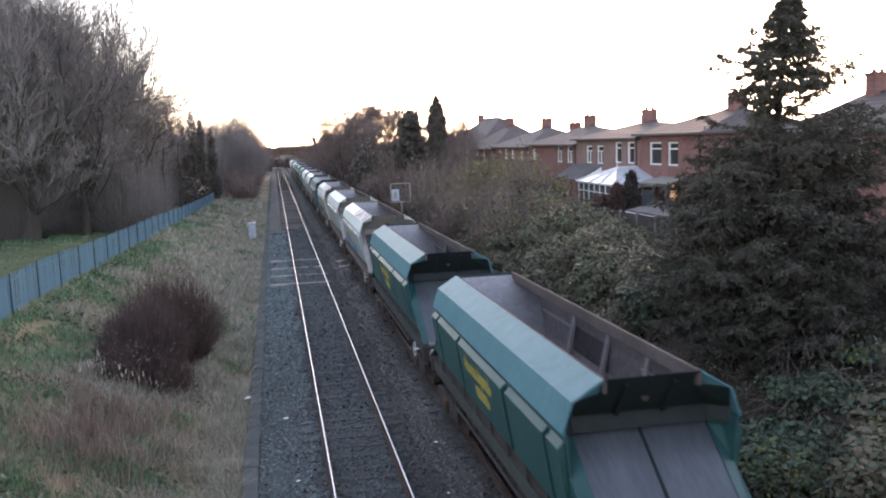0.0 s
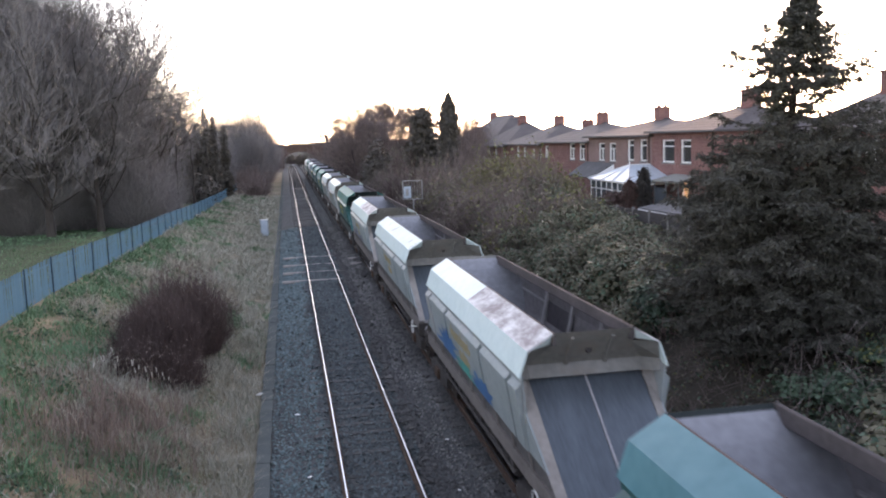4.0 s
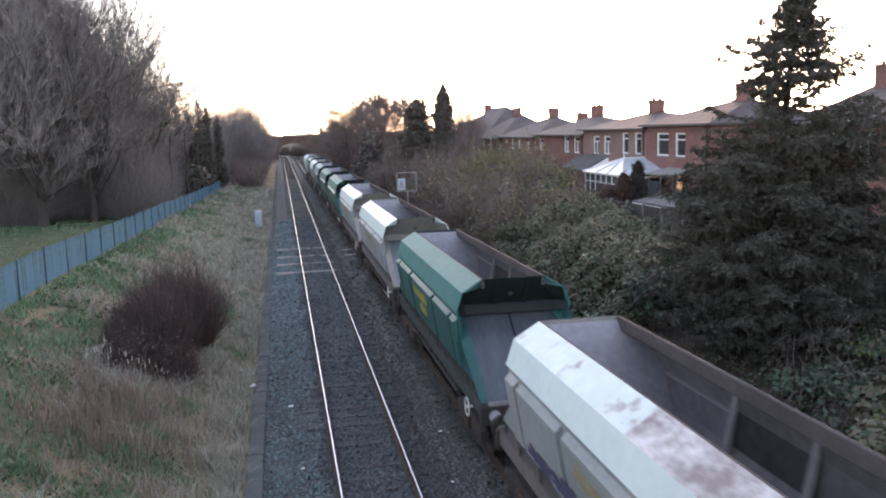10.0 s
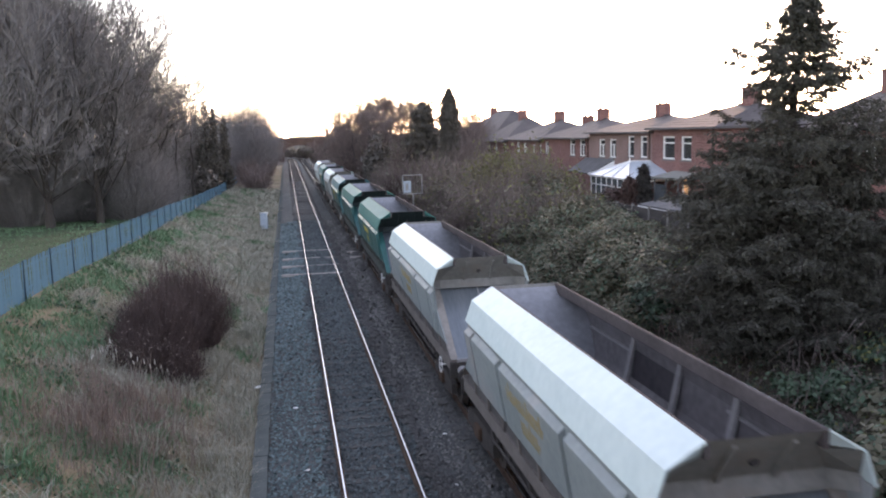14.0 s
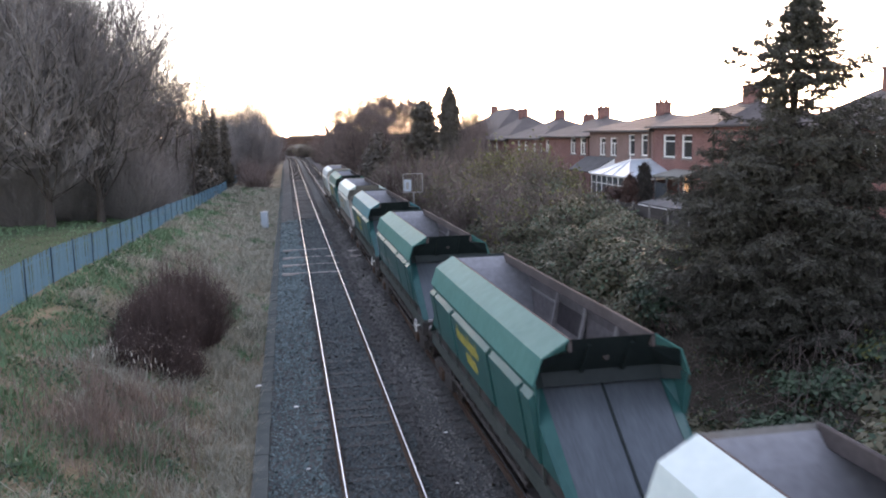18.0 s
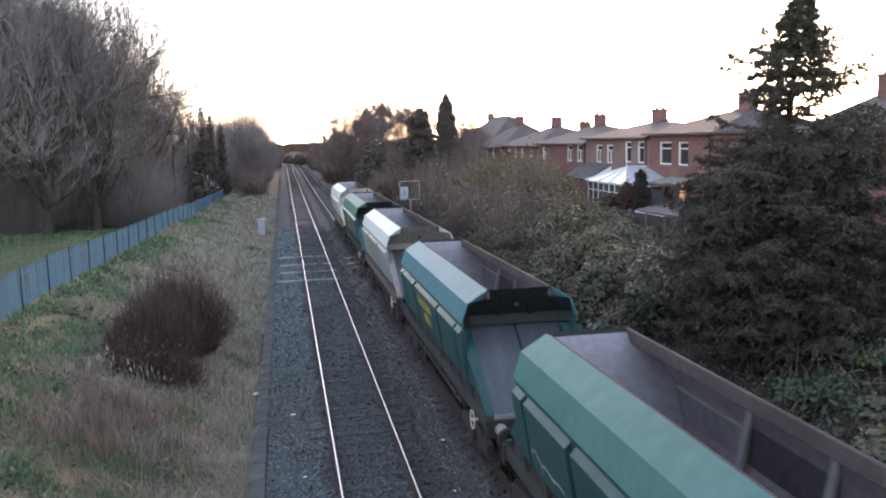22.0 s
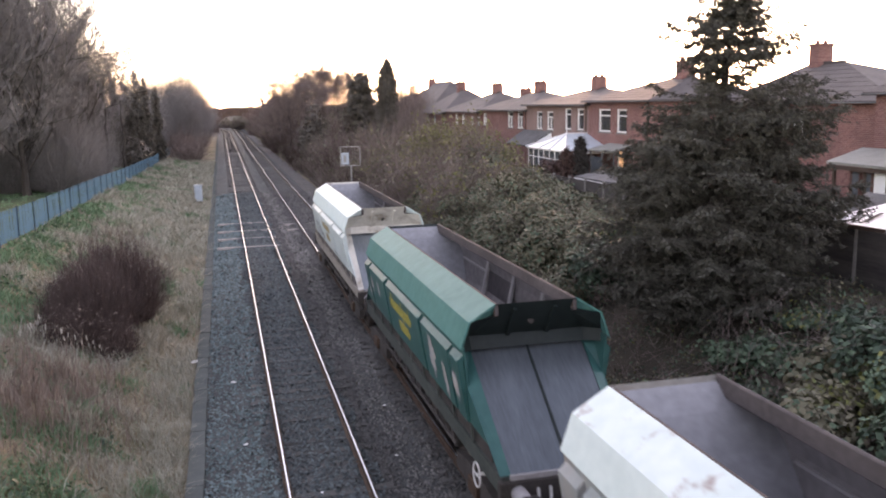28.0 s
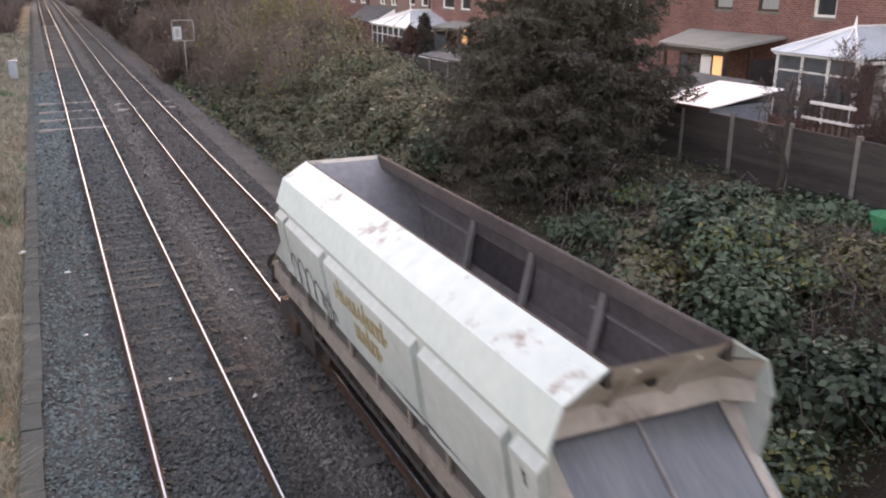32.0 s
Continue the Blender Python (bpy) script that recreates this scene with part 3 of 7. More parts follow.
        for i in range(3):
            bm.faces.new((v[1][i], v[1][i + 1], v[2][i + 1], v[2][i]))
        bm.faces.new((v[1][0], v[2][0], lo[0]))
        bm.faces.new((v[1][3], lo[1], v[2][3]))
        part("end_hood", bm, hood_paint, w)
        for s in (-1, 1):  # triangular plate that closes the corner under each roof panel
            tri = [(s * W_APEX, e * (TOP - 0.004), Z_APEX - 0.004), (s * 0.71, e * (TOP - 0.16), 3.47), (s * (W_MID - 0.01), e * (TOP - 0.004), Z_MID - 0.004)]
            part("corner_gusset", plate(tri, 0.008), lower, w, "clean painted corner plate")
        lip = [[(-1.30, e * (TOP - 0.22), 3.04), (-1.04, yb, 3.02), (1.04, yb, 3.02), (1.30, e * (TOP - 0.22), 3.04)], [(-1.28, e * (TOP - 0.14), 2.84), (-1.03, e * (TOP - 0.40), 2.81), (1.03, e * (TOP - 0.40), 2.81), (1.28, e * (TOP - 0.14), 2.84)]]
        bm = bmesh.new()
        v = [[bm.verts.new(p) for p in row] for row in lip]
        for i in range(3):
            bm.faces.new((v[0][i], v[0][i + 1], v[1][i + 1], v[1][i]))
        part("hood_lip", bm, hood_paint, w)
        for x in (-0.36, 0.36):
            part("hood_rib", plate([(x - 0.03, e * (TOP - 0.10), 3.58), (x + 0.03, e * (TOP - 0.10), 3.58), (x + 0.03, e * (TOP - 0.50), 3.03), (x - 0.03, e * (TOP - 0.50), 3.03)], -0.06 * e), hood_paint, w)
        bm = bmesh.new()
        cyl(bm, (0, e * (TOP - 0.33), 3.26), (0, e * (TOP - 0.28), 3.28), 0.055, 12)
        part("lifting_hole", bm, M_UNDER, w, "dark round hole")
        # slope sheet over the bogie
        ch = [(-1.03, y_in, 2.80), (1.03, y_in, 2.80), (0.97, y_out, 1.32), (-0.97, y_out, 1.32)]
        sheet = part("slope_sheet", plate(ch if e > 0 else ch[::-1], 0.03), chute, w, "worn bare steel slope sheet")
        bm = bmesh.new()
        rib = [(-0.018, y_in, 2.83), (0.018, y_in, 2.83), (0.018, y_out, 1.355), (-0.018, y_out, 1.355)]
        part("centre_rib", plate(rib, 0.06 * (1 if e > 0 else -1)), M_STAY if flank_paint in (M_CREAM, M_FLANK) else M_DARKGREEN, sheet)
        part("foot_angle", boxes((-0.99, 0.99, min(y_out, y_out + e * 0.05), max(y_out, y_out + e * 0.05), 1.27, 1.35)), M_STAY, sheet)
        for s in (-1, 1):
            fl = [(s * 1.30, e * (TOP - 0.02), 2.94), (s * 1.235, e * (TOP - 0.02), 2.32), (s * 1.14, e * (TOP + 1.45), 1.33), (s * 0.965, y_out, 1.335), (s * 1.035, y_in, 2.82), (s * 1.25, e * (TOP - 0.5), 2.86)]
            bm = bmesh.new()
            v = [bm.verts.new(p) for p in fl]
            bm.faces.new((v[0], v[1], v[5]))
            bm.faces.new((v[1], v[4], v[5]))
            bm.faces.new((v[1], v[2], v[3], v[4]))
            part("flank_plate", bm, flank_paint, w)
        # headstock, buffers, coupling
        part("headstock", boxes((-1.17, 1.17, min(e * 6.22, e * 6.36), max(e * 6.22, e * 6.36), 0.86, 1.26), bevel=0.02), M_UNDER, w)
        for s in (-1, 1):
            bm = bmesh.new()
            cyl(bm, (s * 0.865, e * 6.36, 1.06), (s * 0.865, e * 6.70, 1.06), 0.125, 16)
            cyl(bm, (s * 0.865, e * 6.70, 1.06), (s * 0.865, e * 6.93, 1.06), 0.085, 16)
            b = part("buffer", bm, M_STAY, w, "worn grey buffer")
            bm = bmesh.new()
            cyl(bm, (s * 0.865, e * 6.93, 1.06), (s * 0.865, e * 6.975, 1.06), 0.235, 20)
            part("buffer_head", bm, M_UNDER, b)
        bm = boxes((-0.09, 0.09, min(e * 6.3, e * 6.75), max(e * 6.3, e * 6.75), 0.9, 1.06), bevel=0.02)
        cyl(bm, (-0.04, e * 6.6, 0.92), (-0.04, e * 6.98, 0.72), 0.03, 8)
        cyl(bm, (0.04, e * 6.6, 0.92), (0.04, e * 6.98, 0.72), 0.03, 8)
        part("coupling", bm, M_UNDER, w)
        for x in (-0.55, -0.35):
            bm = bmesh.new()
            cyl(bm, (x, e * 6.37, 1.12), (x, e * 6.42, 0.85), 0.025, 8)
            part("air_hose_tap", bm, M_HANDWHEEL, w, "pale pipe end")
    # inside of the hopper
    inn = [(0.70, 3.62), (1.13, 3.36), (1.215, 2.95), (1.15, 2.4), (0.5, 1.35)]
    for s in (-1, 1):
        bm = bmesh.new()
        ends = [4.74, 4.46, 4.14, 3.6, 2.5]
        ra = [bm.verts.new((s * x, -q, z)) for (x, z), q in zip(inn, ends)]
        rb = [bm.verts.new((s * x, q, z)) for (x, z), q in zip(inn, ends)]
        for i in range(len(inn) - 1):
            bm.faces.new((ra[i], ra[i + 1], rb[i + 1], rb[i]))
        part("inner_wall", bm, M_INSIDE, w, "scoured dark steel inner wall")
        # the middle bays get a darker plate; a ledge runs round the end bays
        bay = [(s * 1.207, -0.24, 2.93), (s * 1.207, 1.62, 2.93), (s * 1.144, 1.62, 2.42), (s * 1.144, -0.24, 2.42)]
        part("liner_plate", plate(bay if s < 0 else bay[::-1], 0.012), M_DARKBAY, w, "darker plate over the middle bay")
        for e in (-1, 1):
            part("inner_ledge", boxes((min(s * 1.15, s * 1.20), max(s * 1.15, s * 1.20), min(e * 1.8, e * 3.9), max(e * 1.8, e * 3.9), 2.86, 2.895)), M_STAY, w)
    for e in (-1, 1):
        bm = bmesh.new()
        q = [4.76, 4.46, 4.14, 3.6, 2.5]
        ra = [bm.verts.new((-x, e * y, z)) for (x, z), y in zip(inn, q)]
        rb = [bm.verts.new((x, e * y, z)) for (x, z), y in zip(inn, q)]
        for i in range(len(inn) - 1):
            bm.faces.new((ra[i], ra[i + 1], rb[i + 1], rb[i]))
        part("inner_end", bm, M_SLOPE, w, "dusty pale end slope")
    part("hopper_floor", boxes((-0.52, 0.52, -2.7, 2.7, 1.28, 1.36)), M_INSIDE, w)
    for y in (-2.05, -0.24, 1.66):
        for s in (-1, 1):
            part("stay", plate([(s * 1.19, y - 0.07, 3.26), (s * 1.19, y + 0.07, 3.26), (s * 0.93, y + 0.07, 2.05), (s * 0.93, y - 0.07, 2.05)], 0.06), M_STAY, w, "pale worn stay")
    part("ridge_divider", boxes((-0.9, 0.9, -0.05, 0.05, 1.36, 2.1)), M_INSIDE, w)
    # underneath: discharge boxes, brake gear, bogies
    part("discharge_box", boxes((-0.95, 0.95, -3.0, -0.3, 0.45, 1.28), bevel=0.05), M_UNDER, w)
    part("discharge_box", boxes((-0.95, 0.95, 0.3, 3.0, 0.45, 1.28), bevel=0.05), M_UNDER, w)
    for s in (-1, 1):
        bm = bmesh.new()
        cyl(bm, (s * 1.10, -3.6, 0.80), (s * 1.10, 3.6, 0.80), 0.035, 8)
        for y in (-3, -1.5, 0, 1.5, 3):
            cyl(bm, (s * 1.10, y, 0.80), (s * 1.08, y, 1.04), 0.03, 6)
        part("operating_shaft", bm, M_UNDER, w)
        bm = bmesh.new()
        rings = []
        for k in range(20):
            a = 2 * math.pi * k / 20
            rings.append([bm.verts.new((s * 1.24 + 0.016 * math.sin(q), -5.35 + (0.2 + 0.016 * math.cos(q)) * math.cos(a), 0.98 + (0.2 + 0.016 * math.cos(q)) * math.sin(a))) for q in (0, 1.05, 2.09, 3.14, 4.19, 5.24)])
        for ra, rb in zip(rings, rings[1:] + rings[:1]):
            for i in range(6):
                bm.faces.new((ra[i], ra[(i + 1) % 6], rb[(i + 1) % 6], rb[i]))
        cyl(bm, (s * 1.10, -5.35, 0.98), (s * 1.25, -5.35, 0.98), 0.03, 8)
        cyl(bm, (s * 1.24, -5.55, 0.98), (s * 1.24, -5.15, 0.98), 0.012, 6)
        part("brake_handwheel", bm, hoop, w, "white painted brake handwheel" if hoop is M_HANDWHEEL else "grimy brake handwheel")
    for e in (-1, 1):
        bg = thing("bogie", "", "", m=pose(0, e * 4.75, 0))
        bg.parent = w
        for s in (-1, 1):
            bm = bmesh.new()
            pr = [(-1.25, 0.62), (-1.25, 0.34), (-0.75, 0.34), (-0.45, 0.24), (0.45, 0.24), (0.75, 0.34), (1.25, 0.34), (1.25, 0.62), (0.55, 0.74), (-0.55, 0.74)]
            pts = [(s * 1.08, y, z) for y, z in pr]
            bm2 = plate(pts if s > 0 else pts[::-1], 0.14)
            part("side_frame", bm2, M_UNDER, bg)
            part("spring_nest", boxes((min(s * 1.0, s * 1.16), max(s * 1.0, s * 1.16), -0.24, 0.24, 0.34, 0.62), bevel=0.02), M_RUST, bg)
        part("bolster", boxes((-0.9, 0.9, -0.2, 0.2, 0.55, 0.98)), M_UNDER, bg)
        for y in (-0.9, 0.9):
            bm = bmesh.new()
            cyl(bm, (-1.02, 0, 0), (1.02, 0, 0), 0.075, 12)
            for s in (-1, 1):
                cyl(bm, (s * 0.685, 0, 0), (s * 0.815, 0, 0), 0.46, 28)
                cyl(bm, (s * 0.665, 0, 0), (s * 0.687, 0, 0), 0.488, 28)
                for k in range(3):
                    a = k * 2.094
                    cyl(bm, (s * 0.80, 0.27 * math.cos(a), 0.27 * math.sin(a)), (s * 0.83, 0.27 * math.cos(a), 0.27 * math.sin(a)), 0.06, 8)
            o = part("wheelset", bm, M_WHEEL, bg, "worn steel wheelset")
            o.matrix_basis = pose(0, y, 0.46)
    if decor:
        decor(w)
    return w


def blotch(w, material, y, z, ly, lz, seed, x=1.386, name="spray_paint"):
    """An irregular painted patch that lies on the side panel."""
    r = random.Random(seed)
    bm = bmesh.new()
    n = 34
    ring = []
    for k in range(n):
        a = 2 * math.pi * k / n
        q = 1 + r.uniform(-0.5, 0.35)
        zz = max(1.67, min(2.68, z + lz * 0.5 * q * math.sin(a)))
        ring.append(bm.verts.new((-(x - (2.70 - zz) * 0.168 + 0.004), y + ly * 0.5 * q * math.cos(a), zz)))
    bm.faces.new(ring)
    return part(name, bm, material, w)


def scrawl(w, material, y, z, ly, lz, loops, seed, name="scrawl"):
    """A looping sprayed line that lies on the side panel."""
    r = random.Random(seed)
    n = loops * 14
    ps = []
    for k in range(n + 1):
        u = k / n
        a = 2 * math.pi * loops * u
        ps.append((y - ly * u + 0.07 * ly * math.cos(a), z + lz * 0.5 * math.sin(a) * (0.6 + 0.4 * math.sin(3 * u + seed)) + r.uniform(-0.01, 0.01)))
    bm = bmesh.new()
    for (ya, za), (yb, zb) in zip(ps, ps[1:]):
        d = Vector((yb - ya, zb - za))
        q = Vector((-d.y, d.x)).normalized() * 0.024
        pts = [(ya + q.x, za + q.y), (yb + q.x, zb + q.y), (yb - q.x, zb - q.y), (ya - q.x, za - q.y)]
        bm.faces.new([bm.verts.new((-(1.392 - (2.70 - c) * 0.168), b, c)) for b, c in pts])
    return part(name, bm, material, w)


def logo(w, material, y=0.95):
    """The operator's mark, drawn as plain bars in its colour."""
    bm = bmesh.new()
    r = random.Random(4)
    yy = y
    for row, count, z0 in ((0, 12, 2.30), (1, 6, 1.92)):
        yy = y - 0.75 * row
        for k in range(count):
            h = r.choice((0.24, 0.26, 0.36))
            for dy, dz, ly, lz in ((0.0, h / 2, 0.055, h), (0.07, r.choice((0.05, 0.13, 0.22)), 0.085, 0.055), (0.115, 0.13, 0.04, r.choice((0.10, 0.24)))):
                q = bmesh.ops.create_cube(bm, size=1.0)
                for v in q["verts"]:
                    zz = z0 + dz + v.co.z * lz
                    v.co = Vector((-(1.387 - (2.70 - zz) * 0.168) + v.co.x * 0.010, yy - dy + v.co.y * ly, zz))
            yy -= 0.185
    part("lettering", bm, material, w, "operator's lettering as plain bars")


def white_decor(rust=False, paint=None):
    def fn(w):
        logo(w, M_GOLD, 1.28)
        for k, (m, y, z, ly, lz) in enumerate(paint or ()):
            if lz < 0:
                scrawl(w, m, y, z, ly, -lz, 4, 31 + k)
            else:
                blotch(w, m, y, z, ly, lz, 31 + k)
    return fn


def green_decor(material=M_YELLOW, paint=None):
    def fn(w):
        if material:
            logo(w, material, 1.28)
        for k, (m, y, z, ly, lz) in enumerate(paint or ()):
            if lz < 0:
                scrawl(w, m, y, z, ly, -lz, 3, 51 + k)
            else:
                blotch(w, m, y, z, ly, lz, 51 + k)
    return fn


WHITE_LABEL = "dirty white bogie hopper wagon, empty, with bare steel slope sheets"
GREEN_LABEL = "faded green bogie hopper wagon, empty, with yellow lettering"
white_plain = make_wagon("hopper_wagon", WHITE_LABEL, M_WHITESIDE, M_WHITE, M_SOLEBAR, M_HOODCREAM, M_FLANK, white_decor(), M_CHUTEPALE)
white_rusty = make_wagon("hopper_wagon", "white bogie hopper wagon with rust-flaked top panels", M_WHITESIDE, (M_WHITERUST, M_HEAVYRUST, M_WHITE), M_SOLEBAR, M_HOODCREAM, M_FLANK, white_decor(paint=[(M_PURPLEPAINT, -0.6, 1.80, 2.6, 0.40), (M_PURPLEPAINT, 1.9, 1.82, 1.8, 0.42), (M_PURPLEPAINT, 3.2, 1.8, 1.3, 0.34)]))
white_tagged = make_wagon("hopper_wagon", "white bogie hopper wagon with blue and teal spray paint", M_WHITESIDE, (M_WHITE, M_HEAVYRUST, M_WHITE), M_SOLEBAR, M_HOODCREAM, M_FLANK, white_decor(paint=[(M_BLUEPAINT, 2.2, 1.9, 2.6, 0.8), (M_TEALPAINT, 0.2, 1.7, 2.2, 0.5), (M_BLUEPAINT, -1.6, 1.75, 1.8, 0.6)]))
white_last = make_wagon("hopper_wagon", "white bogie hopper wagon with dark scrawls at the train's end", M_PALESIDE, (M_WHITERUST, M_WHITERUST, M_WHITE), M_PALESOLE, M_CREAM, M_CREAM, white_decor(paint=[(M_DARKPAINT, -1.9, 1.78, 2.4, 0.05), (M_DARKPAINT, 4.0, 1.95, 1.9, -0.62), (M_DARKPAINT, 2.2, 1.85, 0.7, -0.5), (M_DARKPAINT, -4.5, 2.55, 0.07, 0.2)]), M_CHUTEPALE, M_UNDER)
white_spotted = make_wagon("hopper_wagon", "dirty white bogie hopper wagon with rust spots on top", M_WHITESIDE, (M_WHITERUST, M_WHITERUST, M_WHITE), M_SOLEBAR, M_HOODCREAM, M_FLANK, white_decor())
green_dull = make_wagon("hopper_wagon", "dull dark green bogie hopper wagon, empty, with shade-darkened ends", M_DULLGREEN, M_DULLTOP, M_SOLEGREEN, M_DARKGREEN, M_DULLGREEN, green_decor())
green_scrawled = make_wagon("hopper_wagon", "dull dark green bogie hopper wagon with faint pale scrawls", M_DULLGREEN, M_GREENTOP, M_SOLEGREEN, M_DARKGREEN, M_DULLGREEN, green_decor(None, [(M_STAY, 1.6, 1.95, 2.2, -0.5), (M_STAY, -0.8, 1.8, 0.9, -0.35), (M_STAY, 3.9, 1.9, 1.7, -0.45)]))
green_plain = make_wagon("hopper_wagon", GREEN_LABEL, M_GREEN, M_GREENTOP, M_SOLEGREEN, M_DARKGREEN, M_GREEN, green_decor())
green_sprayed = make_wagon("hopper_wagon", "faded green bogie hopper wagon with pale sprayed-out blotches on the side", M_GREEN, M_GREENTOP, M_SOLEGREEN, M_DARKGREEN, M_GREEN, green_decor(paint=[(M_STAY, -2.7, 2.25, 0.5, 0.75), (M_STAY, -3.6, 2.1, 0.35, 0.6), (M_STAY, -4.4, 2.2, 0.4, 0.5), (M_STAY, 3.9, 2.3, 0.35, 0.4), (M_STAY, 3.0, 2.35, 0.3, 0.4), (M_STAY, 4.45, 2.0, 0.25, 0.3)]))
PITCH = 13.98
TRAIN = [white_last, green_sprayed, white_spotted, green_dull, green_scrawled, green_plain, white_plain, white_plain, green_plain, white_rusty, white_spotted, white_tagged, green_dull, green_dull]
used, wagons = set(), []
for src in TRAIN:
    if src.name in used:
        wagons.append(copy_thing(src, pose(0, 0, 0)))
    else:
        used.add(src.name)
        wagons.append(src)


def train_y(t):
    """Where the top far end of the last wagon is."""
    drift = -0.368 + 0.09533 * t - 0.011565 * t ** 2 + 0.00020808 * t ** 3 + 1.6875e-5 * t ** 4 - 4.6532e-7 * t ** 5
    return 202.49 - 6.4108 * t + 0.01506 * t * t + 0.0000854 * t ** 3 + drift


# ---- far bridge
def make_far_bridge():
    b = thing("road_bridge", "sooty brick arch bridge over the far end of the line", "bridge", m=pose(0, 0, 0))
    y0, y1, cx, r = 258.0, 267.0, 3.2, 4.6
    spring, crown = 1.6, 4.3
    n = 16
    arc = [(cx - r * math.cos(math.pi * k / n), spring + (crown - spring) * math.sin(math.pi * k / n)) for k in range(n + 1)]
    outline = [(-34, -1), (cx - r, -1)] + arc + [(cx + r, -1), (40, -1), (40, 5.5), (-34, 5.5)]
    bm = bmesh.new()
    va = [bm.verts.new((x, y0, z)) for x, z in outline]
    vb = [bm.verts.new((x, y1, z)) for x, z in outline]
    k = len(outline)
    for i in range(k):
        j = (i + 1) % k
        bm.faces.new((va[i], va[j], vb[j], vb[i]))
    m = len(arc)
    top = [va[-1], va[-2]]
    for ring in (va, vb):
        a, s = ring[2:2 + m], (-1 if ring is va else 1)
        bm.faces.new((ring[0], ring[1], a[0], ring[-1]))
        bm.faces.new((a[-1], ring[2 + m], ring[3 + m], ring[-2]))
        for i in range(m - 1):
            bm.faces.new((a[i], a[i + 1], ring[-2] if i >= m // 2 else ring[-1]))
        bm.faces.new((a[m // 2], ring[-2], ring[-1]))
    part("arch_wall", bm, M_OLDBRICK, b)
    for y in (y0 - 0.05, y1 - 0.4):
        part("parapet", boxes((-34, 40, y, y + 0.45, 5.5, 6.15)), M_OLDBRICK, b)
        part("coping", boxes((-34, 40, y - 0.08, y + 0.53, 6.15, 6.30)), M_OLDBRICK, b)
    bm = bmesh.new()
    for i in range(m - 1):
        (xa, za), (xb, zb) = arc[i], arc[i + 1]
        ca = Vector((xa - cx, 0, (za - spring) * 1.2 + 0.3)).normalized() * 0.5
        cb = Vector((xb - cx, 0, (zb - spring) * 1.2 + 0.3)).normalized() * 0.5
        q = [(xa, y0 - 0.04, za), (xb, y0 - 0.04, zb), (xb + cb.x, y0 - 0.04, zb + cb.z), (xa + ca.x, y0 - 0.04, za + ca.z)]
        bm.faces.new([bm.verts.new(p) for p in q])
    part("arch_ring", bm, M_OLDBRICK, b)


make_far_bridge()


# ---- the bridge on which the camera stands
def make_near_bridge():
    b = thing("footbridge_deck", "sooty brick road bridge that carries the view", "bridge", m=pose(0, 0, 0))
    part("deck", boxes((-5.0, 11.0, -9.0, -0.45, 4.9, 5.4)), M_OLDBRICK, b)
    for y in (-9.0, -0.85):
        part("parapet", boxes((-30, 36, y, y + 0.4, 5.4, 6.55)), M_OLDBRICK, b)
    for x0, x1 in ((-30, -5.0), (11.0, 36)):
        part("abutment", boxes((x0, x1, -9.0, -0.45, -1.0, 5.4)), M_OLDBRICK, b)


make_near_bridge()

# ---- steel fence along the field
def make_fence():
    f = thing("steel_fence", "blue-grey galvanised steel fence along the field edge", "fence", m=pose(0, 0, 0))
    post = bpy.data.meshes.new("post")
    bm = boxes((-0.03, 0.012, -0.022, 0.022, 0, 1.27), bevel=0.006)
    bm.to_mesh(post)
    bm.free()
    post.materials.append(M_FENCEPOST)
    bay = 2.95
    pale = bpy.data.meshes.new("pale")
    bm = bmesh.new()
    z1 = 1.22
    for s0, s1 in ((-0.068, -0.022), (-0.022, 0.022), (0.022, 0.068)):
        dx0, dx1 = (0.006 if abs(s0) > 0.03 else 0.0), (0.006 if abs(s1) > 0.03 else 0.0)
        v = [bm.verts.new(p) for p in ((0.03 - dx0, s0, 0.05), (0.03 - dx1, s1, 0.05), (0.03 - dx1, s1, z1 - 0.5 * abs(s1)), (0.03 - dx0, s0, z1 - 0.5 * abs(s0)))]
        bm.faces.new(v)
    bm.to_mesh(pale)
    bm.free()
    pale.materials.append(M_FENCE)
    r = random.Random(8)
    made = 0
    for i in range(48):
        y = 14.75 + bay * i
        z = lerp(y, FENCE_FOOT)
        z2 = lerp(y + bay, FENCE_FOOT)
        put("post", post, f, pose(FENCE_X + 0.085, y, z - 0.03, 0, r.uniform(-1, 1), 0))
        for h in (0.3, 0.95):
            part("rail", plate([(FENCE_X - 0.01, y, z + h), (FENCE_X - 0.01, y + bay, z2 + h), (FENCE_X - 0.01, y + bay, z2 + h + 0.05), (FENCE_X - 0.01, y, z + h + 0.05)], 0.03), M_FENCE, f)
        n = 22
        if i < 14:
            for k in range(n):
                u = (k + 0.5) / n
                put("pale", pale, f, pose(FENCE_X + 0.02, y + bay * u, z + (z2 - z) * u + r.uniform(-0.01, 0.01), 0, r.uniform(-1.2, 1.2), r.uniform(-4, 4)))
        else:
            bm = bmesh.new()
            for k in range(n):
                u = (k + 0.5) / n
                yy, zz = y + bay * u, z + (z2 - z) * u
                bm.faces.new([bm.verts.new(p) for p in ((FENCE_X + 0.04, yy - 0.056, zz), (FENCE_X + 0.04, yy + 0.056, zz), (FENCE_X + 0.04, yy + 0.056, zz + 1.19), (FENCE_X + 0.04, yy, zz + 1.23), (FENCE_X + 0.04, yy - 0.056, zz + 1.19))])
            tagged(part("pale_panel", bm, M_FENCE, f), kind="stuff")


make_fence()

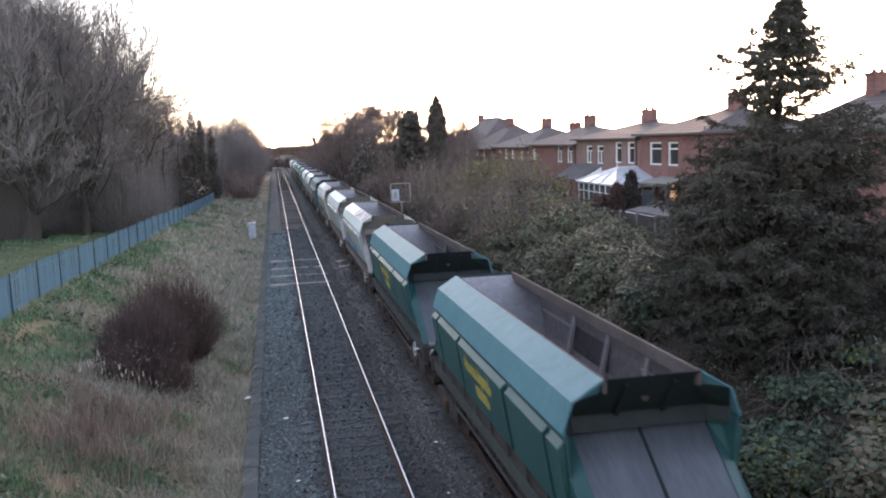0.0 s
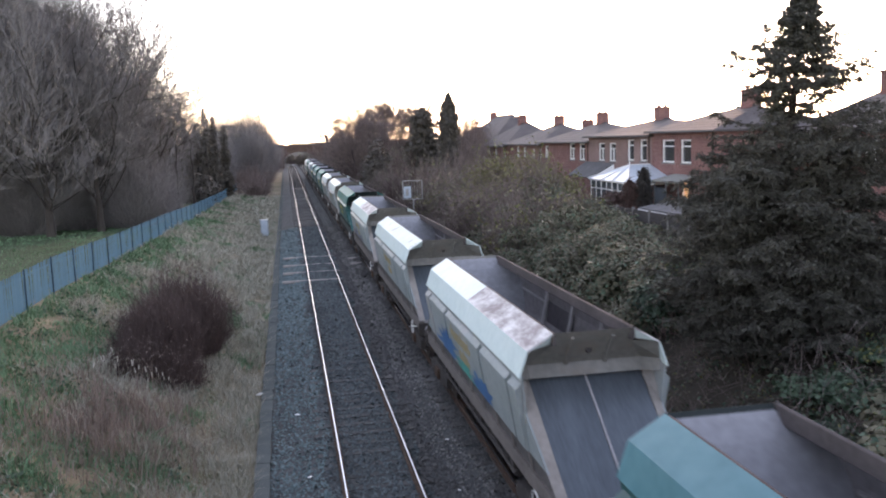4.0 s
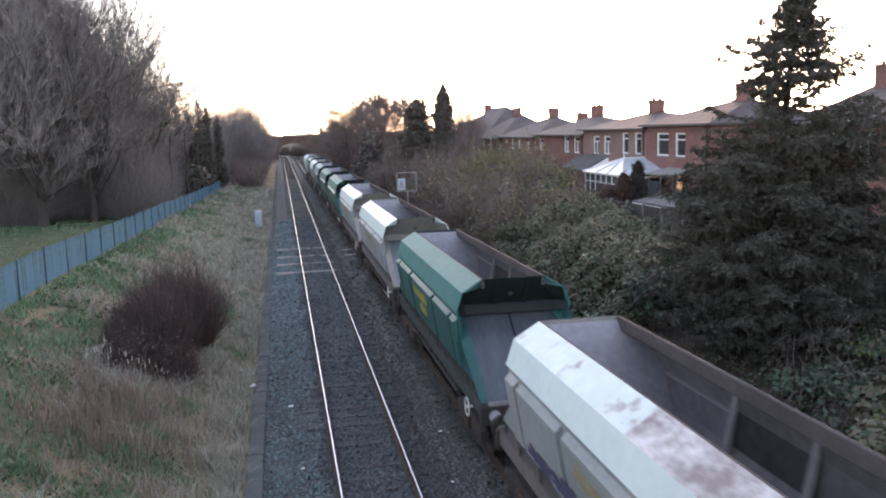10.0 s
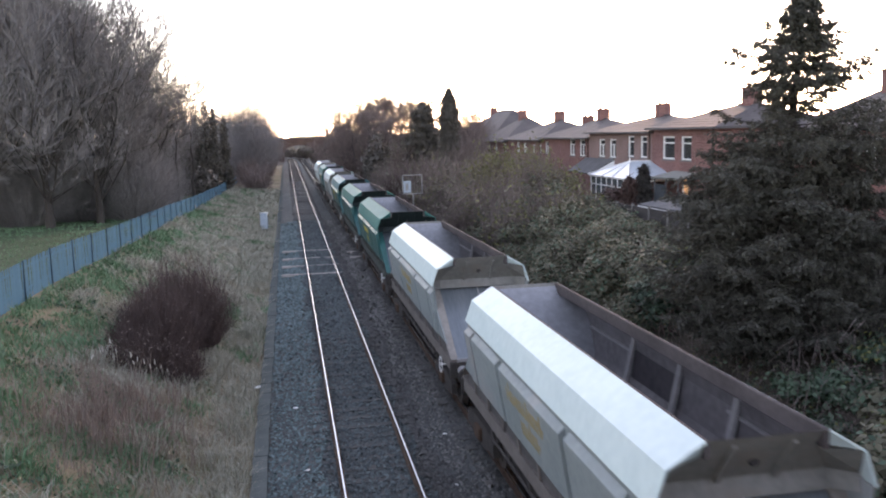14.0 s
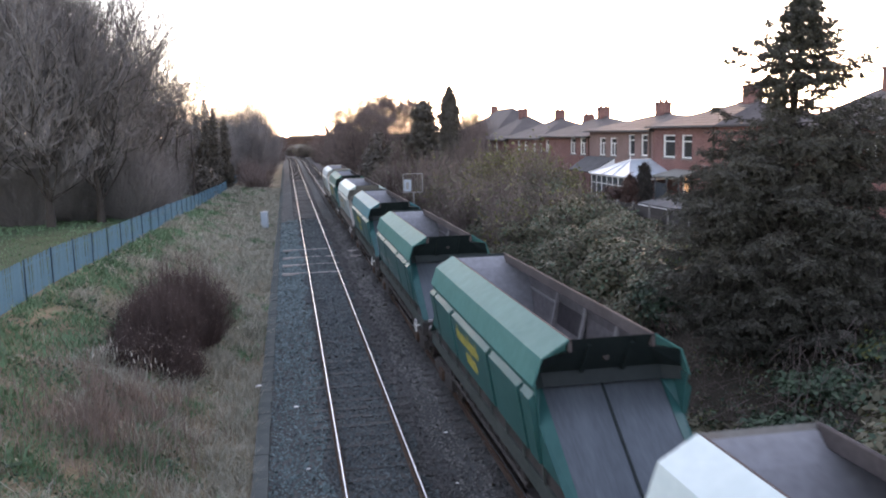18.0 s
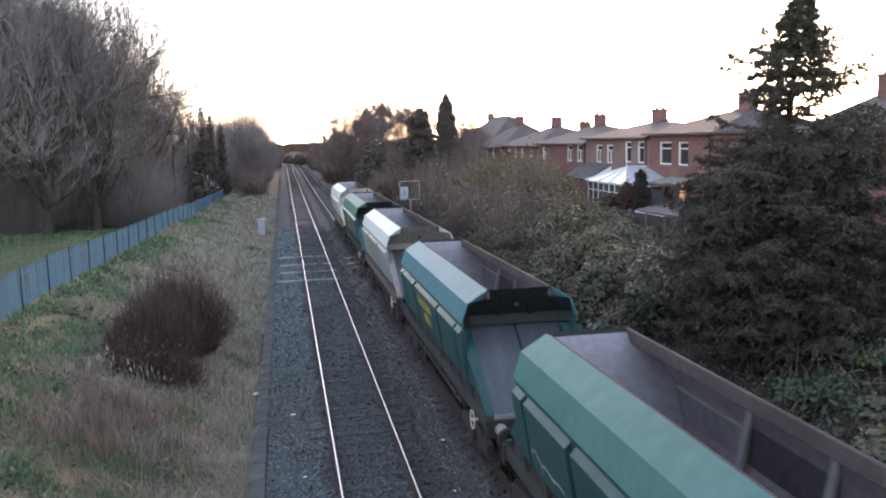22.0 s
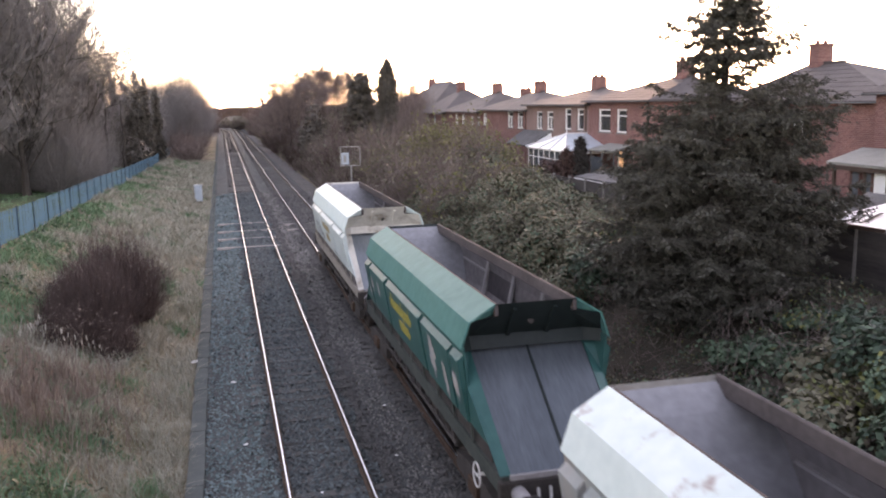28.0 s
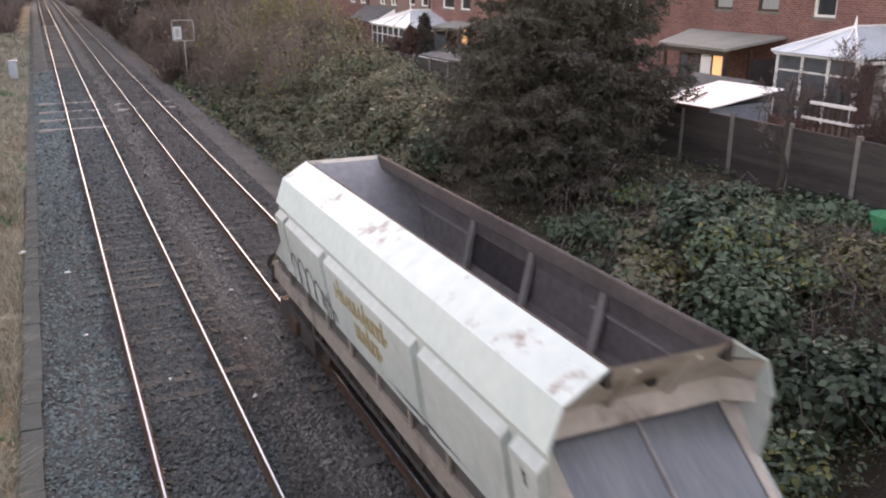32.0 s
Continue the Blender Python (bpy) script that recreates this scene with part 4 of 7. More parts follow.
# ---- lineside cabinet and sign
cab = thing("lineside_cabinet", "pale grey lineside cabinet on a post in dry grass", "cabinet", m=pose(-2.75, 67.0, ground_z(-2.75, 67)))
part("body", boxes((-0.28, 0.28, -0.2, 0.2, 0.25, 1.42), bevel=0.03), M_WHITEBOX, cab)
part("lid", boxes((-0.32, 0.32, -0.24, 0.24, 1.42, 1.5), bevel=0.02), M_WHITEBOX, cab)
part("plinth", boxes((-0.24, 0.24, -0.16, 0.16, -0.2, 0.26)), M_CONCRETE, cab)
part("door", boxes((-0.22, 0.22, -0.225, -0.2, 0.35, 1.36), bevel=0.01), M_WHITEBOX, cab)
sig = thing("lineside_sign", "white board in a mesh frame on a steel post", "sign", m=pose(8.2, 62.3, ground_z(8.2, 62.3)))
zt = 3.98 - ground_z(8.2, 62.3)
part("post", boxes((-0.05, 0.05, -0.05, 0.05, -0.2, zt - 1.4), bevel=0.01), M_STEEL, sig)
for a in ((-0.78, 0.7, zt - 0.06, zt), (-0.78, 0.7, zt - 1.42, zt - 1.36)):
    part("frame_bar", boxes((a[0], a[1], -0.03, 0.03, a[2], a[3])), M_STEEL, sig)
for x in (-0.78, 0.64):
    part("frame_bar", boxes((x, x + 0.06, -0.03, 0.03, zt - 1.42, zt)), M_STEEL, sig)
part("board", boxes((-0.70, -0.16, -0.07, -0.03, zt - 1.3, zt - 0.45), bevel=0.01), M_WHITEBOX, sig)
part("figure", boxes((-0.56, -0.34, -0.078, -0.07, zt - 1.15, zt - 0.62)), M_STEEL, sig)
for k in range(7):
    x = -0.68 + k * 0.2
    bm = bmesh.new()
    cyl(bm, (x, 0, zt - 1.4), (x, 0, zt - 0.03), 0.008, 5)
    part("mesh_wire", bm, M_STEEL, sig)

# ---- houses
M_PANE = mat("pale_reflecting_glass", (0.07, 0.08, 0.09), (0.12, 0.135, 0.15), 0.1, fine=3, coarse=1, bump=0.0, spec=0.7)
M_NET = mat("pale_net_curtain", (0.22, 0.25, 0.25), (0.36, 0.39, 0.38), 0.9, fine=30, coarse=3, bump=0.2, stretch=(1, 6, 0.2))
M_CURTAIN = mat("grey_curtain", (0.20, 0.20, 0.20), (0.34, 0.33, 0.32), 0.9, fine=30, coarse=3, bump=0.2, stretch=(1, 6, 0.2))


def make_window(house, xw, yc, z0, z1, w, lights=2, transom=True, dark=False):
    """A rear window whose glass faces the railway."""
    win = thing("window", "", "", m=pose(xw, yc, 0))
    win.parent = house
    part("reveal", boxes((0.05, 0.09, -w / 2, w / 2, z0, z1)), M_GLASS, win)
    part("curtain", boxes((0.30, 0.32, -w / 2, -w / 2 + 0.25 * w, z0, z1), (0.30, 0.32, w / 2 - 0.25 * w, w / 2, z0, z1)), M_CURTAIN, win)
    t = 0.085
    part("frame", boxes((-0.03, 0.06, -w / 2, w / 2, z0, z0 + t), (-0.03, 0.06, -w / 2, w / 2, z1 - t, z1), (-0.03, 0.06, -w / 2, -w / 2 + t, z0 + t, z1 - t), (-0.03, 0.06, w / 2 - t, w / 2, z0 + t, z1 - t)), M_BROWNWOOD if dark else M_UPVC, win, "dark timber window frame" if dark else "white window frame")
    if transom:
        part("transom", boxes((-0.02, 0.055, -w / 2 + t, w / 2 - t, z1 - 0.42, z1 - 0.42 + 0.07)), M_BROWNWOOD if dark else M_UPVC, win)
    if dark:
        part("net_curtain", boxes((0.02, 0.03, -w / 2 + t, w / 2 - t, z0 + t, z1 - 0.1)), M_NET, win, "pale net curtain")
    for k in range(1, lights):
        y = -w / 2 + w * k / lights
        part("mullion", boxes((-0.02, 0.054, y - 0.035, y + 0.035, z0 + t, z1 - (0.42 if transom else t))), M_UPVC, win)
    part("sill", boxes((-0.10, 0.05, -w / 2 - 0.06, w / 2 + 0.06, z0 - 0.09, z0)), M_CONCRETE, win)
    return win


def wall_with_openings(xw, y0, y1, z0, z1, holes, thick=0.28):
    """A wall in the plane x = xw, with real rectangular holes (ya, yb, za, zb)."""
    ys = sorted({y0, y1, *[h[0] for h in holes], *[h[1] for h in holes]})
    zs = sorted({z0, z1, *[h[2] for h in holes], *[h[3] for h in holes]})
    bm = bmesh.new()
    for a, b in zip(ys, ys[1:]):
        for c, d in zip(zs, zs[1:]):
            ym, zm = (a + b) / 2, (c + d) / 2
            if any(h[0] < ym < h[1] and h[2] < zm < h[3] for h in holes):
                continue
            q = bmesh.ops.create_cube(bm, size=1.0)
            for v in q["verts"]:
                v.co = Vector((xw + thick / 2 + v.co.x * thick, ym + v.co.y * (b - a), zm + v.co.z * (d - c)))
    bmesh.ops.remove_doubles(bm, verts=bm.verts, dist=0.001)
    return bm


def hip_roof(x0, x1, y0, y1, ze, zr, ridge):
    """Ridge along y between the two given ends, with overhanging eaves."""
    o = 0.35
    x0, x1, y0, y1 = x0 - o, x1 + o, y0 - o, y1 + o
    xm = (x0 + x1) / 2
    bm = bmesh.new()
    e = [bm.verts.new(p) for p in ((x0, y0, ze), (x1, y0, ze), (x1, y1, ze), (x0, y1, ze))]
    d = [bm.verts.new(p) for p in ((x0, y0, ze - 0.12), (x1, y0, ze - 0.12), (x1, y1, ze - 0.12), (x0, y1, ze - 0.12))]
    r = [bm.verts.new((xm, ridge[0], zr)), bm.verts.new((xm, ridge[1], zr))]
    bm.faces.new((e[0], e[1], r[0]))
    bm.faces.new((e[1], e[2], r[1], r[0]))
    bm.faces.new((e[2], e[3], r[1]))
    bm.faces.new((e[3], e[0], r[0], r[1]))
    for i in range(4):
        j = (i + 1) % 4
        bm.faces.new((e[i], e[j], d[j], d[i]))
    bm.faces.new(d)
    return bm


def make_house(label, x0, x1, y0, y1, base, ze, zr, ridge, windows, doors=(), chimneys=(), brick=None, rear=None):
    """windows: (yc, z0, width, height, lights); doors: (yc, width, height, lit)."""
    brick = brick or M_BRICK
    h = thing("house", label, "house", "terrace behind the gardens", pose(0, 0, 0))
    holes = [(yc - w / 2, yc + w / 2, z0, z0 + hh) for yc, z0, w, hh, _ in windows] + [(yc - w / 2, yc + w / 2, base, base + hh) for yc, w, hh, _ in doors]
    part("rear_wall", wall_with_openings(x0, y0, y1, base - 0.8, ze, holes), rear or brick, h)
    part("end_wall", boxes((x0 + 0.28, x1, y0, y0 + 0.28, base - 0.8, ze)), brick, h)
    part("end_wall", boxes((x0 + 0.28, x1, y1 - 0.28, y1, base - 0.8, ze)), brick, h)
    part("front_wall", boxes((x1 - 0.28, x1, y0 + 0.28, y1 - 0.28, base - 0.8, ze)), brick, h)
    part("upper_floor", boxes((x0 + 0.28, x1 - 0.28, y0 + 0.28, y1 - 0.28, base + 2.45, base + 2.6)), M_CURTAIN, h)
    roof = part("roof", hip_roof(x0, x1, y0, y1, ze, zr, ridge), M_TILE, h)
    # courses of tiles on the side towards the railway
    xm = (x0 + x1) / 2
    n = 9
    for k in range(1, n):
        u = k / n
        ya, yb = y0 - 0.35 + (ridge[0] - y0 + 0.35) * u, y1 + 0.35 + (ridge[1] - y1 - 0.35) * u
        x, z = x0 - 0.35 + (xm - x0 + 0.35) * u, ze + (zr - ze) * u
        part("tile_course", boxes((x - 0.006, x + 0.02, ya, yb, z - 0.01, z + 0.012)), M_TILE, roof)
    part("ridge_tiles", boxes((xm - 0.12, xm + 0.12, ridge[0], ridge[1], zr - 0.06, zr + 0.07), bevel=0.03), M_TILE, roof)
    part("gutter", boxes((x0 - 0.47, x0 - 0.36, y0 - 0.3, y1 + 0.3, ze - 0.12, ze - 0.05), bevel=0.02), M_LEAD, h, "grey gutter")
    bm = bmesh.new()
    cyl(bm, (x0 - 0.07, y0 + 0.3, base - 0.3), (x0 - 0.07, y0 + 0.3, ze - 0.1), 0.04, 8)
    part("downpipe", bm, M_BROWNWOOD, h)
    for yc, z0, w, hh, li in windows:
        make_window(h, x0 + 0.09, yc, z0, z0 + hh, w, max(1, li), dark=li == 0)
    for yc, w, hh, lit in doors:
        d = part("door", boxes((x0 + 0.10, x0 + 0.15, yc - w / 2, yc + w / 2, base, base + hh)), M_LITROOM if lit else M_UPVC, h, "lamplit glazed door" if lit else "")
        part("door_frame", boxes((x0 + 0.03, x0 + 0.1, yc - w / 2, yc - w / 2 + 0.08, base, base + hh), (x0 + 0.03, x0 + 0.1, yc + w / 2 - 0.08, yc + w / 2, base, base + hh), (x0 + 0.03, x0 + 0.1, yc - w / 2, yc + w / 2, base + hh - 0.08, base + hh), (x0 + 0.03, x0 + 0.1, yc - w / 2, yc + w / 2, base + hh * 0.5, base + hh * 0.5 + 0.05)), M_UPVC, d)
    for xc, yc, zc in chimneys:
        c = part("chimney", boxes((xc - 0.42, xc + 0.42, yc - 0.36, yc + 0.36, ze, zc)), M_BRICK, h)
        part("chimney_cap", boxes((xc - 0.48, xc + 0.48, yc - 0.42, yc + 0.42, zc, zc + 0.12)), M_BRICK, c)
        for dx in (-0.22, 0.22):
            bm = bmesh.new()
            cyl(bm, (xc + dx, yc, zc + 0.12), (xc + dx, yc, zc + 0.30), 0.11, 10, 0.09)
            part("chimney_pot", bm, M_BRICK, c)
    return h


HOUSE = "pair of red brick houses with a hipped tile roof"
make_house("red brick house with small upper windows above a canopy", 24.0, 31.0, 6.0, 28.7, 2.1, 7.1, 9.05, (10, 25.2),
           [(27.5, 5.75, 1.05, 1.22, 0), (25.1, 5.75, 1.05, 1.2, 0), (22.5, 5.65, 1.0, 1.25, 1), (19.0, 5.4, 1.3, 1.25, 2), (15.5, 5.4, 1.3, 1.25, 2)], [(28.1, 0.6, 1.75, False), (19.5, 1.2, 2.05, False)], [(27.5, 12.0, 10.0)])
make_house(HOUSE, 25.5, 32.0, 29.2, 41.0, 2.1, 6.75, 8.6, (36.4, 39.0), [(35.2, 5.0, 1.2, 1.3, 2), (38.0, 5.0, 1.2, 1.3, 2)], [], [(28.75, 38.2, 9.45)])
make_house("red brick house with tall white upper windows and a lit door", 21.0, 28.0, 41.2, 49.2, 2.1, 6.95, 8.15, (43.2, 45.4),
           [(46.95, 5.12, 1.65, 1.32, 1), (44.7, 5.12, 1.3, 1.32, 1)], [(44.7, 0.95, 2.1, True)], [(24.5, 44.0, 8.95)])
make_house("pair of brown rendered houses with tall upper windows", 21.05, 28.0, 49.3, 60.4, 2.0, 6.75, 7.75, (54.2, 56.4),
           [(50.6, 5.12, 1.05, 1.35, 1), (52.6, 5.12, 1.05, 1.35, 1), (55.75, 5.0, 1.2, 1.25, 2), (57.8, 5.0, 1.2, 1.25, 2)], [], [(24.5, 55.4, 8.45)], rear=M_BRICK2)
make_house(HOUSE, 21.2, 28.0, 60.6, 72.3, 1.8, 6.35, 7.75, (66.0, 68.0), [(62.3, 4.95, 1.3, 1.25, 2), (64.6, 4.95, 1.3, 1.25, 2), (71.3, 5.0, 1.0, 1.0, 2)], [], [(24.6, 66.9, 8.45), (24.6, 70.4, 7.95)])
make_house(HOUSE, 21.1, 28.0, 72.5, 84.2, 1.6, 6.15, 7.85, (77.2, 79.4), [(73.0, 4.95, 0.8, 0.75, 2), (74.9, 4.95, 0.8, 0.75, 2), (77.8, 4.95, 1.0, 0.9, 2), (80.2, 4.95, 1.0, 0.9, 2)], [], [(24.6, 78.2, 8.55)])
make_house(HOUSE, 21.0, 28.0, 84.4, 95.0, 1.5, 5.95, 8.2, (89.8, 92.0), [(85.0, 4.75, 0.9, 0.9, 2), (88.6, 4.75, 0.9, 0.9, 2), (91.6, 4.75, 0.9, 0.9, 2)], [], [(24.6, 91.0, 9.0)])
make_house(HOUSE, 23.0, 31.0, 97.5, 118.0, 1.5, 6.3, 9.55, (104.0, 112.0), [(101.0, 4.7, 1.0, 1.1, 2)], [], [(27.0, 114.0, 10.0)])


# ---- back gardens
def sloped_roof(name, pts, thick, material, parent, label=""):
    return part(name, plate(pts, thick), material, parent, label)


def garden_fence():
    f = thing("garden_fence", "weathered timber panel fence between concrete posts", "fence", m=pose(0, 0, 0))
    post = bpy.data.meshes.new("concrete_post")
    bm = boxes((-0.06, 0.06, -0.06, 0.06, 0, 2.05), bevel=0.012)
    bm.to_mesh(post)
    bm.free()
    post.materials.append(M_CONCRETE)
    r = random.Random(2)
    x, bay = 15.3, 1.95
    for i in range(-3, 16):
        y = 13.15 + bay * i
        z = 1.62 - 0.02 * i
        put("concrete_post", post, f, pose(x, y, z, 0, r.uniform(-0.8, 0.8), 0), "pale concrete post")
        part("gravel_board", boxes((x - 0.03, x + 0.03, y + 0.06, y + bay - 0.06, z + 0.02, z + 0.28)), M_CONCRETE, f)
        for k in range(11):
            z0 = z + 0.28 + k * 0.148
            part("board", plate([(x - 0.035 + r.uniform(-0.004, 0.004), y + 0.06, z0), (x - 0.015, y + 0.06, z0 + 0.16), (x - 0.015, y + bay - 0.06, z0 + 0.16), (x - 0.035 + r.uniform(-0.004, 0.004), y + bay - 0.06, z0)], 0.012), M_TIMBER, f)
        part("cap", boxes((x - 0.04, x + 0.04, y + 0.06, y + bay - 0.06, z + 1.9, z + 1.935)), M_TIMBER, f)


garden_fence()

shed = thing("garden_shed", "small shed with a torn white sheet roof behind a fence", "shed", m=pose(16.75, 19.75, 1.95, 0, 0, 7))
part("wall", boxes((-1.25, -1.2, -1.2, 0.7, 0, 1.62), (1.2, 1.25, -1.2, 0.7, 0, 1.85), (-1.2, 1.2, -1.25, -1.2, 0, 1.6), (-1.2, 1.2, 0.7, 0.75, 0, 1.6)), M_SHEDWALL, shed)
sloped_roof("roof_sheet", [(-1.55, -1.5, 1.66), (1.5, -1.45, 1.98), (1.5, 0.9, 1.98), (-1.55, 0.6, 1.66)], 0.04, M_SHEETWHITE, shed)
sloped_roof("roof_sheet", [(-1.6, 0.45, 1.70), (-0.7, 0.35, 1.78), (-0.5, 0.85, 1.80), (-1.62, 1.2, 1.70)], 0.03, M_SHEETWHITE, shed)
part("roof_batten", boxes((-1.5, -0.3, 0.45, 0.55, 1.70, 1.76)), M_BROWNWOOD, shed)
part("fascia", boxes((-1.64, -1.58, -1.5, 1.2, 1.56, 1.66)), M_BROWNWOOD, shed)
part("torn_strip", plate([(-1.3, -0.6, 1.72), (-0.2, -0.2, 1.84), (-0.25, -0.12, 1.84), (-1.35, -0.5, 1.72)], -0.012), M_UNDER, shed, "dark torn strip of roofing")
board = thing("propped_board", "grey weathered board propped behind the shed", "board", m=pose(17.35, 22.2, 2.0))
part("board", boxes((-0.03, 0.03, -0.45, 0.42, 0, 1.8), (-0.03, 0.03, -0.36, 0.33, 1.8, 1.9)), M_PALEFELT, board)
dark = thing("garden_shed", "dark timber shed with a pitched felt roof behind the fence", "shed", m=pose(18.6, 21.2, 2.0))
part("wall", boxes((-0.9, 0.9, -1.2, 1.2, 0, 1.6)), M_TIMBER, dark)
for e in (-1, 1):
    slope = [(e * 1.1, -1.35, 1.5), (e * 1.1, 1.35, 1.5), (0, 1.35, 2.0), (0, -1.35, 2.0)]
    part("roof_slope", plate(slope if e > 0 else slope[::-1], 0.05), M_LEAD, dark, "dark felt roof slope")

can = thing("garden_canopy", "flat-roofed timber canopy against the house wall", "canopy", m=pose(0, 0, 0))
sloped_roof("roof", [(21.3, 24.2, 4.52), (23.95, 24.0, 4.92), (23.95, 29.2, 4.92), (21.5, 28.2, 4.52)], 0.1, M_PALEFELT, can, "grey felt roof")
for x, y in ((21.5, 24.4), (21.6, 26.2), (21.65, 27.9), (22.6, 24.3)):
    part("post", boxes((x - 0.05, x + 0.05, y - 0.05, y + 0.05, 1.9, 4.45)), M_BROWNWOOD, can)
part("beam", boxes((21.42, 21.54, 24.3, 28.1, 4.25, 4.40)), M_BROWNWOOD, can)
part("screen", boxes((21.5, 21.55, 24.4, 28.0, 2.0, 3.0)), M_BROWNWOOD, can)
part("side_panel", boxes((22.7, 23.9, 24.28, 24.33, 2.1, 4.1)), M_TIMBER, can)
part("lit_window", boxes((21.6, 21.63, 24.42, 25.1, 3.45, 4.38)), M_LITROOM, can, "lamplit window pane")
part("window_frame", boxes((21.58, 21.65, 24.36, 24.42, 3.0, 4.42), (21.58, 21.65, 25.1, 25.18, 2.0, 4.42), (21.58, 21.65, 24.42, 25.1, 3.38, 3.45)), M_BROWNWOOD, can)
part("white_panel", boxes((21.6, 21.64, 25.2, 25.76, 2.0, 4.36)), M_UPVC, can, "white door panel")
for y in (25.8, 26.42):
    d = part("glazed_door", boxes((21.6, 21.65, y, y + 0.12, 2.0, 4.34), (21.6, 21.65, y + 0.46, y + 0.58, 2.0, 4.34), (21.6, 21.65, y + 0.12, y + 0.46, 2.0, 2.9), (21.6, 21.65, y + 0.12, y + 0.46, 4.2, 4.34)), M_DOORWOOD, can, "dark red-brown glazed door")
    part("pane", boxes((21.61, 21.63, y + 0.12, y + 0.46, 2.9, 4.2)), M_PANE, d)
part("inner_door", boxes((23.9, 23.97, 28.75, 29.25, 2.1, 4.0)), M_UPVC, can)




def conservatory(name, label, x0, x1, y0, y1, base, eave, top, roof_mat):
    c = thing(name, label, "conservatory", m=pose(0, 0, 0))
    xm, ym = (x0 + x1) / 2, (y0 + y1) / 2
    part("dwarf_wall", boxes((x0, x0 + 0.2, y0, y1, base - 0.3, base + 0.6), (x0 + 0.2, x1, y0, y0 + 0.2, base - 0.3, base + 0.6), (x0 + 0.2, x1, y1 - 0.2, y1, base - 0.3, base + 0.6)), M_BRICK, c)
    n = max(3, int((y1 - y0) / 0.8))
    for k in range(n + 1):
        y = y0 + (y1 - y0 - 0.1) * k / n
        part("mullion", boxes((x0 + 0.02, x0 + 0.12, y, y + 0.1, base + 0.6, eave)), M_UPVC, c)
    for k in range(n):
        ya, yb = y0 + (y1 - y0 - 0.1) * k / n + 0.1, y0 + (y1 - y0 - 0.1) * (k + 1) / n
        part("pane", boxes((x0 + 0.05, x0 + 0.08, ya, yb, base + 0.6, eave)), M_PANE, c)
        part("rail", boxes((x0 + 0.03, x0 + 0.11, ya, yb, eave - 0.5, eave - 0.44)), M_UPVC, c)
    for y in (y0 + 0.02, y1 - 0.12):
        part("end_frame", boxes((x0 + 0.12, x1, y, y + 0.1, base + 0.6, base + 0.7), (x0 + 0.12, x1, y, y + 0.1, eave - 0.1, eave), (x0 + 1.2, x0 + 1.3, y, y + 0.1, base + 0.7, eave - 0.1)), M_UPVC, c)
    part("eaves_beam", boxes((x0 - 0.06, x0 + 0.14, y0 - 0.06, y1 + 0.06, eave, eave + 0.12)), M_UPVC, c)
    o = 0.12
    e = [(x0 - o, y0 - o, eave + 0.1), (x0 - o, y1 + o, eave + 0.1), (x1, y1 + o, eave + 0.1), (x1, y0 - o, eave + 0.1)]
    ra, rb = (xm, ym, top), (x1, ym, top)
    for pts in ([e[1], e[0], ra], [e[0], e[3], rb, ra], [e[2], e[1], ra, rb]):
        part("roof_pane", plate(pts, 0.03), roof_mat, c)
    for a, b in ((e[0], ra), (e[1], ra), ((x0 - o, ym - 0.9, eave + 0.1), ra), ((x0 - o, ym + 0.9, eave + 0.1), ra), (ra, rb)):
        bm = bmesh.new()
        cyl(bm, Vector(a) + Vector((0, 0, 0.03)), Vector(b) + Vector((0, 0, 0.03)), 0.035, 6)
        part("glazing_bar", bm, M_UPVC, c)
    bm = bmesh.new()
    cyl(bm, (xm, ym, top), (xm, ym, top + 0.35), 0.06, 8, 0.01)
    part("finial", bm, M_UPVC, c)


conservatory("conservatory", "white framed conservatory with a pale glazed roof", 20.9, 24.0, 18.2, 21.4, 2.05, 4.6, 5.5, M_CLEARROOF)
conservatory("conservatory", "conservatory with a pale blue tent-like roof beside a hedge", 18.3, 21.0, 46.2, 52.6, 2.0, 4.0, 4.95, M_CLEARROOF)
lean = thing("lean_to", "brown lean-to roof against the house wall", "lean-to", m=pose(0, 0, 0))
sloped_roof("roof", [(19.6, 56.2, 3.95), (21.02, 55.4, 4.9), (21.02, 61.0, 4.9), (19.6, 61.0, 3.95)], 0.1, M_LEAD, lean)
part("end_board", plate([(19.62, 56.15, 3.5), (21.0, 55.35, 4.4), (21.0, 55.35, 4.82), (19.62, 56.15, 3.9)], 0.05), M_SHEETWHITE, lean, "white end board")
part("wall", boxes((19.7, 19.8, 56.6, 60.8, 1.6, 3.8)), M_BRICK, lean)
porch = thing("porch_canopy", "pale flat canopy over the back door", "canopy", m=pose(0, 0, 0))
sloped_roof("roof", [(19.6, 42.7, 4.25), (20.98, 43.4, 4.5), (20.98, 46.1, 4.5), (19.6, 46.1, 4.2)], 0.1, M_PALEFELT, porch)
for y in (42.9, 44.4, 45.9):
    part("post", boxes((19.67, 19.73, y - 0.03, y + 0.03, 1.9, 4.2)), M_LEAD, porch)
part("window_band", boxes((19.69, 19.71, 44.5, 45.8, 2.1, 3.8)), M_PANE, porch)
out = thing("outbuilding", "low shed with a grey felt roof among bushes", "shed", m=pose(0, 0, 0))
sloped_roof("roof", [(15.9, 34.0, 3.36), (18.0, 33.8, 3.7), (18.0, 39.0, 3.7), (15.9, 39.3, 3.30)], 0.08, M_LEAD, out)
part("wall", boxes((16.1, 16.2, 34.2, 39.0, 1.6, 3.2)), M_CONCRETE, out)
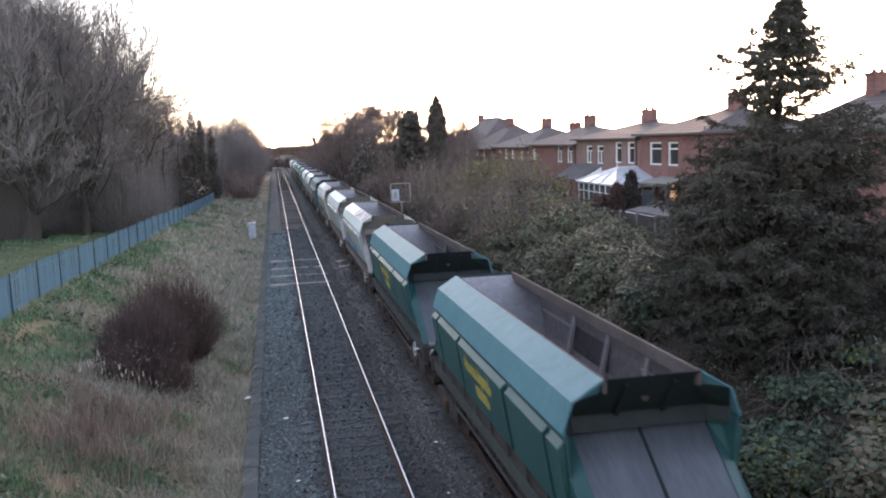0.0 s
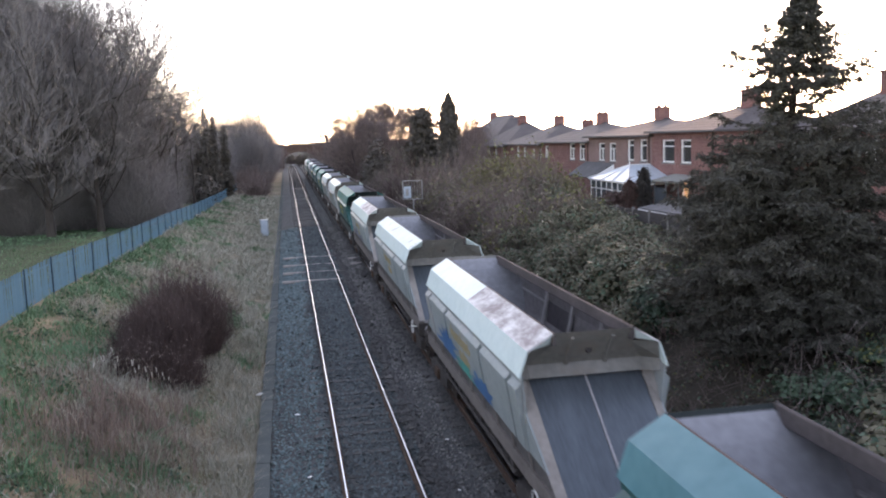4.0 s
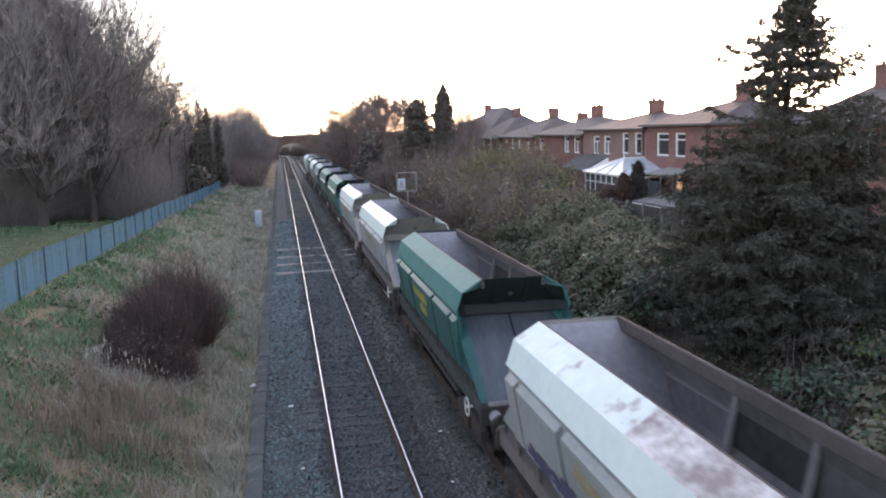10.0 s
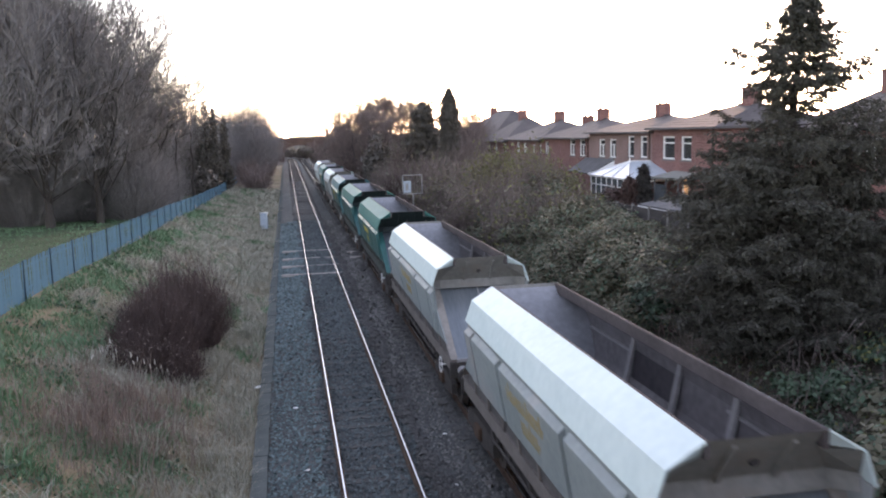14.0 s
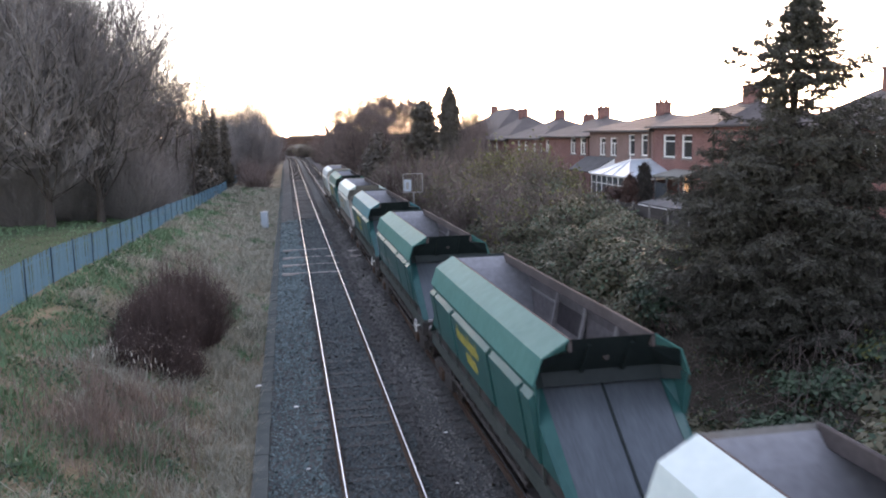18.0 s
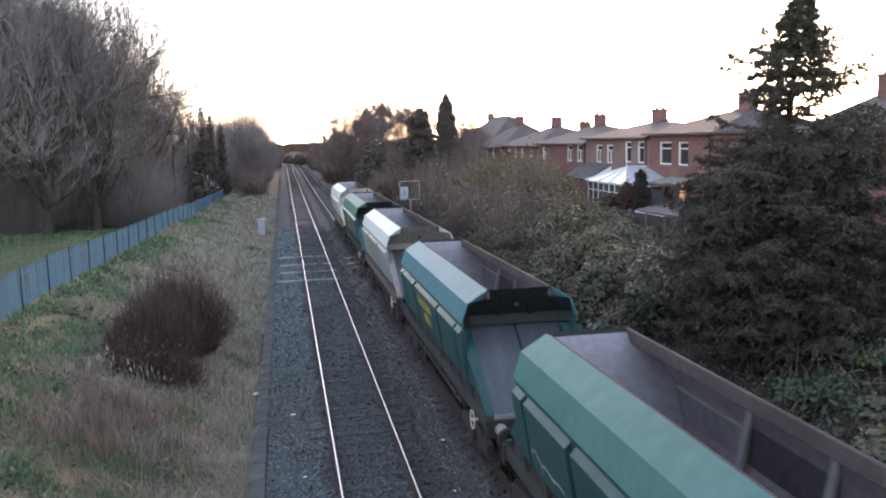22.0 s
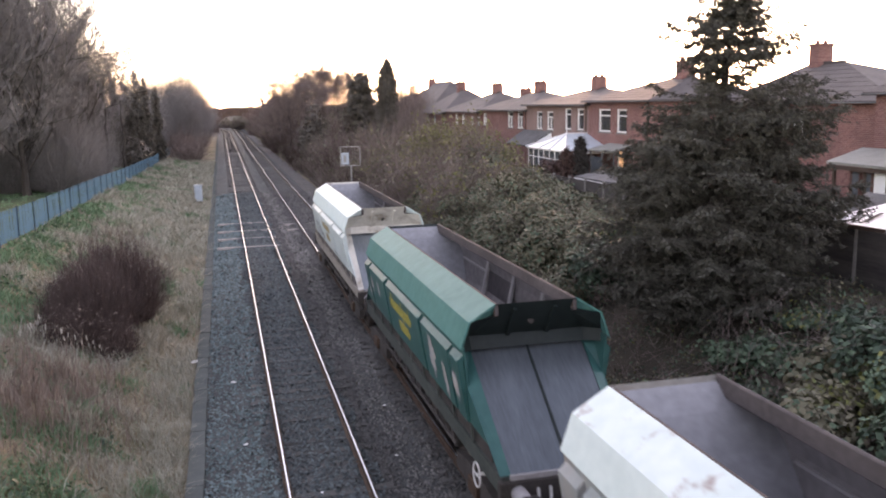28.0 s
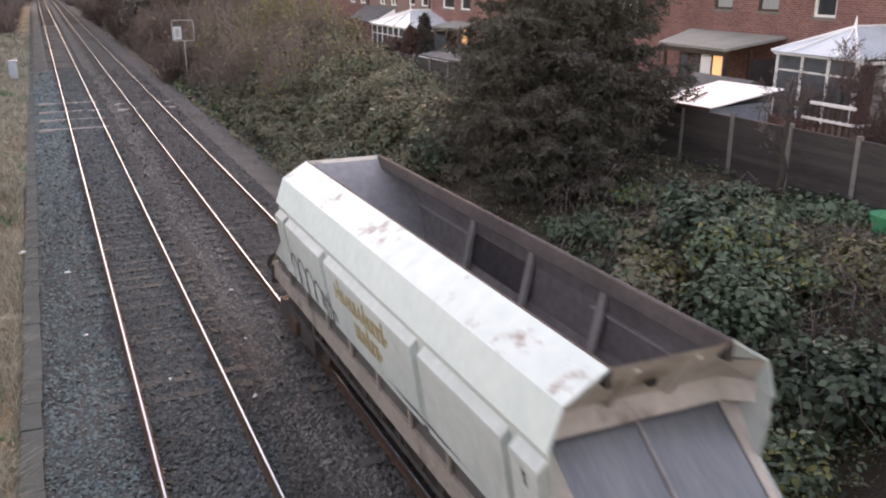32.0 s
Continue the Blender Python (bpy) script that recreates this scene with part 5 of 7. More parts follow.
part("opening", boxes((16.06, 16.1, 35.4, 37.2, 2.2, 3.1)), M_GLASS, out)
part("gutter", boxes((15.84, 15.9, 34.1, 39.2, 3.16, 3.24)), M_UPVC, out)
deck = thing("deck_railing", "dark timber deck with a white handrail", "railing", m=pose(0, 0, 0))
part("top_rail", boxes((16.2, 16.3, 14.2, 15.5, 4.02, 4.09)), M_UPVC, deck)
part("bottom_rail", boxes((16.2, 16.3, 14.2, 15.7, 3.64, 3.70)), M_UPVC, deck)
for k in range(8):
    part("baluster", boxes((16.22, 16.27, 14.25 + 0.19 * k, 14.30 + 0.19 * k, 2.3, 4.02)), M_BROWNWOOD, deck)
part("floor", boxes((16.3, 17.6, 14.2, 15.7, 3.3, 3.36)), M_BROWNWOOD, deck)
tub = thing("planter", "green plastic tub beside the garden fence", "planter", m=pose(14.6, 11.6, 1.9))
bm = bmesh.new()
cyl(bm, (0, 0, 0), (0, 0, 0.42), 0.28, 16, 0.36)
cyl(bm, (0, 0, 0.42), (0, 0, 0.46), 0.39, 16)
part("tub", bm, M_GREENPLASTIC, tub)
slab = thing("broken_slab", "grey slab resting against the foot of the fence", "slab", m=pose(14.75, 16.4, 1.75, 8, -14, 10))
part("slab", boxes((-0.35, 0.35, -0.5, 0.5, 0, 0.12), bevel=0.02), M_CONCRETE, slab)


# ---- plants
def unit(v):
    return v / np.maximum(np.linalg.norm(v, axis=-1, keepdims=True), 1e-9)


def ribbons(p0, p1, w0, w1, seed=0):
    """One tapered strip per pair of points, turned at random about its length."""
    r = np.random.default_rng(seed)
    d = unit(p1 - p0)
    a = unit(np.cross(d, unit(r.normal(size=d.shape))))
    w0, w1 = np.broadcast_to(w0, len(p0))[:, None] / 2, np.broadcast_to(w1, len(p0))[:, None] / 2
    v = np.stack([p0 - a * w0, p0 + a * w0, p1 + a * w1, p1 - a * w1], axis=1).reshape(-1, 3)
    return v, np.arange(len(v)).reshape(-1, 4)


def prisms(p0, p1, r0, r1):
    """One three-sided tapered stick per pair of points."""
    d = unit(p1 - p0)
    ref = np.where(np.abs(d[:, 2:3]) > 0.9, np.array([[1.0, 0, 0]]), np.array([[0, 0, 1.0]]))
    a = unit(np.cross(d, ref))
    b = np.cross(d, a)
    ring = []
    for p, q in ((p0, r0), (p1, r1)):
        q = np.broadcast_to(q, len(p0))[:, None]
        for k in range(3):
            t = 2 * math.pi * k / 3
            ring.append(p + (a * math.cos(t) + b * math.sin(t)) * q)
    v = np.stack(ring, axis=1).reshape(-1, 3)
    o = (np.arange(len(p0)) * 6)[:, None]
    f = np.concatenate([o + np.array([[k, (k + 1) % 3, 3 + (k + 1) % 3, 3 + k]]) for k in range(3)])
    return v, f


def leaves(c, size, seed=0, flat=0.4, out=None, aspect=0.65):
    """A small folded diamond for each centre."""
    r = np.random.default_rng(seed)
    n = r.normal(size=c.shape)
    n[:, 2] = np.abs(n[:, 2]) + flat
    if out is not None:
        n = n + out * 1.2
    n = unit(n)
    a = unit(np.cross(n, unit(r.normal(size=c.shape))))
    b = np.cross(n, a)
    s = (size * r.uniform(0.6, 1.35, len(c)))[:, None] if np.ndim(size) == 0 else (size * r.uniform(0.6, 1.35, len(c)))[:, None]
    v = np.stack([c - a * s, c - b * s * aspect + n * s * 0.15, c + a * s, c + b * s * aspect + n * s * 0.15], axis=1).reshape(-1, 3)
    return v, np.arange(len(v)).reshape(-1, 4)


def grow(seed, base, height, spread, limbs=7, levels=3, kids=6, upright=0.75, start=0.25, lean=(0, 0)):
    """Sticks of a bare tree: arrays of start, end, start radius, end radius, level."""
    r = np.random.default_rng(seed)
    segs = []
    base = np.array(base, float)
    top = base + np.array([lean[0], lean[1], height * 0.92])
    n = 7
    pts = [base + (top - base) * k / n + np.r_[r.normal(0, 0.03 * height * min(1, k / 3) * 0.4, 2), 0] for k in range(n + 1)]
    r0 = height * 0.016 + 0.04
    for k in range(n):
        segs.append((pts[k], pts[k + 1], r0 * (1 - k / n) + 0.015, r0 * (1 - (k + 1) / n) + 0.012, 0))

    def branch(p, d, length, rad, level):
        m = 4 if level == 1 else 3 if level == 2 else 2
        q, dd = p, d
        for k in range(m):
            dd = unit(dd + r.normal(0, 0.16, 3) + np.array([0, 0, 0.10 * upright]))
            e = q + dd * length / m
            segs.append((q, e, rad * (1 - k / m) + 0.004, rad * (1 - (k + 1) / m) + 0.003, level))
            if level < levels:
                for _ in range(max(1, round(kids / m))):
                    side = unit(np.cross(dd, r.normal(size=3)))
                    nd = unit(dd * r.uniform(0.5, 1.0) + side * r.uniform(0.4, 0.9) + np.array([0, 0, upright * 0.4]))
                    branch(q + (e - q) * r.uniform(0, 1), nd, length * r.uniform(0.35, 0.62), rad * 0.5, level + 1)
            q = e

    for i in range(limbs):
        t = start + (0.95 - start) * (i + r.uniform(0, 0.9)) / limbs
        k = min(n - 1, int(t * n))
        p = pts[k] + (pts[k + 1] - pts[k]) * (t * n - k)
        a = r.uniform(0, 2 * math.pi)
        out = np.array([math.cos(a), math.sin(a), 0])
        d = unit(out * (1.0 - 0.45 * upright) + np.array([0, 0, upright * r.uniform(0.7, 1.3)]))
        branch(p, d, spread * r.uniform(0.75, 1.2) * (1.15 - 0.6 * t), r0 * 0.36 * (1.1 - t), 1)
    return segs


def tube(points, radii, n=8):
    """A connected tapering tube through the points."""
    bm = bmesh.new()
    rings = [[bm.verts.new((p[0] + q * math.cos(6.2832 * k / n), p[1] + q * math.sin(6.2832 * k / n), p[2])) for k in range(n)] for p, q in zip(points, radii)]
    for a, b in zip(rings, rings[1:]):
        for k in range(n):
            bm.faces.new((a[k], a[(k + 1) % n], b[(k + 1) % n], b[k]))
    return bm


def bare_tree(name, label, group, seed, x, y, height, spread, twig_mat=None, limbs=9, levels=4, kids=8, upright=0.8, start=0.15, twig=0.03, ivy=0, z=None, fuzz=0):
    """A leafless tree: trunk, limbs and a crown of fine twigs."""
    z = ground_z(x, y) - 0.1 if z is None else z
    t = thing(name, label, "tree", group, pose(x, y, z))
    segs = grow(seed, (0, 0, 0), height, spread, limbs, levels, kids, upright, start)
    s = [q for q in segs if q[4] == 0]
    part("trunk", tube([s[0][0]] + [q[1] for q in s], [s[0][2] * 1.25] + [q[3] for q in s]), M_BARK, t)
    s = [q for q in segs if q[4] in (1, 2)]
    v, f = prisms(np.array([q[0] for q in s]), np.array([q[1] for q in s]), np.array([q[2] for q in s]), np.array([q[3] for q in s]))
    tagged(put("branchwork", mesh_np("branchwork", v, f, M_BARK), t), kind="stuff")
    s = [q for q in segs if q[4] > 2]
    if s:
        a, b = np.array([q[0] for q in s]), np.array([q[1] for q in s])
        if fuzz:
            r = np.random.default_rng(seed + 3)
            w = [q for q in segs if q[4] >= 1]
            i = r.integers(0, len(w), fuzz)
            o = np.array([w[k][0] for k in i]) + (np.array([w[k][1] for k in i]) - np.array([w[k][0] for k in i])) * r.uniform(0, 1, (fuzz, 1))
            d = unit(r.normal(0, 0.42, (fuzz, 3)) + np.array([0, 0, upright]))
            a, b = np.concatenate([a, o]), np.concatenate([b, o + d * (spread * 0.16 * r.uniform(0.5, 1.5, fuzz))[:, None]])
        v, f = ribbons(a, b, twig, twig * 0.45, seed)
        tagged(put("crown", mesh_np("crown", v, f, twig_mat or M_TWIG), t), "crown of fine bare twigs")
    if ivy:
        r = np.random.default_rng(seed + 9)
        s = [q for q in segs if q[4] < 2 and q[1][2] < height * 0.75]
        idx = r.integers(0, len(s), ivy)
        c = np.array([s[i][0] + (s[i][1] - s[i][0]) * u for i, u in zip(idx, r.uniform(0, 1, ivy))]) + r.normal(0, 0.32, (ivy, 3))
        v, f = leaves(c, 0.13, seed)
        put("ivy", mesh_np("ivy", v, f, M_CONIFER), t, None, "dark ivy")
    return t


def lump_points(r, n, radii, lumps=7):
    """Points near the surface of a pile of rounded lumps, with outward directions."""
    cs = []
    for k in range(lumps):
        a, q = r.uniform(0, 2 * math.pi), r.uniform(0.0, 0.62)
        cs.append((math.cos(a) * q, math.sin(a) * q, r.uniform(0.15, 0.62), r.uniform(0.32, 0.52)))
    pick = r.integers(0, lumps, n)
    d = unit(r.normal(size=(n, 3)))
    d[:, 2] = np.where(r.uniform(size=n) < 0.75, np.abs(d[:, 2]), d[:, 2])
    c = np.array(cs)
    rad = c[pick, 3] * (1 - 0.35 * r.uniform(0, 1, n) ** 2)
    p = c[pick, :3] + d * rad[:, None]
    keep = p[:, 2] > 0.02
    return p[keep] * np.array(radii), d[keep]


def bush(name, label, group, seed, x, y, rx, ry, h, n, size, leaf_mat, stems=60, stem_mat=None, z=None, second=None, category="bush"):
    """A rounded leafy bush on a tangle of stems."""
    z = ground_z(x, y) - 0.08 if z is None else z
    r = np.random.default_rng(seed)
    b = thing(name, label, category, group, pose(x, y, z))
    p, d = lump_points(r, n, (rx, ry, h))
    # leaves stand in clumps with dark gaps between them
    g = r.integers(0, max(8, len(p) // 9), len(p))
    loose = r.uniform(size=len(p)) < 0.25
    j = r.normal(0, 1.0, p.shape) * size * 1.35
    d = np.where(loose[:, None], d, d[g])
    p = np.where(loose[:, None], p, p[g] + j)
    k = len(p) * 4 // 5 if second else len(p)
    v, f = leaves(p[:k], size, seed, out=d[:k])
    tagged(put("foliage", mesh_np("foliage", v, f, leaf_mat), b), kind="stuff")
    if second:
        v, f = leaves(p[k:], size * 1.05, seed + 1, out=d[k:])
        tagged(put("pale_foliage", mesh_np("pale_foliage", v, f, second), b), kind="stuff")
    if stems:
        e = p[r.integers(0, len(p), stems)] * 1.02
        s = e * np.array([0.25, 0.25, 0.0]) + np.array([0, 0, 0.0])
        mid = (s + e) / 2 + r.normal(0, 0.12, e.shape) + np.array([0, 0, 0.15 * h])
        v, f = ribbons(np.concatenate([s, mid]), np.concatenate([mid, e]), 0.03, 0.015, seed)
        tagged(put("stem_tangle", mesh_np("stem_tangle", v, f, stem_mat or M_TWIGDARK), b), kind="stuff")
    return b


def twig_bush(name, label, group, seed, x, y, rx, ry, h, n, mat_, width=0.02, forks=3, z=None, leaf=0, leaf_mat=None, leaf_size=0.08, category="bush", splay=0.55, trunk=0.0):
    """A leafless bush, or the crown of a small tree, of upright forking stems."""
    z = ground_z(x, y) - 0.08 if z is None else z
    r = np.random.default_rng(seed)
    b = thing(name, label, category, group, pose(x, y, z))
    a, q = r.uniform(0, 2 * math.pi, n), np.sqrt(r.uniform(0, 1, n))
    s = np.stack([np.cos(a) * q * rx * splay, np.sin(a) * q * ry * splay, np.zeros(n)], axis=1)
    hh = h * np.sqrt(np.clip(1 - q * q * 0.75, 0, 1)) * np.where(r.uniform(size=n) < 0.12, r.uniform(1.0, 1.3, n), r.uniform(0.4, 1.05, n))
    e = np.stack([np.cos(a) * q * rx, np.sin(a) * q * ry, hh], axis=1) + r.normal(0, 0.09 * h, (n, 3))
    m = s + (e - s) * 0.5 + r.normal(0, 0.08 * h, (n, 3)) * np.array([1, 1, 0.3])
    p0, p1, w0, w1 = [s, m], [m, e], [np.full(n, width), np.full(n, width * 0.7)], [np.full(n, width * 0.7), np.full(n, width * 0.3)]
    for _ in range(forks):
        u = r.uniform(0.05, 0.9, n)[:, None]
        o = m + (e - m) * u
        t = o + (unit(e - s) * 0.6 + unit(r.normal(size=(n, 3))) * 0.55) * (0.22 * h * r.uniform(0.5, 1.2, n))[:, None]
        p0.append(o), p1.append(t), w0.append(np.full(n, width * 0.5)), w1.append(np.full(n, width * 0.25))
    p0, p1 = np.concatenate(p0), np.concatenate(p1)
    v, f = ribbons(p0, p1, np.concatenate(w0), np.concatenate(w1), seed)
    if trunk:
        part("trunk", tube([(0, 0, -0.1), (0.05, 0, h * 0.2), (0, 0.1, h * 0.45), (0, 0.05, h * 0.75)], [trunk * 1.3, trunk, trunk * 0.7, 0.04]), M_BARK, b)
    tangle = "crown" if trunk else "stem_tangle"
    tagged(put(tangle, mesh_np(tangle, v, f, mat_), b), kind="stuff")
    if leaf:
        c = p1[r.integers(n, len(p1), leaf)] + r.normal(0, 0.08, (leaf, 3))
        v, f = leaves(c, leaf_size, seed)
        tagged(put("foliage", mesh_np("foliage", v, f, leaf_mat), b), kind="stuff")
    return b


def conifer(name, label, group, seed, x, y, height, radius, profile, tiers, per, sprays, needle, mat_, droop=0.25, z=None, open_top=1.0, fine=0.42, lean=0.0):
    """A conifer: trunk, drooping boughs in tiers, and sprays of needles along each bough."""
    z = ground_z(x, y) - 0.1 if z is None else z
    r = np.random.default_rng(seed)
    t = thing(name, label, "tree", group, pose(x, y, z))
    bm = bmesh.new()
    cyl(bm, (0, 0, 0), (lean * 0.3, 0, height * 0.55), 0.018 * height + 0.03, 10, 0.009 * height + 0.02)
    cyl(bm, (lean * 0.3, 0, height * 0.54), (lean * 0.95, 0, height * 0.97), 0.009 * height + 0.02, 10, 0.02)
    part("trunk", bm, M_BARK, t)
    P0, P1, C, S = [], [], [], []
    for i in range(tiers):
        u = (i + r.uniform(0, 0.35 if tiers < 40 else 0.8)) / tiers
        zz = height * u
        rad = radius * np.interp(u, [a for a, _ in profile], [b for _, b in profile])
        k = max(3, int(per * (0.6 + 0.5 * rad / radius)))
        a0 = r.uniform(0, 6.28)
        for j in range(k):
            a = a0 + 2 * math.pi * j / k + r.normal(0, 0.25)
            if u > 0.66 and open_top < 1 and r.uniform() < 0.3:
                continue
            ln = rad * r.uniform(0.55, 1.25 if open_top < 1 else 1.15)
            d = np.array([math.cos(a), math.sin(a), 0])
            n = 4
            pts = [np.array([0, 0, zz]) + d * ln * s / n + np.array([0, 0, ln * (0.18 * s / n - (droop + 0.18) * (s / n) ** 2 + (0.10 if s == n else 0))]) for s in range(n + 1)]
            P0 += pts[:-1]
            P1 += pts[1:]
            cnt = max(4, int(sprays * ln / radius * (open_top if u > 0.6 else 1.0)))
            w = r.uniform(0.12, 1.0, cnt) ** 0.8
            for q in w:
                s = q * n
                m = min(n - 1, int(s))
                p = pts[m] + (pts[m + 1] - pts[m]) * (s - m)
                side = np.array([-d[1], d[0], 0]) * r.normal(0, 0.20 * ln * (1.1 - 0.6 * q)) + np.array([0, 0, r.normal(-0.06, 0.09)])
                C.append(p + side)
                S.append(d * 0.6 + unit(side) * 0.7 + np.array([0, 0, -0.35]) + r.normal(0, 0.25, 3))
    P0, P1, C, S = np.array(P0), np.array(P1), np.array(C), unit(np.array(S))
    for q in (P0, P1, C):
        q[:, 0] += lean * (np.clip(q[:, 2], 0, height) / height) ** 2
    v, f = prisms(P0, P1, 0.022, 0.012)
    tagged(put("bough_work", mesh_np("bough_work", v, f, M_BARK), t), kind="stuff")
    ln = (needle * r.uniform(0.6, 1.4, len(C)))[:, None]
    v, f = ribbons(C - S * ln * 0.5, C + S * ln * 0.5, needle * fine, needle * fine * 0.3, seed)
    v2, f2 = ribbons(C - S * ln * 0.4, C + S * ln * 0.6 + r.normal(0, 0.05, C.shape), needle * fine * 0.9, needle * fine * 0.25, seed + 1)
    tagged(put("crown", mesh_np("crown", np.concatenate([v, v2]), np.concatenate([f, f2 + len(v)]), mat_), t), kind="stuff")
    return t


def fir(name, label, seed, x, y, height, radius, profile):
    """A large fir: tiers of drooping boughs, longer on one side at the shoulder, each a flat fan of branchlets set with needle sprays."""
    z = ground_z(x, y) - 0.1
    r = np.random.default_rng(seed)
    t = thing(name, label, "tree", "", pose(x, y, z))
    part("trunk", tube([(0, 0, 0), (0.05, 0, height * 0.3), (0.22, 0.03, height * 0.66), (0.5, 0, height * 0.98)], [0.26, 0.19, 0.1, 0.02], 10), M_BARK, t)
    B0, B1, N0, N1 = [], [], [], []
    tiers = 50
    for i in range(tiers):
        u = (i + r.uniform(0, 0.6)) / tiers
        rad = radius * np.interp(u, [a for a, _ in profile], [b for _, b in profile])
        k = 10 if u > 0.7 else 9 if u > 0.62 else 13
        a0 = r.uniform(0, 6.28)
        for j in range(k):
            if 0.63 < u < 0.72 and r.uniform() < 0.3:
                continue
            a = a0 + 2 * math.pi * j / k + r.normal(0, 0.22)
            ln = rad * r.choice((0.6, 0.8, 0.95, 1.0, 1.15) if u < 0.68 else (0.35, 0.6, 0.85, 1.0, 1.3)) * r.uniform(0.9, 1.1)
            open_side = max(0.0, math.cos(a + 0.56))
            ln *= 1 + open_side * np.interp(u, (0.42, 0.54, 0.66, 0.69, 0.71), (0.0, 0.1, 0.8, 0.7, 0.0))
            d = np.array([math.cos(a), math.sin(a), 0])
            side = np.array([-d[1], d[0], 0])
            drop = r.uniform(0.20, 0.42) - 0.1 * open_side * (u > 0.48) if u < 0.62 else r.uniform(0.0, 0.25)
            q = np.linspace(0, 1, 7)[:, None]
            pts = np.array([0.52 * u * u, 0, height * u]) + d * ln * q + np.array([0, 0, 1.0]) * ln * (0.10 * q - drop * q ** 1.6 + 0.16 * q ** 5)
            B0.append(pts[:-1]), B1.append(pts[1:])
            m = max(12, int(38 * ln / radius))
            w = r.uniform(0.15, 1.0, m) ** 0.75
            i0 = np.minimum((w * 6).astype(int), 5)
            root = pts[i0] + (pts[i0 + 1] - pts[i0]) * (w * 6 - i0)[:, None]
            sgn = r.choice((-1.0, 1.0), m)[:, None]
            tl = (0.16 + 0.26 * ln * (1.12 - w))[:, None] * r.uniform(0.6, 1.2, (m, 1))
            tip = root + (side * sgn * 0.8 + d * 0.6 + np.array([0, 0, -0.28]) + r.normal(0, 0.26, (m, 3))) * tl
            B0.append(root), B1.append(tip)
            e = 15
            v = r.uniform(0.05, 1.05, (m, e, 1))
            c = root[:, None] + (tip - root)[:, None] * v + r.normal(0, 0.035, (m, e, 3))
            f = unit((tip - root)[:, None] * np.ones((m, e, 1)) / tl[:, None] + r.normal(0, 0.5, (m, e, 3)) + np.array([0, 0, -0.25]))
            h = r.uniform(0.04, 0.085, (m, e, 1))
            N0.append((c - f * h * 0.3).reshape(-1, 3)), N1.append((c + f * h).reshape(-1, 3))
    v, f = prisms(np.concatenate(B0), np.concatenate(B1), 0.012, 0.006)
    tagged(put("bough_work", mesh_np("bough_work", v, f, M_BARK), t), kind="stuff")
    v, f = ribbons(np.concatenate(N0), np.concatenate(N1), 0.034, 0.010, seed)
    tagged(put("crown", mesh_np("crown", v, f, M_FIR), t), kind="stuff")
    return t


GX, GY = np.arange(-31.0, 17.01, 0.4), np.arange(8.0, 124.01, 0.5)
GZ = np.array([[ground_z(float(a), float(b)) for b in GY] for a in GX])


def ground_many(xs, ys):
    """Ground heights, read off a fine grid."""
    fx, fy = np.clip((xs - GX[0]) / 0.4, 0, len(GX) - 1.001), np.clip((ys - GY[0]) / 0.5, 0, len(GY) - 1.001)
    i, j = fx.astype(int), fy.astype(int)
    u, v = fx - i, fy - j
    return GZ[i, j] * (1 - u) * (1 - v) + GZ[i + 1, j] * u * (1 - v) + GZ[i, j + 1] * (1 - u) * v + GZ[i + 1, j + 1] * u * v


def blades(seed, xs, ys, height, width, lean=0.35, clump=1.0):
    """Bent grass blades, two quads each."""
    r = np.random.default_rng(seed)
    n = len(xs)
    p = np.stack([xs, ys, ground_many(xs, ys) - 0.03], axis=1)
    h = height * r.uniform(0.45, 1.25, n) * clump
    a = r.uniform(0, 2 * math.pi, n)
    side = np.stack([np.cos(a), np.sin(a), np.zeros(n)], axis=1) * (width * r.uniform(0.6, 1.3, n))[:, None]
    b = r.uniform(0, 2 * math.pi, n)
    ln = (lean * h * r.uniform(0.2, 1.6, n))[:, None]
    d = np.stack([np.cos(b), np.sin(b), np.zeros(n)], axis=1)
    up = np.array([[0, 0, 1.0]])
    m = p + up * (h * 0.6)[:, None] + d * ln * 0.35
    t = p + up * (h * 0.92)[:, None] + d * ln * 1.25
    v = np.stack([p - side, p + side, m + side * 0.75, m - side * 0.75, t + side * 0.2, t - side * 0.2], axis=1).reshape(-1, 3)
    o = (np.arange(n) * 6)[:, None]
    f = np.concatenate([o + np.array([[0, 1, 2, 3]]), o + np.array([[3, 2, 4, 5]])])
    return v, f


def patchy(xs, ys, scale, off):
    return np.array([noise.noise((float(a) * scale, float(b) * scale, off)) for a, b in zip(xs, ys)])


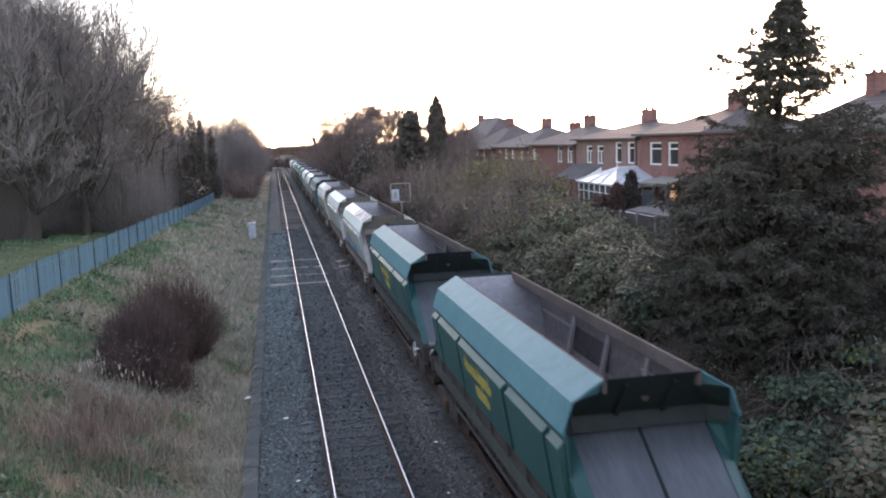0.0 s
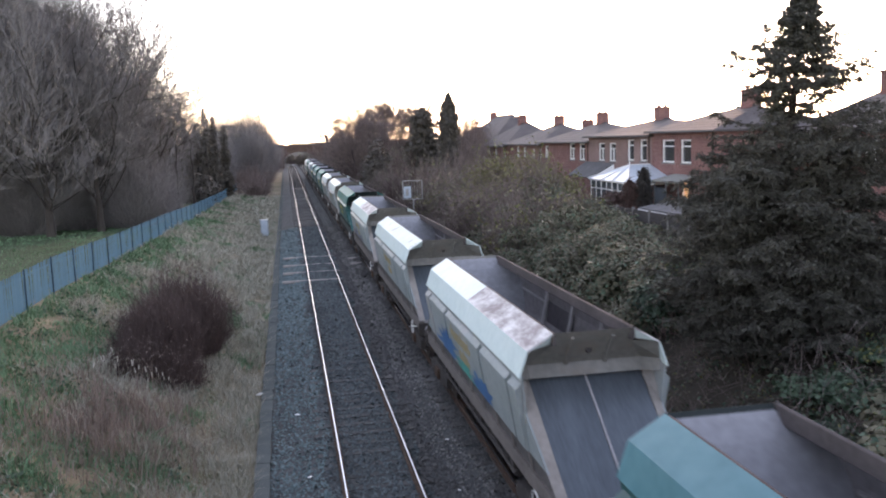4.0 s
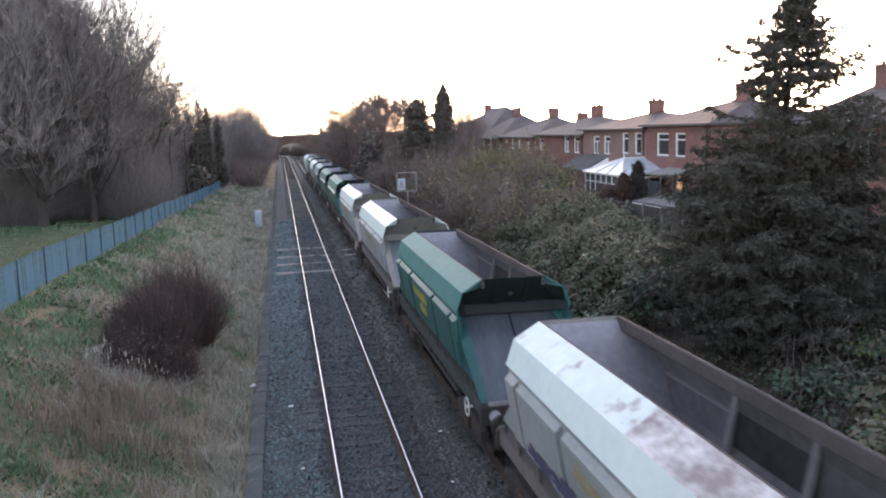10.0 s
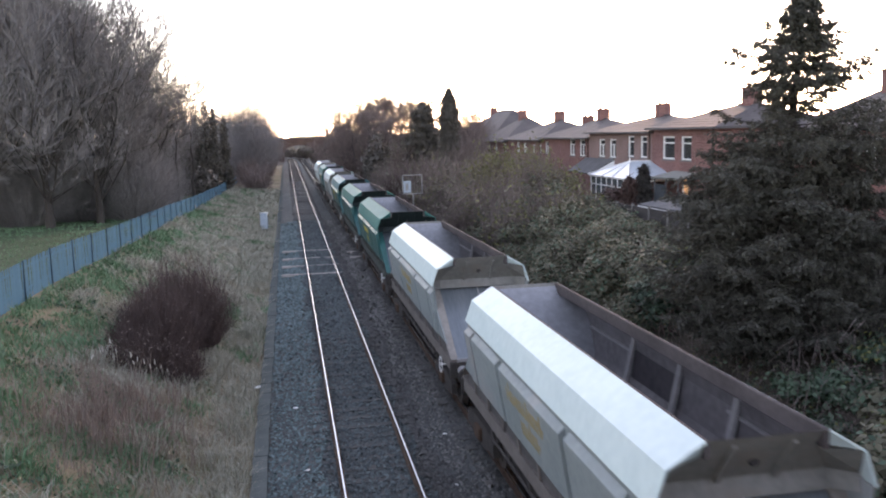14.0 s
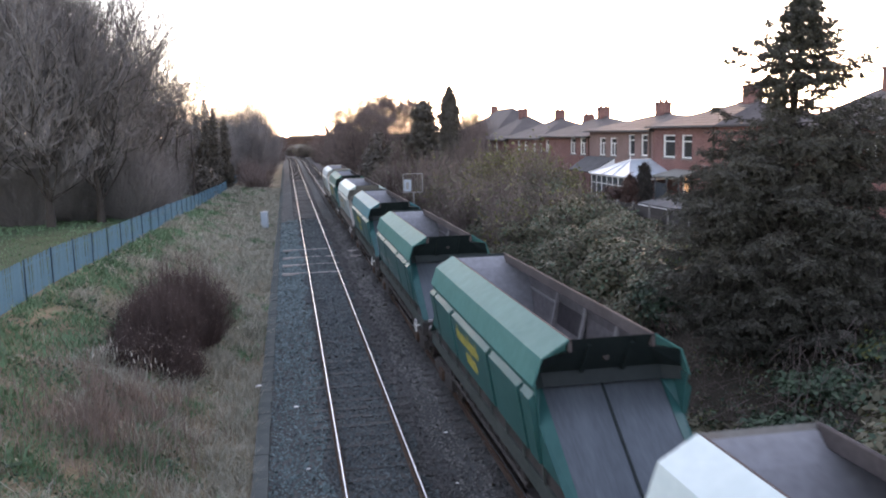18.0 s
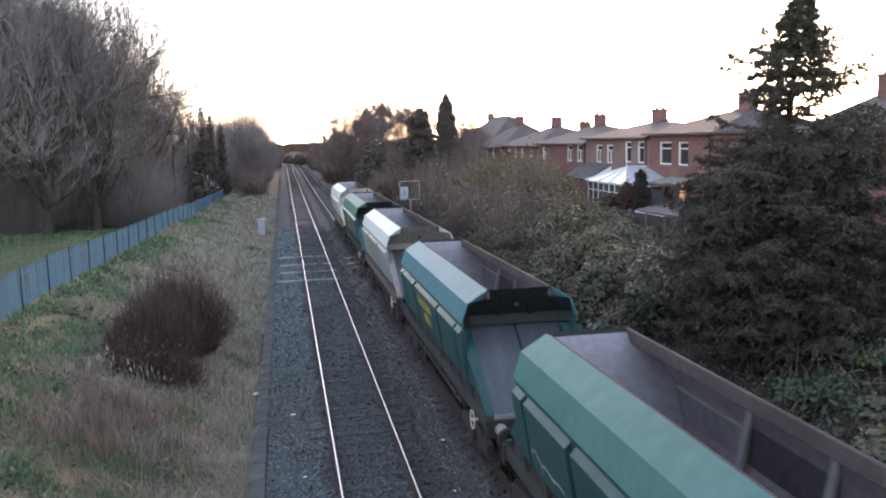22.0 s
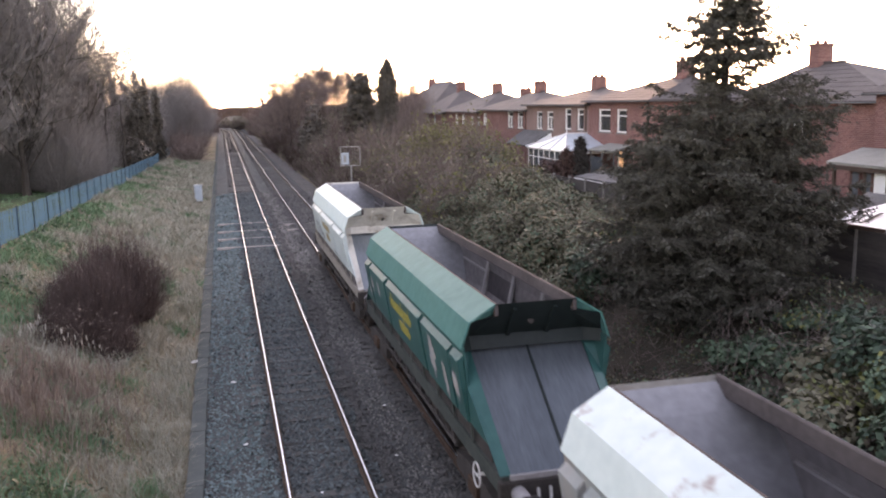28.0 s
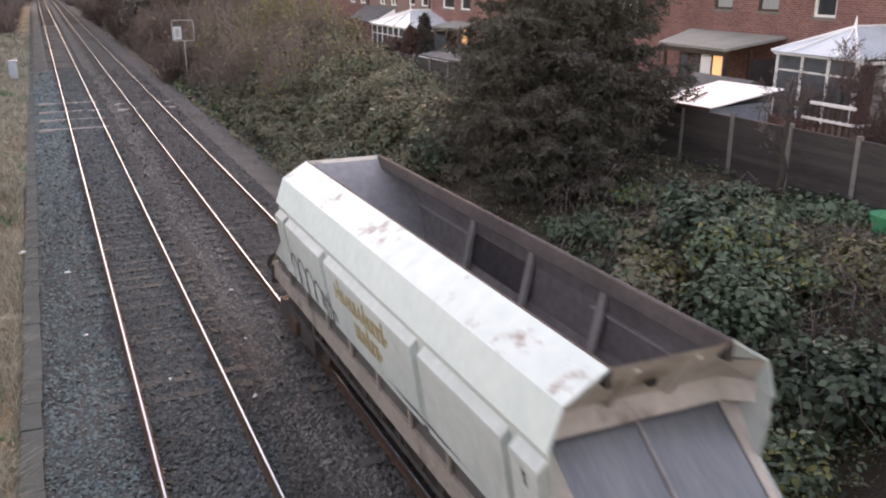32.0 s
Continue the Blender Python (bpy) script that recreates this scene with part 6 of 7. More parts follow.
def make_grass():
    r = np.random.default_rng(11)

    def scatter(n, x0, x1, y0, y1, power=1.7):
        y = y0 + (y1 - y0) * r.uniform(0, 1, n) ** power
        return r.uniform(x0, x1, n), y

    xs, ys = scatter(95000, -8.5, -1.95, 11, 120, 1.9)
    g = 1.1 * patchy(xs, ys, 0.3, 7.0) + 1.0 * patchy(xs, ys, 1.0, 2.0) + (-xs - 5.9) * 0.14 + np.clip((24 - ys) * 0.01, -0.2, 0.15)
    green = g > -0.12 + r.normal(0, 0.12, len(xs))
    size = np.clip(ys / 30, 0.7, 3.0)
    for name, sel, m, h, label in (("dry_grass", ~green, M_DRYGRASS, 0.36, "tall dry straw-coloured grass on the bank"), ("green_grass", green, M_GREENGRASS, 0.22, "short green grass and weeds on the bank")):
        v, f = blades(3, xs[sel], ys[sel], h, 0.013 * size[sel] * (1.6 if h < 0.3 else 1.0), 0.8, np.clip(0.9 + 1.3 * patchy(xs[sel], ys[sel], 1.1, 5.0), 0.25, 1.8))
        tagged(put(name, mesh_np(name, v, f, m)), label, "grass", kind="stuff")
    xs, ys = scatter(16000, -30, -8.9, 16, 95, 1.4)
    v, f = blades(4, xs, ys, 0.13, 0.02 * np.clip(ys / 25, 1, 4), 0.5)
    tagged(put("field_grass", mesh_np("field_grass", v, f, M_GREENGRASS)), "short green grass in the field", "grass", kind="stuff")
    xs, ys = r.normal(-4.9, 0.85, 3600), r.normal(19.6, 1.7, 3600)
    keep = (xs < -2.4) & (xs > -8)
    v, f = blades(5, xs[keep], ys[keep], 0.52, 0.009, 0.3, np.clip(0.9 + 1.5 * patchy(xs[keep], ys[keep], 1.4, 5.0), 0.3, 1.7))
    tagged(put("weed_stalks", mesh_np("weed_stalks", v, f, M_BROWNSTALK)), "stand of brown dead weed stalks", "weeds", kind="stuff")
    xs, ys = r.normal(-5.0, 0.55, 26), r.normal(22.7, 0.2, 26)
    p = np.stack([xs, ys, ground_many(xs, ys) + r.uniform(0.3, 0.75, 26)], axis=1)
    v, f = ribbons(p, p + np.array([0, 0, 0.12]) + r.normal(0, 0.02, p.shape), 0.035, 0.02, 4)
    tagged(put("seed_heads", mesh_np("seed_heads", v, f, M_PALESTALK)), "pale fluffy seed heads", "weeds", kind="stuff")
    # low leafy plants in the grass
    xs, ys = scatter(9000, -8.4, -3.2, 11, 45, 1.6)
    k = patchy(xs, ys, 0.45, 12.0) > 0.12
    c = np.stack([xs[k], ys[k], ground_many(xs[k], ys[k]) + r.uniform(0.02, 0.22, k.sum())], axis=1)
    v, f = leaves(c, 0.055, 3)
    tagged(put("weed_leaves", mesh_np("weed_leaves", v, f, M_IVY)), "low green weeds among the grass", "weeds", kind="stuff")


make_grass()


def make_stones():
    r = np.random.default_rng(21)
    n = 90000
    ys = 9.5 + 64 * r.uniform(0, 1, n) ** 1.8
    xs = r.uniform(-1.55, 7.0, n)
    pts = bed_section
    z = np.interp(xs, [p[0] for p in pts], [p[1] for p in pts])
    on = ((xs > -0.5) & (xs < 2.0)) | ((xs > 2.9) & (xs < 5.4))
    z = z + np.where(on, 0.022, 0.0) + r.uniform(-0.01, 0.022, n)
    s = r.uniform(0.024, 0.056, n) * np.clip(ys / 26, 0.85, 2.0)
    base = np.array([[1, 0, 0], [0, 1, 0], [-1, 0, 0], [0, -1, 0], [0.2, 0.1, 0.75], [-0.1, 0.2, -0.6]], float)
    a = r.uniform(0, 6.28, n)
    ca, sa = np.cos(a), np.sin(a)
    b = base[None] * (1 + r.uniform(-0.35, 0.35, (n, 6, 3)))
    tilt = r.normal(0, 0.4, (n, 2))
    v = np.stack([b[..., 0] * ca[:, None] - b[..., 1] * sa[:, None], b[..., 0] * sa[:, None] + b[..., 1] * ca[:, None], b[..., 2] + b[..., 0] * tilt[:, :1] + b[..., 1] * tilt[:, 1:]], axis=-1) * s[:, None, None] + np.stack([xs, ys, z], axis=1)[:, None]
    o = (np.arange(n) * 6)[:, None]
    f = np.concatenate([o + np.array([q]) for q in ((0, 1, 4), (1, 2, 4), (2, 3, 4), (3, 0, 4))])
    k = (np.abs(xs - 2.6 + 0.1 * np.sin(ys)) < 0.36) | (np.abs(xs - 6.35) < 0.55)
    k &= r.uniform(size=n) < 0.75
    fs = f.reshape(4, n, 3)
    c = (xs < -0.25 + 0.12 * np.sin(ys * 1.3)) & (r.uniform(size=n) < 0.85)
    tagged(put("cess_stones", mesh_np("cess_stones", v.reshape(-1, 3), fs[:, c].reshape(-1, 3), M_CESSSTONE)), "grey-green stones beside the track", "ballast", kind="stuff")
    tagged(put("pale_stones", mesh_np("pale_stones", v.reshape(-1, 3), fs[:, k].reshape(-1, 3), M_PALESTONE)), "paler gravel beside the rails", "ballast", kind="stuff")
    d = ~k & ~c & (xs > 1.75 + 0.1 * np.sin(ys * 1.7))
    tagged(put("brown_stones", mesh_np("brown_stones", v.reshape(-1, 3), fs[:, d].reshape(-1, 3), M_BROWNSTONE)), "brake-dust browned ballast beside the train", "ballast", kind="stuff")
    f = fs[:, ~k & ~c & ~d].reshape(-1, 3)
    tagged(put("ballast_stones", mesh_np("ballast_stones", v.reshape(-1, 3), f, M_STONE)), "loose dark ballast stones", "ballast", kind="stuff")
    # pale scraps of litter on the stones
    for k, (x, y, q) in enumerate(((-0.9, 22.4, 0.07), (-1.95, 24.6, 0.10), (0.62, 15.2, 0.05), (2.3, 16.5, 0.04), (2.6, 19.5, 0.05), (-0.7, 18.0, 0.05), (1.9, 13.9, 0.06))):
        rag = thing("litter_scrap", "crumpled pale scrap of litter on the stones", "litter", "litter", pose(x, y, -0.18, 0, 0, 40 * k))
        bm = bmesh.new()
        bmesh.ops.create_icosphere(bm, subdivisions=1, radius=q)
        for v_ in bm.verts:
            v_.co = Vector((v_.co.x * 1.3, v_.co.y * 0.7, max(0, v_.co.z) * 0.6)) * (1 + 0.3 * noise.noise(v_.co * 20))
        part("scrap", bm, M_UPVC, rag)


make_stones()

# dark leafless bush on the grass bank
for k, (x, y, rx, ry, h) in enumerate([(-4.3, 27.9, 1.45, 1.6, 2.6), (-4.75, 25.3, 1.25, 1.2, 1.95), (-5.15, 23.7, 0.8, 0.9, 1.05), (-4.1, 24.0, 0.8, 0.9, 1.15)]):
    twig_bush("bare_bush", "dense dark thicket of leafless upright stems", "thicket on the grass bank", 5 + k, x, y, rx, ry, h, (2500, 2500, 1300, 1000)[k], M_TWIGDARK, 0.014, 4, leaf=300, leaf_mat=M_BROWNSTALK, leaf_size=0.03, splay=0.74)

# tall bare trees in the field
FIELD_TREES = [(-16.9, 62.3, 14.6, 9.5), (-14.3, 65.5, 12.7, 8.6), (-21.5, 60.0, 14.6, 9.3), (-26.0, 64.0, 15.2, 9.1), (-18.1, 70.0, 14.3, 8.6), (-13.3, 74.0, 11.6, 6.7), (-29.5, 58.0, 14.6, 9.3), (-26.5, 75.0, 15.6, 8.1), (-13.7, 82.0, 10.4, 5.6), (-33.5, 68.0, 15.6, 8.6), (-20.5, 84.0, 14.5, 7.0), (-14.0, 96.0, 9.5, 5.0)]
protos = []
for k, (x, y, h, sp) in enumerate(FIELD_TREES):
    if k < 5:
        protos.append((bare_tree("bare_tree", "tall grey-brown leafless tree with upright branches", "trees in the field", 40 + k, x, y, h, sp, limbs=26, levels=4, kids=7, upright=0.8, start=0.1, twig=0.038, fuzz=3600), h))
    else:
        src, h0 = protos[k % 5]
        q = copy_thing(src, pose(x, y, ground_z(x, y) - 0.1, 0, 0, 67 * k))
        q.scale = (h / h0,) * 3
# ivy-clad spires and slender stems beyond the field
for k, (x, y, h, q) in enumerate([(-10.5, 110, 11.6, 1.3), (-9.6, 111, 10.6, 0.9), (-13.0, 110, 10.6, 0.9), (-11.9, 113, 10.0, 1.0), (-8.6, 114, 9.6, 1.0), (-14.3, 106, 11.5, 1.2)]):
    conifer("ivy_clad_tree", "narrow dark trunk wrapped in ivy among the trees", "ivy-clad trees beyond the field", 60 + k, x, y, h, q, [(0, 0.9), (0.25, 1.3), (0.42, 0.6), (0.55, 1.0), (0.68, 0.5), (0.8, 0.7), (0.9, 0.35), (1, 0.15)], 34, 6, 16, 0.36, M_CONIFER, -0.2)
for k, (x, y, h) in enumerate([(-11.9, 84, 9.4), (-11.2, 86, 9.0), (-10.4, 92, 8.4)]):
    bare_tree("slender_tree", "slender leafless tree standing beside the field fence", "slender trees by the fence", 70 + k, x, y, h, 1.7, limbs=11, levels=3, kids=6, upright=0.9, start=0.45, twig=0.03, fuzz=500)
bush("evergreen_shrub", "dark green evergreen shrub behind the steel fence", "", 75, -10.2, 97, 2.1, 2.6, 3.2, 3000, 0.16, M_CONIFER, 20)
src = None
for k, (x, y, h) in enumerate([(-8.0, 150, 11.5), (-6.8, 172, 12.0), (-12.0, 165, 12.0), (-6.6, 190, 11.5), (-12.5, 140, 9.5), (-14.0, 128, 10.0)]):
    if src is None:
        src = twig_bush("bare_tree", "rounded leafless tree beside the line", "trees beside the line", 80, x, y, 4.2, 4.2, h * 1.05, 2600, M_TWIG, 0.034, 5, category="tree", splay=0.25, trunk=0.22)
    else:
        copy_thing(src, pose(x, y, ground_z(x, y) - 0.1, 0, 0, 71 * k)).scale = (h / 11.5,) * 3
for k in range(24):
    x, y = -15.2 - (k % 6) * 3.6 - (k * 7 % 3), 72 + k * 2.4
    if k >= 4:
        copy_thing(bpy.data.objects["undergrowth_bush" + (".%03d" % (k % 4) if k % 4 else "")], pose(x, y, ground_z(x, y) - 0.1, 0, 0, 50 * k)).scale = (0.7 if k % 6 == 0 else 1.0 + 0.25 * (k % 4),) * 3
        continue
    twig_bush("undergrowth_bush", "dark tangled undergrowth beneath the bare trees", "undergrowth under the field trees", 120 + k, x, y, 2.6, 2.2, 2.6, 420, M_TWIGDARK, 0.06, 3, leaf=250, leaf_mat=M_BRAMBLE, leaf_size=0.12)
src = []
for k, (x, y, h) in enumerate([(-12.6, 69.0, 5.5), (-14.2, 75.0, 6.5), (-19.5, 66.0, 6.5), (-22.5, 68.0, 7.0), (-12.8, 79.0, 5.5), (-26.5, 69.0, 7.0), (-16.0, 84.0, 6.5), (-19.0, 77.0, 7.5), (-30.0, 66.0, 7.0), (-24.0, 79.0, 7.5), (-13.6, 90.0, 5.5), (-33.0, 76.0, 7.5), (-16.5, 70.0, 7.0)]):
    if k < 3:
        src.append((twig_bush("willow_scrub", "grey haze of low bare branches under the trees", "scrub under the field trees", 160 + k, x, y, 3.6, 3.2, h, 1500, M_TWIG, 0.03, 5, splay=0.35), h))
    else:
        copy_thing(src[k % 3][0], pose(x, y, ground_z(x, y) - 0.1, 0, 0, 61 * k)).scale = (h / src[k % 3][1],) * 3
for k in range(9):
    twig_bush("lineside_bush", "brown leafless lineside bush", "bushes along the far bank", 140 + k, -5.2 - (k % 3) * 1.2, 120 + k * 15, 2.6, 4.0, 3.0 + (k % 3), 380, M_TWIGRED, 0.08, 3)

# the big fir and the bank on the house side
fir("fir_tree", "large dark fir tree with drooping boughs on the bank", 7, 11.8, 20.3, 9.3, 3.1, [(0, 0.62), (0.1, 0.86), (0.26, 1.0), (0.40, 0.96), (0.55, 0.76), (0.63, 0.56), (0.66, 0.34), (0.70, 0.28), (0.735, 0.44), (0.79, 0.42), (0.85, 0.31), (0.92, 0.17), (1, 0.02)])
conifer("cypress_tree", "tall narrow dark cypress beside the houses", "", 8, 16.0, 88.5, 9.7, 1.12, [(0, 0.9), (0.3, 1.0), (0.6, 0.92), (0.8, 0.66), (0.92, 0.36), (1, 0.05)], 60, 12, 26, 0.34, M_CONIFER, -0.7)
conifer("spruce_tree", "dark ragged spruce among bare trees", "", 9, 14.2, 94.5, 8.6, 1.9, [(0, 1.2), (0.5, 1.0), (0.68, 0.95), (0.74, 0.55), (0.82, 0.8), (0.9, 0.55), (1, 0.2)], 30, 9, 30, 0.42, M_CONIFER, 0.1)
conifer("spruce_tree", "small distant spruce beside the bridge", "", 10, 8.8, 205, 8.5, 1.6, [(0, 1.0), (0.6, 0.5), (1, 0.03)], 20, 7, 14, 0.8, M_CONIFER, 0.1)
bush("ivy_tree", "dark ivy-clad tree standing on the bank", "", 30, 9.6, 97, 2.6, 2.4, 6.4, 4600, 0.17, M_CONIFER, 40, category="tree")
conifer("garden_conifer", "dark columnar garden conifer beside the conservatory", "", 31, 17.35, 42.0, 3.15, 0.46, [(0, 0.9), (0.4, 1.0), (0.75, 0.8), (0.92, 0.5), (1, 0.15)], 40, 10, 16, 0.15, M_CYPRESS, -0.6)
conifer("garden_conifer", "reddish-brown clipped garden conifer", "", 32, 16.7, 42.2, 2.5, 0.55, [(0, 0.8), (0.4, 1.0), (0.75, 0.8), (0.92, 0.5), (1, 0.15)], 34, 10, 16, 0.15, M_HEDGERED, -0.6)
bush("garden_hedge", "low brown garden hedge in front of the conservatory", "", 33, 16.4, 43.4, 0.9, 1.9, 2.0, 3000, 0.09, M_HEDGERED, 30, category="hedge")
src = []
for k, (x, y, h) in enumerate([(10.5, 120, 9.6), (13.2, 126, 10.3), (8.6, 124, 8.8), (15.6, 124, 9.8), (11.6, 132, 10.4), (9.6, 140, 9.8), (13.8, 140, 10.8), (18.6, 120, 8.6), (10.4, 155, 9.8), (16.8, 138, 10.2), (8.4, 165, 9.0), (20.5, 132, 9.2), (8.0, 182, 9.0), (12.0, 112, 7.6)]):
    if k < 3:
        src.append((bare_tree("bare_tree", "leafless lineside tree with a rounded spreading crown", "trees behind the bank", 200 + k, x, y, h, 4.4, M_TWIGRED, limbs=14, levels=4, kids=6, upright=0.45, start=0.25, twig=0.028, fuzz=2600), h))
    else:
        q, h0 = src[k % 3]
        copy_thing(q, pose(x, y, ground_z(x, y) - 0.1, 0, 0, 83 * k)).scale = (h / h0,) * 3
for k, (x, y) in enumerate([(4.6, 284), (8.2, 280), (0.5, 300), (-6.5, 292), (6.8, 296)]):
    twig_bush("cutting_scrub", "brown scrub on the cutting seen through the bridge", "scrub beyond the bridge", 216 + k, x, y, 2.6, 2.6, 3.6, 320, M_TWIGRED, 0.09, 3, leaf=700, leaf_mat=M_BRAMBLE, leaf_size=0.2, z=-0.4)
rb = random.Random(17)
for k, (x, y, h) in enumerate([(18.6, 90.5, 6.4), (19.8, 96.0, 7.4), (17.6, 84.0, 4.6), (21.4, 102.0, 8.2)]):
    twig_bush("garden_tree", "brown twiggy garden tree in front of the end house", "trees at the end of the gardens", 222 + k, x, y, 1.9, 1.9, h, 900, M_TWIGRED, 0.04, 4, category="tree", splay=0.3, trunk=0.1)


def roof_limit(x, y):
    """How high the bank's growth may stand without hiding the gardens behind it."""
    d, az = math.hypot(x - EYE[0], y), math.degrees(math.atan2(x - EYE[0], y))
    return EYE[2] - d * lerp(az, [(0, 0.03), (8, 0.036), (11, 0.033), (13, 0.033), (14.5, 0.027), (16.2, 0.020), (17.6, 0.034), (18.6, 0.060), (20, 0.068), (22, 0.082), (24, 0.106), (27, 0.114), (40, 0.12)]) - ground_z(x, y)


for k in range(34):
    y = 70 + k * 5.0
    x = 9.0 + rb.uniform(-0.8, 5.5)
    if k >= 6:
        copy_thing(bpy.data.objects["bank_thicket" + (".%03d" % (k % 6) if k % 6 else "")], pose(x, y, ground_z(x, y) - 0.1, 0, 0, 50 * k)).scale = (rb.uniform(0.85, 1.15),) * 3
        continue
    twig_bush("bank_thicket", "tangled leafless thicket on the railway bank", "thicket on the bank", 230 + k, x, y, 2.6, 3.0, rb.uniform(2.6, 4.6), 420, rb.choice((M_TWIGRED, M_TWIGRED, M_TWIGDARK)), 0.06, 3, leaf=300, leaf_mat=M_BRAMBLE, leaf_size=0.14)
for k in range(16):
    y, x = 58 + k * 5.2, 8.1 + rb.uniform(-0.3, 0.9)
    copy_thing(bpy.data.objects["bank_thicket" + (".%03d" % (k % 6) if k % 6 else "")], pose(x, y, ground_z(x, y) - 0.1, 0, 0, 77 * k)).scale = (rb.uniform(0.4, 0.62),) * 3
for k in range(22):
    y = 42 + (k * 37 % 30) + rb.uniform(-1, 1)
    x = 9.2 + rb.uniform(0, 5.6)
    h = max(0.7, min(rb.uniform(2.2, 3.2) + 0.12 * (x - 9), roof_limit(x, y) * rb.uniform(0.75, 1.0)))
    twig_bush("sapling_thicket", "reddish thicket of bare saplings with a few olive leaves", "thicket on the bank", 270 + k, x, y, 1.9, 2.0, h, 520, M_TWIGRED, 0.034, 4, leaf=700, leaf_mat=rb.choice((M_OLIVE, M_BRAMBLE, M_BRAMBLE)), leaf_size=0.085)
for k, (x, y, h, m) in enumerate([(15.4, 56.0, 3.7, M_OLIVE), (14.1, 57.5, 3.5, M_OLIVE), (13.1, 59.0, 3.3, M_OLIVE), (16.0, 52.8, 2.7, M_OLIVE), (13.4, 62.5, 3.5, M_BRAMBLE), (12.0, 64.5, 3.3, M_BRAMBLE), (11.0, 67.0, 3.3, M_BRAMBLE), (14.8, 63.5, 3.3, M_BRAMBLE)]):
    twig_bush("goat_willow", "tall sapling clump with thin olive leaves" if m is M_OLIVE else "tall reddish sapling clump, nearly leafless", "tall saplings on the bank", 300 + k, x, y, 1.7, 1.8, h, 520, M_TWIGRED, 0.03, 5, leaf=3200 if m is M_OLIVE else 900, leaf_mat=m, leaf_size=0.09 if m is M_OLIVE else 0.075, splay=0.35)
for k in range(40):
    y = 24.5 + (k * 41 % 40) * 0.66 + rb.uniform(-0.5, 0.5)
    x = 8.4 + (k * 13 % 11) * 0.62
    h = max(0.6, min(min(3.0, 1.1 + 0.26 * (x - 8)) * rb.uniform(0.85, 1.15), roof_limit(x, y) * rb.uniform(0.72, 0.88)))
    bush("bramble_bush", "olive and brown bramble bush on the railway bank", "brambles on the bank", 310 + k, x, y, 1.9, 2.0, h, 4600, 0.06, M_BRAMBLE, 90, M_TWIGRED, second=M_IVY)
for k in range(64):
    y = 8.0 + (k * 29 % 64) * 0.33 + rb.uniform(-0.3, 0.3)
    x = 7.7 + (k * 17 % 13) * 0.57
    if (x - 11.6) ** 2 + (y - 19.6) ** 2 < 7.0 or k % 7 == 3:
        continue
    h = rb.choice((0.45, 0.8, 1.2, 1.9)) * rb.uniform(0.85, 1.15) * (0.22 if x > 13.4 else 0.5 if x > 12.5 else 1.0)
    bush("ivy_bush", "dense green ivy and bramble bush on the bank", "ivy on the bank", 350 + k, x, y, 1.3, 1.35, h, 3000, (0.062, 0.075, 0.088)[k % 3], (M_IVY, M_DARKIVY, M_IVY, M_BRAMBLE)[k % 4], 40, M_TWIGDARK, second=M_IVYYELLOW if k % 3 == 0 else M_IVY)


